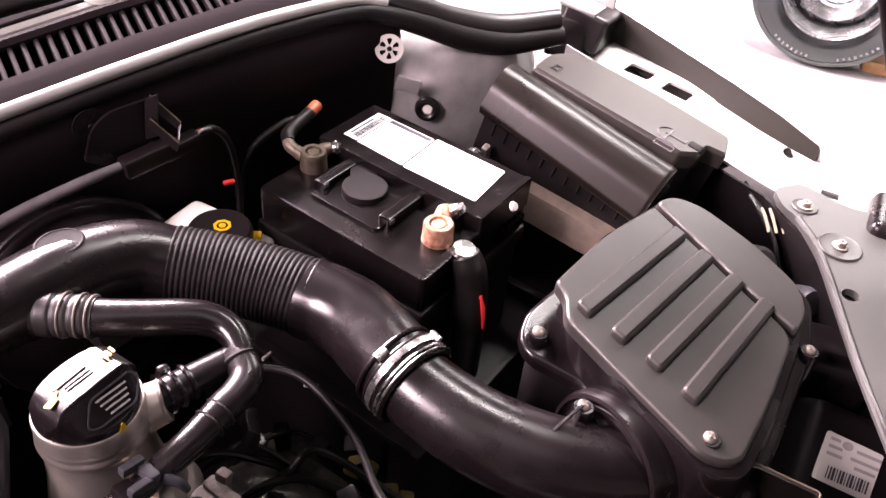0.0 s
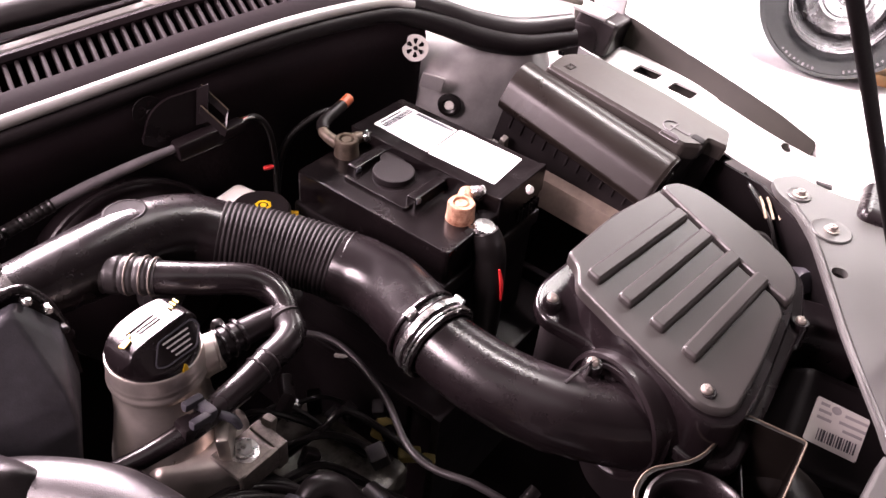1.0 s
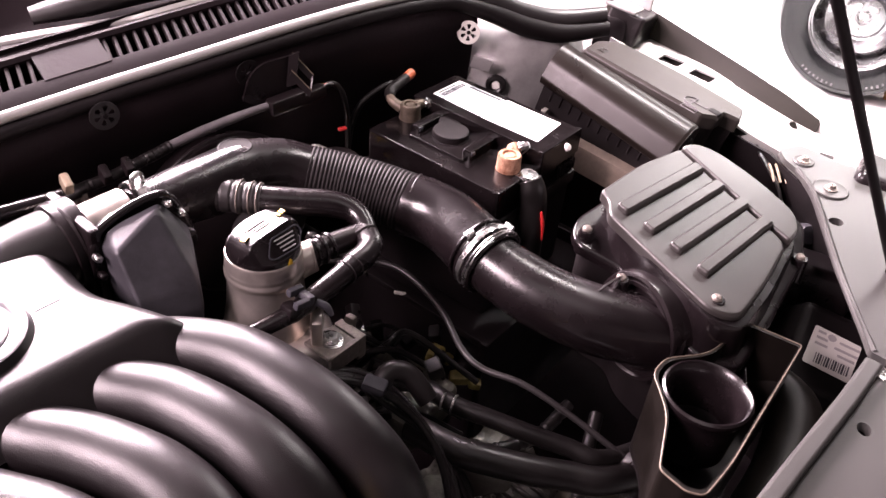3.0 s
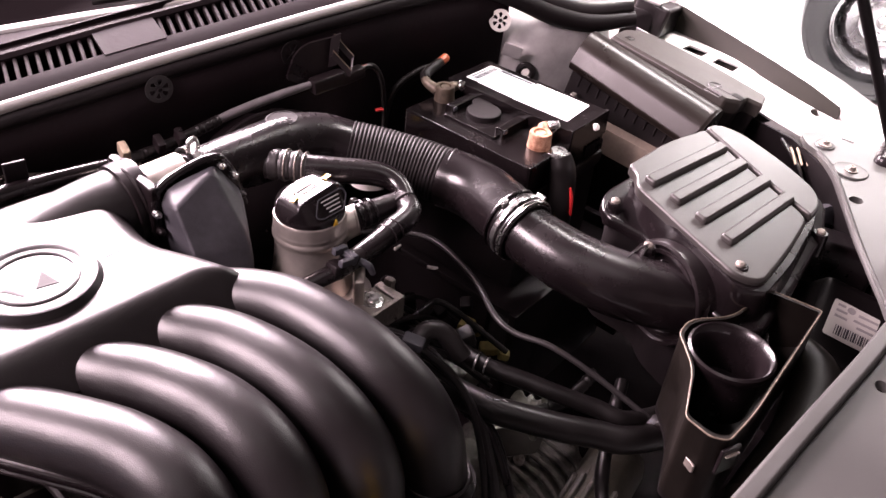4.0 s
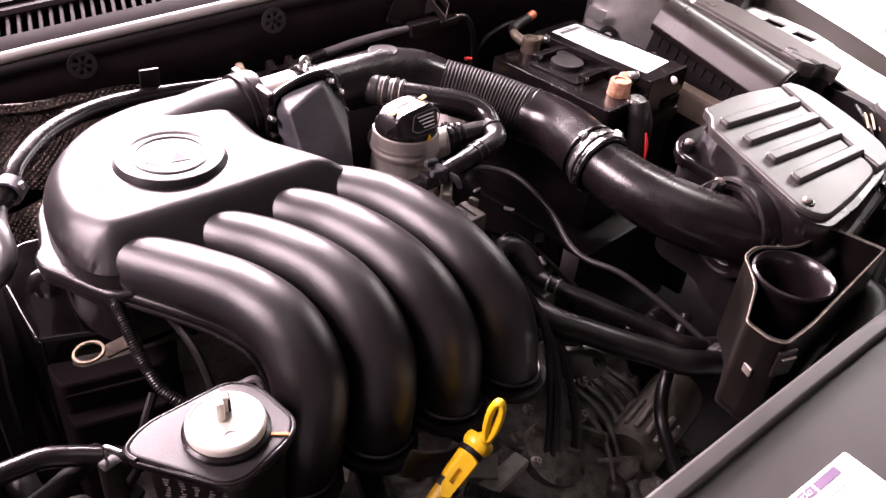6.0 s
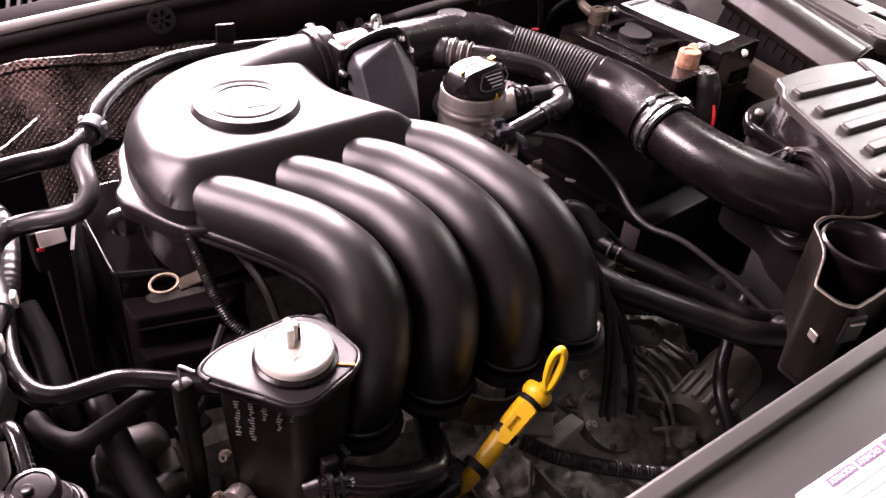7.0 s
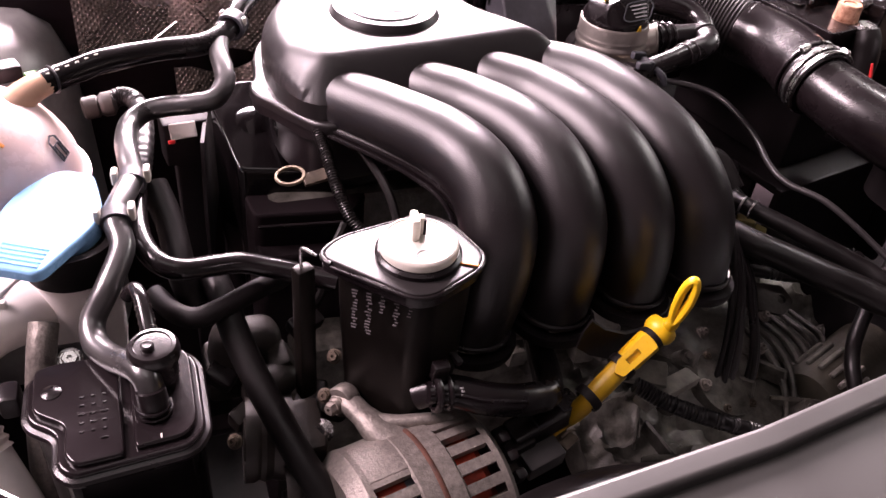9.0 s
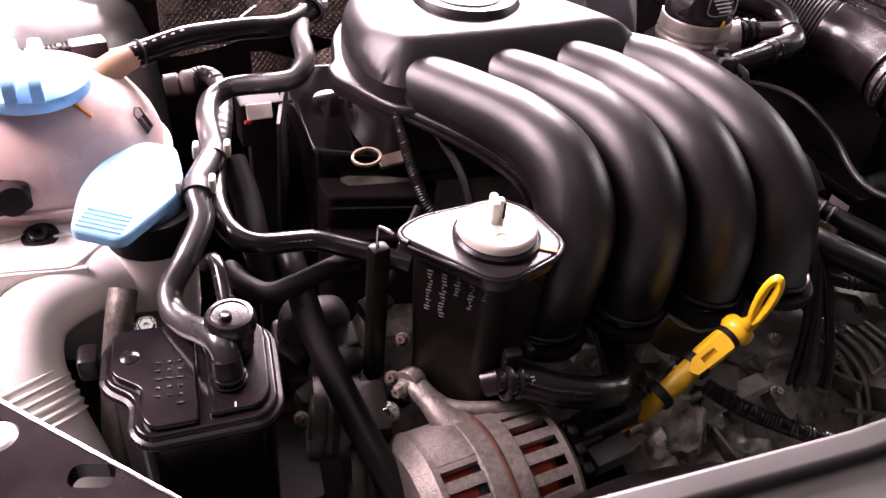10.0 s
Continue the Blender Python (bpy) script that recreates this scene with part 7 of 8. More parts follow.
part("post", slab((0.016, 0.013, 0.14), pose(-0.127, -0.243, 0.79, 0, 0, 20), 0.004, 2), SCOOP, res)
part("outlet", tube([(-0.05, -0.30, 0.76), (-0.035, -0.306, 0.768), (-0.02, -0.312, 0.764)], 0.012, 16, 4), PLASTIC, res)

oh = thing("overflow_hose", (0.03, -0.30, 0.75), "black rubber hose with a clamp below the reservoir", "hose")
part("hose", tube([(-0.046, -0.312, 0.774), (-0.025, -0.313, 0.771), (-0.0030, -0.3210, 0.7660), (0.0200, -0.3240, 0.7600), (0.0430, -0.3220, 0.7540), (0.0630, -0.3100, 0.7480), (0.085, -0.24, 0.735)], [0.0085, 0.0135, 0.0135, 0.0135, 0.0132, 0.0128, 0.0125], 20, 8), GLOSSY, oh)
part("clamp", join(ring((-0.040, -0.3125, 0.7735), (1, 0.02, -0.1), 0.0135, 0.003, 32, 8), ring((-0.031, -0.3128, 0.7725), (1, 0.02, -0.1), 0.0135, 0.002, 32, 8), slab((0.014, 0.010, 0.020), pose(-0.036, -0.308, 0.792, 10, 0, 0), 0.003), slab((0.006, 0.012, 0.006), pose(-0.022, -0.304, 0.798, 10, 0, 20), 0.002)), PLASTIC, oh, "black spring clamp")
for k in range(9):
    a_ = -0.6 + 0.2 * k
    part("print_mark", slab((0.0030, 0.0016, 0.0006), frame_on((-0.0215 + 0.0006 * (k % 2), -0.3132 - 0.0137 * math.cos(a_), 0.7705 + 0.0137 * math.sin(a_)), (0.05, -math.cos(a_), math.sin(a_)), (1, 0, 0)), 0.0002, 1), CHALK, oh)

dip = thing("oil_dipstick", (0.072, -0.341, 0.66), "bright yellow plastic dipstick handle in a yellow tube dimmed as if in shade", "dipstick")
dq, du = V(0.164, -0.304, 0.786), V(0.84, 0.28, 0.45).normalized()
dm = frame_on(dq, du, (0, 0, 1))
# tube colour is dimmer than the handle's: its shade is painted in
part("tube", tube([tuple(dq - du * 0.090 + V(0, 0.045, -0.10)), tuple(dq - du * 0.094 + V(0, 0.022, -0.05)), tuple(dq - du * 0.090 + V(0, 0.007, -0.022)), tuple(dq - du * 0.075 + V(0, 0, -0.004)), tuple(dq - du * 0.045)], [0.0076, 0.0076, 0.0080, 0.0088, 0.0096], 20, 6), YELLOWDIM, dip, "yellow guide tube with shade put into its colour")
for s_ in (0.047, 0.086):
    part("collar", lathe([(0.0100, -0.004), (0.0122, -0.004), (0.0128, 0), (0.0122, 0.004), (0.0100, 0.004)], dm @ Matrix.Translation((0, 0, -s_)), 28, closed=True), MATT, dip, "black rubber band")
part("handle_base", lathe([(0.0095, -0.044), (0.0108, -0.038), (0.0112, -0.016), (0.0105, -0.009), (0.0128, -0.006), (0.0140, -0.003), (0.0140, 0.002), (0.0126, 0.0048), (0.007, 0.006), (0, 0.006)], dm, 36), YELLOW, dip, "yellow base with a round collar")
part("neck_band", lathe([(0.0106, -0.003), (0.0114, -0.0025), (0.0114, 0.0025), (0.0106, 0.003)], dm @ Matrix.Translation((0, 0, -0.0115)), 28, closed=True), MATT, dip)
bk = [dq - du * 0.070 + V(-0.014, 0.024, 0.040), dq - du * 0.052 + V(-0.010, 0.025, 0.012), dq - du * 0.034 + V(-0.002, 0.021, -0.008), dq - du * 0.012 + V(0.008, 0.014, -0.014)]
part("bracket", sheet([[p + V(0.006, 0.0, 0.012) for p in bk], bk, [p + V(-0.004, -0.002, -0.014) for p in bk]], 0.003, (0.2, 0.9, 0.2)), MATT, dip, "black bracket strap behind the handle")
lt = frame_on(dq - du * 0.031 + V(-0.002, -0.006, 0.0075), (-0.30, -0.50, 0.81), du)
latch = plate(rounded([(-0.024, -0.006), (0.014, -0.0075), (0.016, 0.0), (0.014, 0.0075), (-0.018, 0.007), (-0.027, 0.001)], 0.0015), -0.007, 0.0045, lt, [rect(-0.006, 0.0005, 0.014, 0.005, 0, 0.0008)])
part("latch", latch, YELLOW, dip, "slotted yellow latch")
part("latch_slot", slab((0.0145, 0.0055, 0.001), lt, 0.0, 1, at=(-0.006, 0.0005, -0.001)), INK, dip)
lx = V(0.10, -0.06, 0.99).normalized()
lp = []
for k in range(25):
    a = 2 * math.pi * k / 24
    r_ = 0.0046 * (1 - 0.2 * math.cos(a))
    lp.append(V(0.161, -0.3215, 0.834) + lx * (-0.0225 * math.cos(a)) + V(0.72, -0.66, -0.2) * (r_ * math.sin(a)))
part("finger_ring", tube(lp, 0.0035, 12, 3, caps=False, flat=1.3, up=(0.72, 0.66, 0.2)), YELLOW, dip, "yellow finger loop")
part("stalk", tube([tuple(dq + du * 0.003), (0.1655, -0.312, 0.800), (0.1605, -0.3195, 0.8135)], [0.0072, 0.0062, 0.0048], 16, 5), YELLOW, dip)

alt = thing("alternator", (-0.05, -0.345, 0.58), "cast aluminium alternator with slotted housing and copper windings", "alternator")
A0, AX = V(-0.056, -0.347, 0.677), V(1, 0.2, 0.0).normalized()
am = frame_on(A0, AX, (0, 0, 1))


def sector(r0, r1, z0, z1, a0, a1, inner, n=14):
    """A piece of a barrel wall between two angles."""
    bm = bmesh.new()
    st = [a0 + (a1 - a0) * j / n for j in range(n + 1)]
    o_, i_ = [[[bm.verts.new((r * math.cos(a), r * math.sin(a), z)) for a in st] for z, r in ((z0, ra), (z1, rb))] for ra, rb in ((r0, r1), (r0 - inner, r1 - inner))]
    for j in range(n):
        bm.faces.new((o_[0][j], o_[0][j + 1], o_[1][j + 1], o_[1][j]))
        bm.faces.new((i_[0][j + 1], i_[0][j], i_[1][j], i_[1][j + 1]))
        bm.faces.new((o_[0][j], i_[0][j], i_[0][j + 1], o_[0][j + 1]))
        bm.faces.new((o_[1][j], o_[1][j + 1], i_[1][j + 1], i_[1][j]))
    for j in (0, n):
        bm.faces.new((o_[0][j], o_[1][j], i_[1][j], i_[0][j]))
    bmesh.ops.recalc_face_normals(bm, faces=bm.faces)
    bm.transform(am)
    return bm


def slotted(r0, r1, z0, z1, n, frac, inner):
    """One bar of the slotted barrel wall."""
    return sector(r0, r1, z0, z1, 0, 2 * math.pi * (1 - frac) / n, inner, 3)


part("centre_band", lathe([(0.066, -0.018), (0.0685, -0.016), (0.0685, 0.016), (0.066, 0.018)], am, 56), CAST, alt)
part("rust_line", lathe([(0.0686, -0.0022), (0.0694, -0.001), (0.0694, 0.001), (0.0686, 0.0022)], am, 56), RUST, alt, "rusty joint line")
back = ROOT[alt].inverted() @ am
for nm, z0, z1, ra, rb, cut in (("front_bar", 0.016, 0.050, 0.0665, 0.0655, -0.30), ("rear_bar", -0.050, -0.016, 0.0665, 0.067, 0.05)):
    one = None
    for k in range(25):
        if one is None:
            one = part(nm, slotted(ra, rb, z0, z1, 25, 0.48, 0.007), CAST, alt)
        else:
            share(one, nm, back @ pose(0, 0, 0, 0, 0, 360 / 25 * k) @ back.inverted(), alt)
    part("shoulder", sector(ra + 0.0006, rb + 0.0006, z0, z1, -1.9, cut, 0.006), CAST, alt)
part("front_end", lathe([(0.066, 0.049), (0.0665, 0.054), (0.06, 0.06), (0.04, 0.066), (0.0, 0.066)], am, 48), CAST, alt)
part("rear_end", lathe([(0.0675, -0.049), (0.068, -0.054), (0.058, -0.066), (0.03, -0.07), (0, -0.07)], am, 48), CAST, alt)
part("copper_core", lathe([(0, -0.044), (0.054, -0.044), (0.056, -0.03), (0.056, 0.04), (0.05, 0.047), (0, 0.047)], am, 40), COPPER, alt, "red copper winding core")
part("shadow_core", lathe([(0.0575, -0.022), (0.0575, 0.022)], am, 40), INK, alt)
lug = tube([(-0.060, -0.322, 0.716), (-0.078, -0.306, 0.727), (-0.090, -0.288, 0.733), (-0.098, -0.274, 0.735), (-0.106, -0.262, 0.733)], [0.026, 0.0155, 0.0105, 0.0105, 0.008], 20, 6, flat=0.8)
part("mounting_lug", join(lug, tube([(-0.088, -0.292, 0.732), (-0.066, -0.303, 0.735), (-0.040, -0.309, 0.7375), (-0.022, -0.312, 0.735)], [0.007, 0.006, 0.0055, 0.004], 12, 5), lathe([(0.0125, -0.006), (0.0135, -0.004), (0.0135, 0.006), (0.0125, 0.008), (0, 0.008)], frame_on((-0.100, -0.268, 0.733), (-0.75, -0.55, 0.2)), 24)), CAST, alt, "cast mounting ear with a ridge")
part("bolt", bolt((-0.1075, -0.2735, 0.735), (-0.75, -0.55, 0.2), 0.0062, 0.010, 1.25), LEADGREY, alt, "bright hexagon bolt")
part("bolt", bolt((-0.132, -0.274, 0.7205), (-0.75, -0.55, 0.35), 0.0060, 0.008, 1.3), LEADGREY, alt, "bright hexagon bolt")
part("plug", join(slab((0.070, 0.024, 0.022), pose(0.060, -0.318, 0.716, 0, -10, 12), 0.004, 2), slab((0.030, 0.030, 0.016), pose(0.030, -0.326, 0.708, 0, -5, 12), 0.004, 2)), PLASTIC, alt, "black plug with two moulded frames")
for x_ in (0.055, 0.080):
    part("plug_frame", join(*[slab(sz, pose(x_, -0.3225 + 0.006 * (x_ > 0.06), 0.7255 + 0.18 * (x_ - 0.06), 0, -10, 12), 0.0005, 1, at=at_) for sz, at_ in (((0.014, 0.0012, 0.003), (0, 0.007, 0.0016)), ((0.014, 0.0012, 0.003), (0, -0.007, 0.0016)), ((0.0012, 0.014, 0.003), (-0.007, 0, 0.0016)))]), PADGREY, alt)
part("regulator", slab((0.036, 0.020, 0.020), pose(0.050, -0.343, 0.700, 8, -6, 12), 0.002, 2), SATINBLACK, alt, "square black regulator box")
part("terminal", join(slab((0.016, 0.010, 0.003), pose(0.078, -0.336, 0.7045, 0, -12, 25), 0.001), tube([(0.072, -0.334, 0.708), (0.080, -0.331, 0.711), (0.087, -0.330, 0.708)], 0.0013, 8, 4)), OLDLEAD, alt, "dull metal terminal")
part("end_cover", join(*[slab((0.010, 0.010, 0.016), pose(0.014 + 0.004 * k, -0.335 - 0.012 * k, 0.727 - 0.010 * k, 20, 0, 12), 0.003, 2) for k in range(3)]), PLASTIC, alt)

pul = thing("belt_pulley", (-0.16, -0.30, 0.62), "dull grooved metal belt pulley and tensioner", "pulley")
for q, r_ in (((-0.145, -0.325, 0.665), 0.045), ((-0.165, -0.265, 0.70), 0.035)):
    part("wheel", lathe([(0, 0.018), (r_ * 0.5, 0.018), (r_ * 0.55, 0.012), (r_ * 0.85, 0.012), (r_, 0.018), (r_, 0.01), (r_ * 0.94, 0.006), (r_, 0.002), (r_ * 0.94, -0.004), (r_, -0.01), (r_, -0.02), (0, -0.02)], frame_on(q, (-1, 0.1, 0.1)), 36), OILY, pul)
part("arm", slab((0.03, 0.05, 0.06), pose(-0.135, -0.275, 0.70, 10, 0, 0), 0.008, 2), OILY, pul)
part("bolt", bolt((-0.122, -0.285, 0.72), (-0.5, -0.6, 0.6), 0.007, 0.008, 1.4), STEEL, pul)
part("bracket", join(slab((0.06, 0.04, 0.05), pose(-0.17, -0.19, 0.735, 0, 10, 10), 0.016, 4), slab((0.05, 0.03, 0.03), pose(-0.155, -0.23, 0.725, 15, 0, 30), 0.012, 4), slab((0.04, 0.05, 0.03), pose(-0.185, -0.18, 0.70, 15, 0, 0), 0.006, 2)), OILY, pul)

rnd = random.Random(17)
for k in range(7):
    x, y, z = rnd.uniform(-0.20, -0.09), rnd.uniform(-0.30, -0.19), rnd.uniform(0.65, 0.735)
    part("lump", slab((rnd.uniform(0.014, 0.035), rnd.uniform(0.014, 0.03), rnd.uniform(0.012, 0.03)), pose(x, y, z, rnd.uniform(-25, 25), rnd.uniform(-25, 25), rnd.uniform(0, 90)), 0.004, 2), (OILY, MATT, PLASTIC)[k % 3], pul)
for x, y, z in ((-0.115, -0.262, 0.735), (-0.135, -0.285, 0.71), (-0.165, -0.235, 0.74), (-0.19, -0.27, 0.71), (-0.10, -0.23, 0.745)):
    part("bolt", bolt((x, y, z), (-0.4, -0.6, 0.7), 0.0050, 0.007, 1.3), OLDLEAD, pul)

can = thing("vapour_canister", (-0.265, -0.30, 0.66), "black plastic vapour canister with a moulded lid and hose spout", "canister")
o = rounded([(-0.322, -0.262), (-0.306, -0.252), (-0.224, -0.252), (-0.210, -0.268), (-0.210, -0.333), (-0.220, -0.346), (-0.293, -0.352), (-0.302, -0.342), (-0.302, -0.316), (-0.322, -0.300)], [0.01, 0.01, 0.01, 0.012, 0.015, 0.012, 0.01, 0.006, 0.008, 0.01])
part("lid", plate(o, 0.801, 0.811, None, (), 0.003, 3), SMOOTHDARK, can, "moulded lid")
part("rim", tube([(x, y, 0.803) for x, y in o] + [(o[0][0], o[0][1], 0.803)], 0.0038, 8, 1), PLASTIC, can)
part("raised_panel", plate(rounded([(-0.317, -0.259), (-0.302, -0.2555), (-0.2625, -0.2555), (-0.2605, -0.3455), (-0.290, -0.3475), (-0.2965, -0.338), (-0.2965, -0.313), (-0.317, -0.297)], [0.006, 0.006, 0.003, 0.004, 0.006, 0.005, 0.006, 0.007]), 0.809, 0.8155, None, (), 0.0022, 3), SMOOTHDARK, can)
part("raised_panel", plate(rounded([(-0.2565, -0.2565), (-0.222, -0.2575), (-0.2145, -0.268), (-0.2145, -0.327), (-0.2215, -0.3395), (-0.2545, -0.3425)], [0.003, 0.007, 0.006, 0.008, 0.007, 0.004]), 0.809, 0.8155, None, (), 0.0022, 3), SMOOTHDARK, can)
part("tank", plate([(-0.265 + (x + 0.265) * 0.95, -0.303 + (y + 0.303) * 0.95) for x, y in o], 0.62, 0.803), BLACKGLOSS, can)
part("dome", lathe([(0, 0.0014), (0.004, 0.0011), (0.0065, 0)], Matrix.Translation((-0.305, -0.283, 0.816)), 20), GLOSSY, can)
rnd = random.Random(4)
for k in range(16):
    part("moulded_mark", plate(rect(-0.272 - 0.007 * (k % 3), -0.292 - (k // 3) * 0.0075, rnd.uniform(0.002, 0.005), 0.0014), 0.816, 0.8162), PLASTIC, can)
part("spout", tube([(-0.241, -0.316, 0.81), (-0.241, -0.3145, 0.822), (-0.2415, -0.311, 0.832)], [0.0112, 0.0102, 0.0096], 18, 4), PLASTIC, can)
for z_, r_ in ((0.8168, 0.0112), (0.8215, 0.0106)):
    part("spout_ring", ring((-0.241, -0.3155, z_), (0, 0.1, 1), r_, 0.0012, 28, 6), GLOSSY, can)
VM = Matrix.Translation((-0.2365, -0.289, 0.004))
part("valve", lathe([(0.013, 0.808), (0.0145, 0.822), (0.0145, 0.834), (0.0170, 0.836), (0.0174, 0.840), (0.0168, 0.8445), (0.0150, 0.8468), (0.0125, 0.8474), (0.0118, 0.8464), (0.0060, 0.8468), (0, 0.8462)], VM, 40), GLOSSY, can, "round glossy valve with a ringed top")
part("valve_pip", lathe([(0.0045, 0.846), (0.0042, 0.8495), (0.003, 0.8505), (0, 0.8500)], VM @ Matrix.Translation((-0.003, -0.003, 0)), 20), PLASTIC, can)
part("ear", slab((0.014, 0.02, 0.02), pose(-0.334, -0.268, 0.80, 0, 0, 0), 0.004), PLASTIC, can)
part("small_tick", slab((0.001, 0.004, 0.0006), pose(-0.238, -0.338, 0.8164, 0, 0, 0), 0.0002, 1), MILK, can)

# hoses by the coolant tank
p1 = thing("coolant_pipe", (-0.15, 0.05, 0.91), "glossy black coolant hose from the tank round the engine", "hose", "tank hoses")
part("hose", tube([(0.14, 0.225, 0.905), (0.036, 0.208, 0.915), (-0.03, 0.178, 0.925), (-0.085, 0.133, 0.93), (-0.122, 0.085, 0.926), (-0.138, 0.052, 0.918), (-0.165, 0.028, 0.914), (-0.205, 0.016, 0.916), (-0.25, -0.002, 0.918), (-0.278, -0.015, 0.915), (-0.30, -0.03, 0.914)], [0.0088, 0.0088, 0.0090, 0.0092, 0.0095, 0.0098, 0.0100, 0.0102, 0.0104, 0.0105, 0.0105], 18, 8), GLOSSY, p1)
part("clip", lathe([(0.0105, -0.007), (0.0135, -0.007), (0.0135, 0.007), (0.0105, 0.007)], frame_on((-0.135, 0.056, 0.919), (-0.5, -0.85, -0.1)), 28, closed=True), PADGREY, p1)
for q in ((-0.143, 0.062, 0.927), (-0.125, 0.05, 0.924)):
    part("clip_tooth", slab((0.004, 0.006, 0.008), frame_on(q, (0, 0, 1), (0.8, -0.5, 0)), 0.001, 1), IVORY, p1)
for k in range(6):
    q = V(-0.258, -0.0045, 0.918).lerp(V(-0.296, -0.0265, 0.914), k / 5)
    part("print_mark", slab((0.0035, 0.0016, 0.0006), frame_on(q + V(0.002, -0.005, 0.0092), (0.2, -0.45, 0.88), (0.85, 0.5, 0)), 0.0002, 1), IVORY, p1)
part("end_band", ring((-0.292, -0.024, 0.914), (0.85, 0.5, 0), 0.0108, 0.0014, 24, 6), MATT, p1)
p2 = thing("coolant_pipe", (-0.24, -0.2, 0.84), "glossy black coolant hose winding down to the canister", "hose", "tank hoses")
part("hose", tube([(-0.1400, 0.0610, 0.9180), (-0.1500, 0.0360, 0.9130), (-0.1530, 0.0170, 0.9080), (-0.1520, -0.0020, 0.9030), (-0.1530, -0.0180, 0.8970), (-0.1640, -0.0330, 0.8900), (-0.1820, -0.0320, 0.8860), (-0.2050, -0.0260, 0.8820), (-0.2230, -0.0260, 0.8790), (-0.2370, -0.0420, 0.8770), (-0.2420, -0.0700, 0.8760), (-0.2410, -0.0910, 0.8730), (-0.240, -0.112, 0.868), (-0.2475, -0.140, 0.869), (-0.2535, -0.158, 0.868), (-0.2535, -0.172, 0.866),
                   (-0.2510, -0.1910, 0.8580), (-0.2630, -0.2170, 0.8460), (-0.2765, -0.232, 0.829), (-0.276, -0.249, 0.8225), (-0.266, -0.268, 0.825), (-0.253, -0.287, 0.833), (-0.2435, -0.303, 0.836), (-0.2405, -0.3125, 0.822)], 0.0092, 20, 8), HOSE, p2)
for q, ax in (((-0.240, -0.115, 0.866), (-0.1, -1, 0)), ((-0.2535, -0.166, 0.867), (0.0, -1, -0.1))):
    c = part("bracket_clip", lathe([(0.0092, -0.006), (0.0115, -0.006), (0.0115, 0.006), (0.0092, 0.006)], frame_on(q, ax), 28, closed=True), PADGREY, p2, "grey double clip")
    for s in (-1, 1):
        part("clip_tooth", slab((0.005, 0.011, 0.012), frame_on((q[0] + 0.0122 * s, q[1], q[2] + 0.006), (0, 0, 1), (1, -0.1, 0)), 0.001, 1), IVORY, c)
p3 = thing("coolant_pipe", (-0.17, -0.22, 0.82), "thin glossy black hose running to the reservoir", "hose", "tank hoses")
part("hose", tube([(-0.238, -0.105, 0.852), (-0.240, -0.140, 0.850), (-0.239, -0.165, 0.848), (-0.234, -0.184, 0.845), (-0.225, -0.197, 0.842), (-0.210, -0.201, 0.838), (-0.187, -0.194, 0.832), (-0.168, -0.190, 0.828), (-0.148, -0.193, 0.823), (-0.122, -0.204, 0.82), (-0.095, -0.215, 0.815)], 0.0086, 18, 8), GLOSSY, p3)
p4 = thing("coolant_pipe", (-0.22, 0.0, 0.8), "ribbed black hose below the tank outlet", "hose", "tank hoses")
part("hose", tube([(-0.262, 0.055, 0.845), (-0.245, 0.06, 0.85), (-0.232, 0.045, 0.85), (-0.228, 0.01, 0.845), (-0.232, -0.04, 0.84), (-0.24, -0.08, 0.83)], 0.009, 16, 20, wave=lambda s: 0.0004 * math.sin(s * 1900)), RUBBER, p4)
part("end_fitting", lathe([(0.007, -0.02), (0.011, -0.018), (0.011, -0.006), (0.009, -0.004), (0.012, 0.0), (0.012, 0.008), (0.006, 0.012)], frame_on((-0.262, 0.055, 0.845), (1, 0.1, 0.1)), 20), OILY, p4)
p5 = thing("coolant_pipe", (-0.2, -0.2, 0.75), "dull black lower hose running past the pulley", "hose", "tank hoses")
part("hose", tube([(-0.225, -0.1, 0.85), (-0.216, -0.13, 0.83), (-0.212, -0.17, 0.81), (-0.205, -0.19, 0.79)], 0.012, 16, 6), RUBBER, p5)
part("long_hose", tube([(-0.19, -0.17, 0.81), (-0.184, -0.20, 0.80), (-0.175, -0.235, 0.775), (-0.157, -0.285, 0.745), (-0.135, -0.335, 0.715), (-0.108, -0.375, 0.68), (-0.06, -0.42, 0.63)], 0.0116, 18, 8), RUBBER, p5)
part("cross_hose", tube([(-0.235, -0.170, 0.79), (-0.222, -0.205, 0.80), (-0.205, -0.220, 0.804), (-0.18, -0.212, 0.806), (-0.15, -0.19, 0.80), (-0.13, -0.15, 0.77)], 0.0085, 16, 6), MATT, p5)
p6 = thing("ringed_pipe", (-0.24, -0.23, 0.80), "short black hose with bright rings above the canister", "hose")
part("hose", tube([(-0.252, -0.229, 0.843), (-0.2455, -0.231, 0.851), (-0.2415, -0.243, 0.852), (-0.2395, -0.258, 0.847), (-0.238, -0.276, 0.838)], [0.0048, 0.0055, 0.0056, 0.0056, 0.0056], 16, 8), GLOSSY, p6)
for k in range(4):
    part("pale_mark", ring((-0.2405 + 0.0006 * k, -0.250 - 0.005 * k, 0.8497 - 0.0022 * k), (0.1, -0.9, -0.4), 0.0056, 0.0004, 20, 5), LEADGREY, p6)

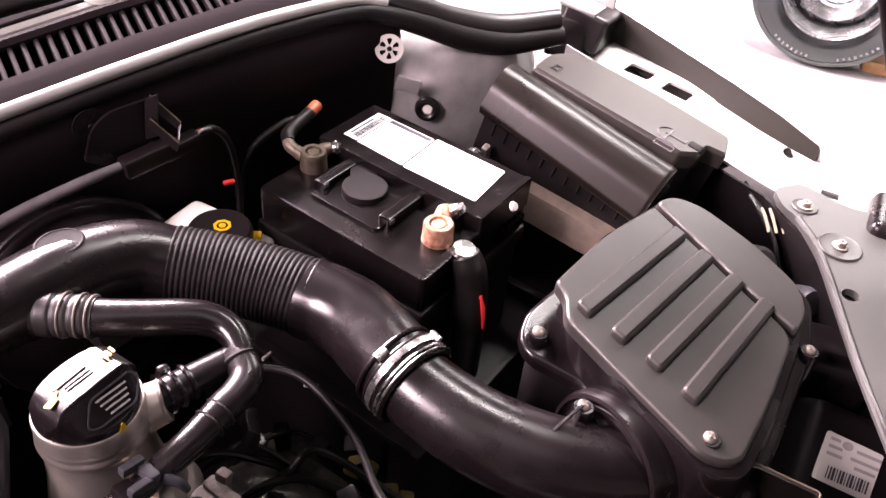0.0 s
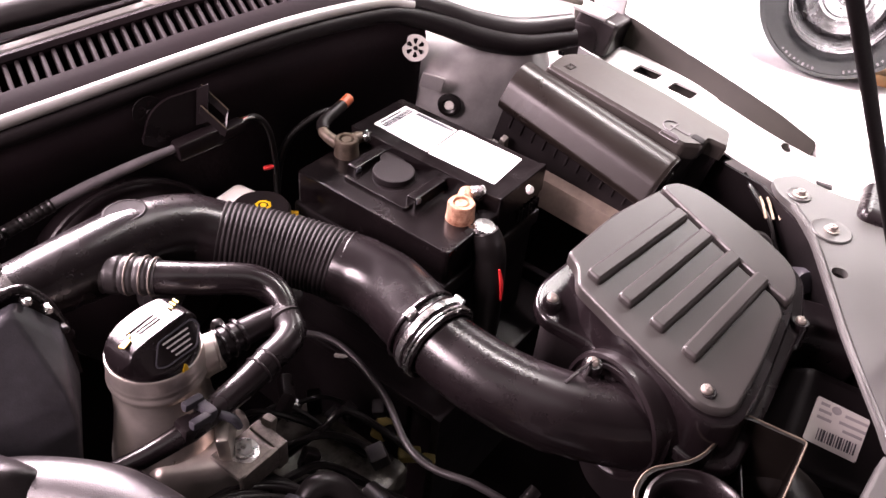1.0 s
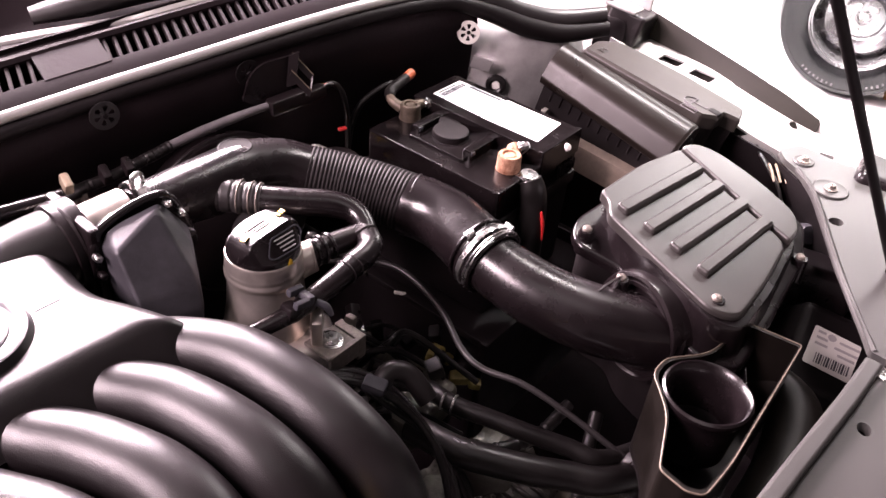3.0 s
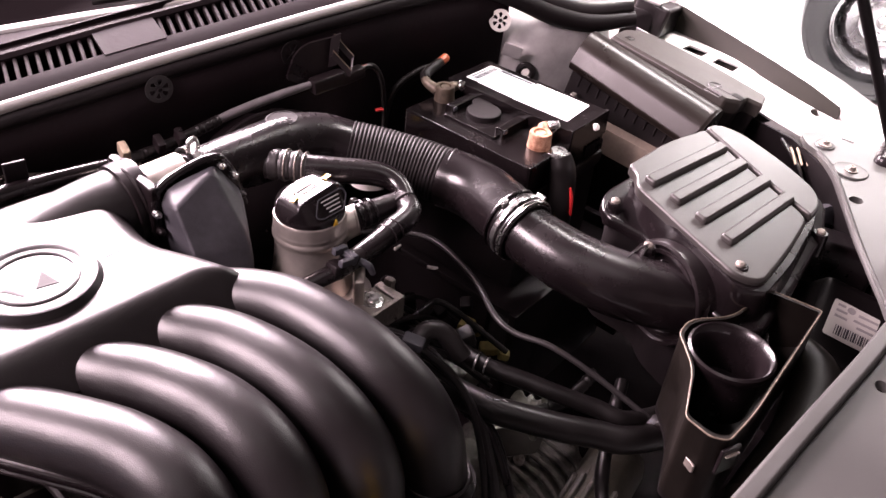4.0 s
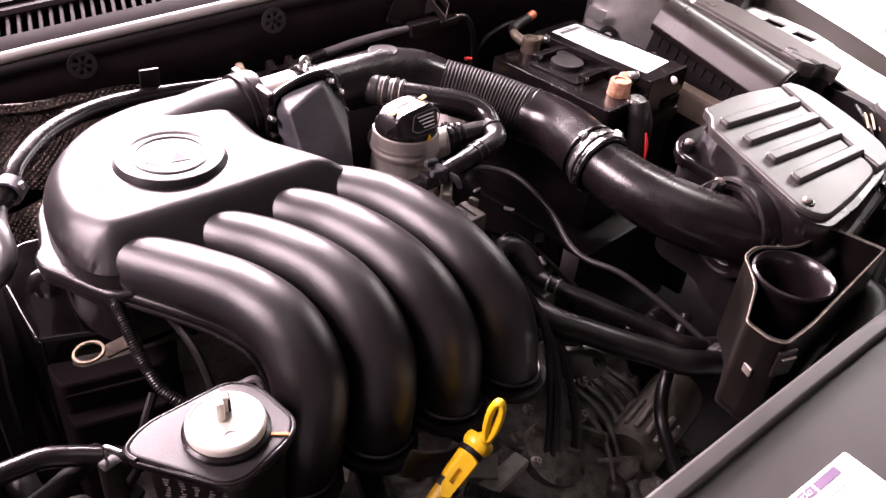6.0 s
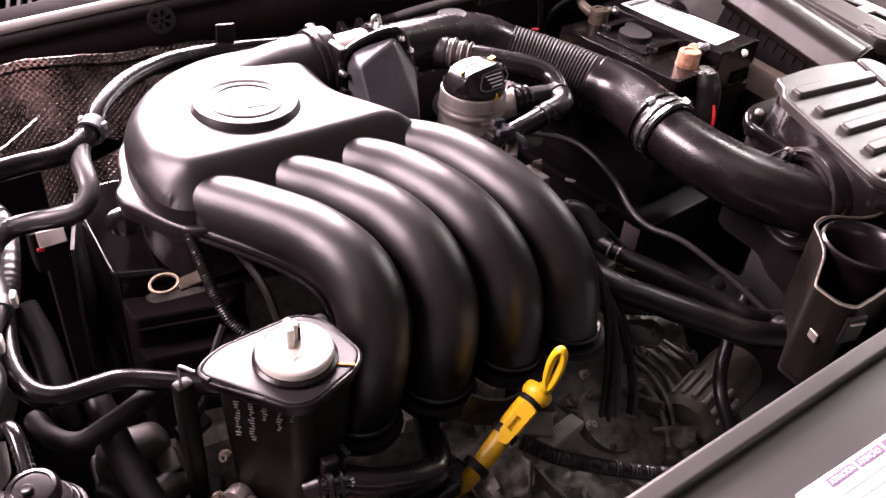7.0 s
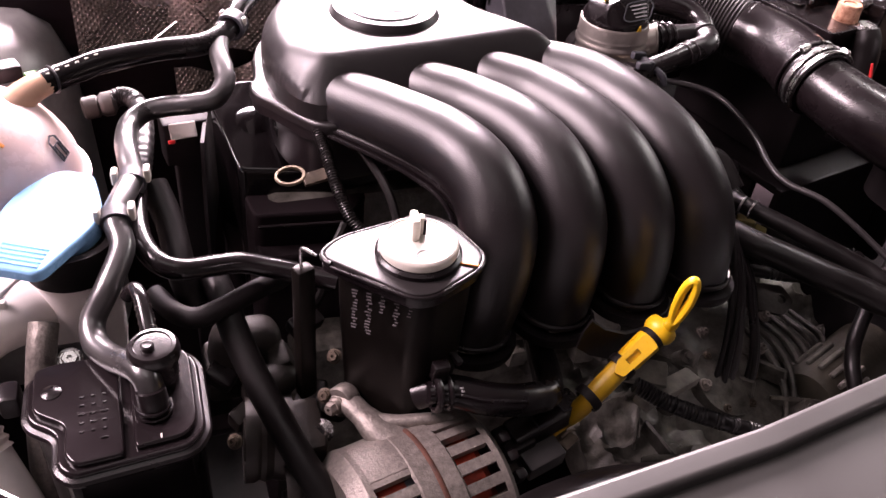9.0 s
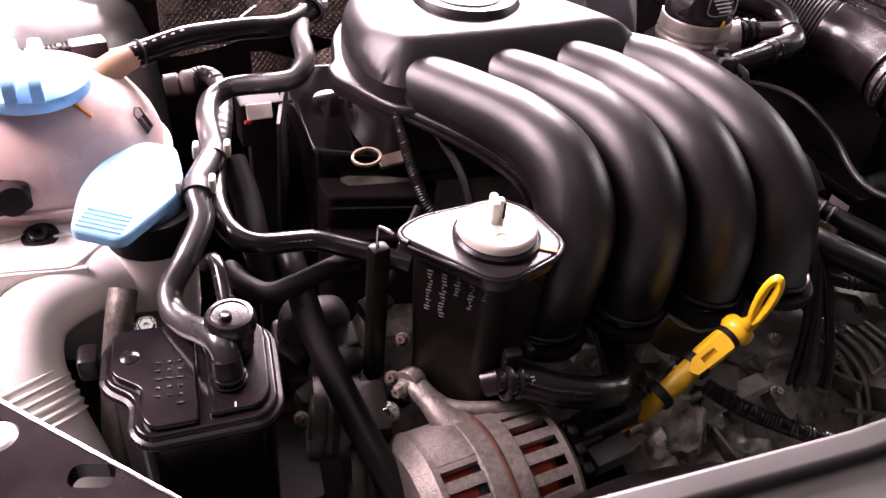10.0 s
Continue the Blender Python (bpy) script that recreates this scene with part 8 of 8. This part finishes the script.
tank = thing("coolant_tank", (-0.37, -0.06, 0.76), "milky pinkish plastic coolant tank with a blue screw cap", "coolant tank")
tc = V(-0.370, -0.058, 0.842)
bm = bmesh.new()
bmesh.ops.create_uvsphere(bm, u_segments=40, v_segments=24, radius=0.092)
bm.transform(Matrix.Translation(tc) @ Matrix.Diagonal((1.0, 0.95, 0.92, 1)))
part("sphere", bm, TANK, tank, "round milky tank")
part("seam", lathe([(0.091, -0.002), (0.0965, -0.002), (0.0965, 0.002), (0.091, 0.002)], Matrix.Translation(tc) @ Matrix.Diagonal((1.0, 0.95, 1, 1)) , 48, closed=True), TANK, tank)
part("nozzle", tube([(-0.325, -0.05, 0.905), (-0.308, -0.036, 0.912), (-0.296, -0.028, 0.914)], [0.013, 0.0115, 0.0098], 16, 4), material("orange_tan_plastic", (0.48, 0.28, 0.18), 0.4, stain=0.2, patch=30), tank, "tan outlet nozzle")
kc = V(-0.366, -0.088, 0.918)
bc = part("cap", lathe([(0.038, -0.002), (0.0415, 0.0), (0.0425, 0.006), (0.0415, 0.0095), (0.036, 0.0125), (0.020, 0.0145), (0, 0.015)], Matrix.Translation(kc), 56), BLUE, tank, "blue screw cap with raised grip")
for dx in (-0.012, 0.006):
    part("cap_grip", plate(rounded([(-0.042, -0.004), (0.042, -0.004), (0.040, 0.014), (0.020, 0.0185), (-0.020, 0.0185), (-0.040, 0.014)], 0.006), -0.0045, 0.0045, frame_on((kc.x + dx, kc.y, kc.z + 0.010), (1, 0.12, 0), (-0.12, 1, 0)), (), 0.002, 2), BLUE, bc, "upright grip fin")
part("yellow_mark", slab((0.022, 0.003, 0.001), frame_on((-0.334, -0.1015, 0.908), (0.4, -0.5, 0.77), (0.7, -0.3, -0.55)), 0.0003, 1), ORANGE, tank)
lm_ = frame_on((-0.2922, -0.081, 0.8832), (0.84, -0.25, 0.48), (0.3, 0.95, 0))
part("level_mark", join(*[tube([lm_ @ V(x, y, 0) for x, y in pts], 0.0009, 6, 1) for pts in (((-0.006, -0.010), (0.006, -0.010), (0.006, 0.008), (0.0, 0.011), (-0.006, 0.008), (-0.006, -0.010)), ((-0.003, -0.010), (-0.003, 0.003), (0.003, 0.003), (0.003, -0.010)))]), INK, tank, "small dark level mark")
part("side_plug", join(slab((0.05, 0.03, 0.024), pose(-0.400, -0.140, 0.858, 0, 0, 20), 0.005, 2), lathe([(0, 0.012), (0.011, 0.01), (0.012, -0.01)], frame_on((-0.385, -0.152, 0.862), (0.3, -0.9, 0.3)), 20)), PLASTIC, tank, "black sensor plug")

wash = thing("washer_filler", (-0.30, -0.16, 0.74), "white washer fluid filler neck with a folded blue cap", "washer filler")
part("neck", lathe([(0.02, 0.735), (0.026, 0.74), (0.0285, 0.76), (0.0305, 0.80), (0.0315, 0.838), (0.030, 0.84)], Matrix.Translation((-0.289, -0.168, 0)), 36), MILK, wash, "white filler neck")
part("neck_collar", lathe([(0.0295, 0.830), (0.0345, 0.830), (0.0345, 0.858), (0.029, 0.859)], Matrix.Translation((-0.289, -0.166, 0)), 36), MATT, wash, "black collar with notches")
cm = frame_on((-0.297, -0.158, 0.868), (0.02, -0.08, 1), (1, 0, 0))
leaf = rounded([(-0.043, -0.046), (-0.008, -0.062), (0.010, -0.040), (0.032, -0.014), (0.035, 0.006), (0.030, 0.046), (0.004, 0.058), (-0.028, 0.030), (-0.040, 0.0)], [0.006, 0.008, 0.02, 0.01, 0.01, 0.006, 0.03, 0.05, 0.05])
wc = part("cap", plate(leaf, -0.005, 0.004, cm, (), 0.003, 3), BLUE, wash, "folded pale blue cap")
part("cap_skirt", lathe([(0.031, -0.014), (0.0335, -0.012), (0.0335, -0.004), (0.030, 0.0), (0, 0.0)], cm, 36), BLUE, wc)
for k in range(5):
    part("grip_rib", slab((0.034, 0.002, 0.002), cm @ pose(0, 0, 0, 0, 0, -24), 0.0006, 1, at=(-0.002, -0.036 - k * 0.0045, 0.0045)), BLUE, wc)
ao = rounded([(-0.30, -0.132), (-0.345, -0.140), (-0.395, -0.128), (-0.46, -0.128), (-0.46, -0.20), (-0.386, -0.197), (-0.345, -0.198), (-0.325, -0.17), (-0.30, -0.165)], 0.006)
part("arm", join(plate(ao, 0.822, 0.830, None, (), 0.003, 2), slab((0.13, 0.005, 0.022), pose(-0.40, -0.197, 0.817, 0, 0, 1), 0.002, 2)), MILK, wash, "white mounting arm")
for dx, a in ((0.022, 10), (0.022, -30), (-0.02, 20)):
    part("arm_rib", slab((0.026, 0.003, 0.003), pose(-0.371 + dx, -0.159, 0.831, 0, 0, a), 0.001, 1), MILK, wash)
part("bolt", bolt((-0.371, -0.159, 0.8302), (0, -0.2, 1), 0.009, 0.006, 1.5), PLASTIC, wash)
part("bolt", bolt((-0.298, -0.232, 0.793), (0.1, -0.5, 0.85), 0.007, 0.007, 1.3), STEEL, wash, "bright hexagon bolt")
part("bolt_foot", slab((0.04, 0.03, 0.03), pose(-0.298, -0.222, 0.776, 20, 0, 0), 0.006), PLASTIC, wash)
part("pipe", tube([(-0.31, -0.168, 0.802), (-0.335, -0.18, 0.802), (-0.360, -0.192, 0.800), (-0.380, -0.212, 0.792), (-0.384, -0.238, 0.774), (-0.374, -0.262, 0.748), (-0.358, -0.287, 0.712), (-0.340, -0.315, 0.665), (-0.33, -0.33, 0.62)], [0.0245, 0.0255, 0.026, 0.0265, 0.0265, 0.026, 0.026, 0.026, 0.026], 24, 8), MILK, wash, "white filler pipe elbow")
part("bellows", tube([(-0.3835, -0.246, 0.766), (-0.370, -0.268, 0.740)], 0.0268, 24, 30, wave=lambda s: 0.0012 * math.sin(s * 900)), MILK, wash)
hv = thing("small_hose", (-0.32, -0.26, 0.7), "dull grey metal pipe beside the canister", "pipe")
part("pipe", tube([(-0.312, -0.212, 0.815), (-0.316, -0.228, 0.80), (-0.324, -0.245, 0.76), (-0.33, -0.262, 0.71), (-0.33, -0.27, 0.66)], 0.0105, 16, 6), CAST, hv)
wl = thing("wiring_plug", (-0.44, 0.09, 0.85), "black corrugated loom with a green clip on the wing", "cable")
part("conduit", tube([(-0.50, 0.02, 0.87), (-0.45, 0.05, 0.87), (-0.40, 0.075, 0.868), (-0.36, 0.09, 0.866)], 0.008, 12, 20, wave=lambda s: 0.0009 * math.sin(s * 1300)), RUBBER, wl)
part("plug", slab((0.035, 0.022, 0.016), pose(-0.35, 0.095, 0.866, 0, 0, 20), 0.003), PLASTIC, wl)
part("green_clip", slab((0.012, 0.01, 0.006), pose(-0.325, 0.10, 0.858, 0, 0, 20), 0.001, 1), material("green_plastic", (0.03, 0.22, 0.02), 0.5), wl)
wp = thing("plug_box", (-0.18, 0.17, 0.36), "pale label on a dark plug box below the hoses", "connector")
part("box", join(slab((0.045, 0.03, 0.05), pose(-0.192, 0.058, 0.80, 0, 0, 8), 0.004), slab((0.03, 0.02, 0.42), pose(-0.19, 0.066, 0.57, 0, 0, 5), 0.004)), MATT, wp)
part("pale_plate", slab((0.026, 0.004, 0.016), pose(-0.193, 0.0405, 0.8175, -30, 0, 8), 0.001, 1), PAPERGREY, wp)
part("red_tab", slab((0.007, 0.004, 0.004), pose(-0.205, 0.038, 0.807, -20, 0, 8), 0.0008, 1), REDPLASTIC, wp)
td = thing("radiator_hose", (0.1, -0.43, 0.7), "broad black radiator hose below the front panel", "hose")
part("hose", tube([(-0.08, -0.46, 0.66), (-0.02, -0.425, 0.71), (0.06, -0.415, 0.725), (0.15, -0.43, 0.72), (0.24, -0.46, 0.70)], 0.030, 22, 8), RUBBER, td)

# bonnet prop
prop = thing("bonnet_prop", (0.852, -0.338, 0.87), "slim black bonnet prop rod leaning up from the wing", "prop rod")
part("rod", tube([(0.852, -0.338, 0.87), (0.426, -0.186, 1.5)], 0.005, 14, 2), MATT, prop)
part("foot", slab((0.03, 0.02, 0.02), Matrix.Translation((0.852, -0.338, 0.886)), 0.005), PLASTIC, prop)
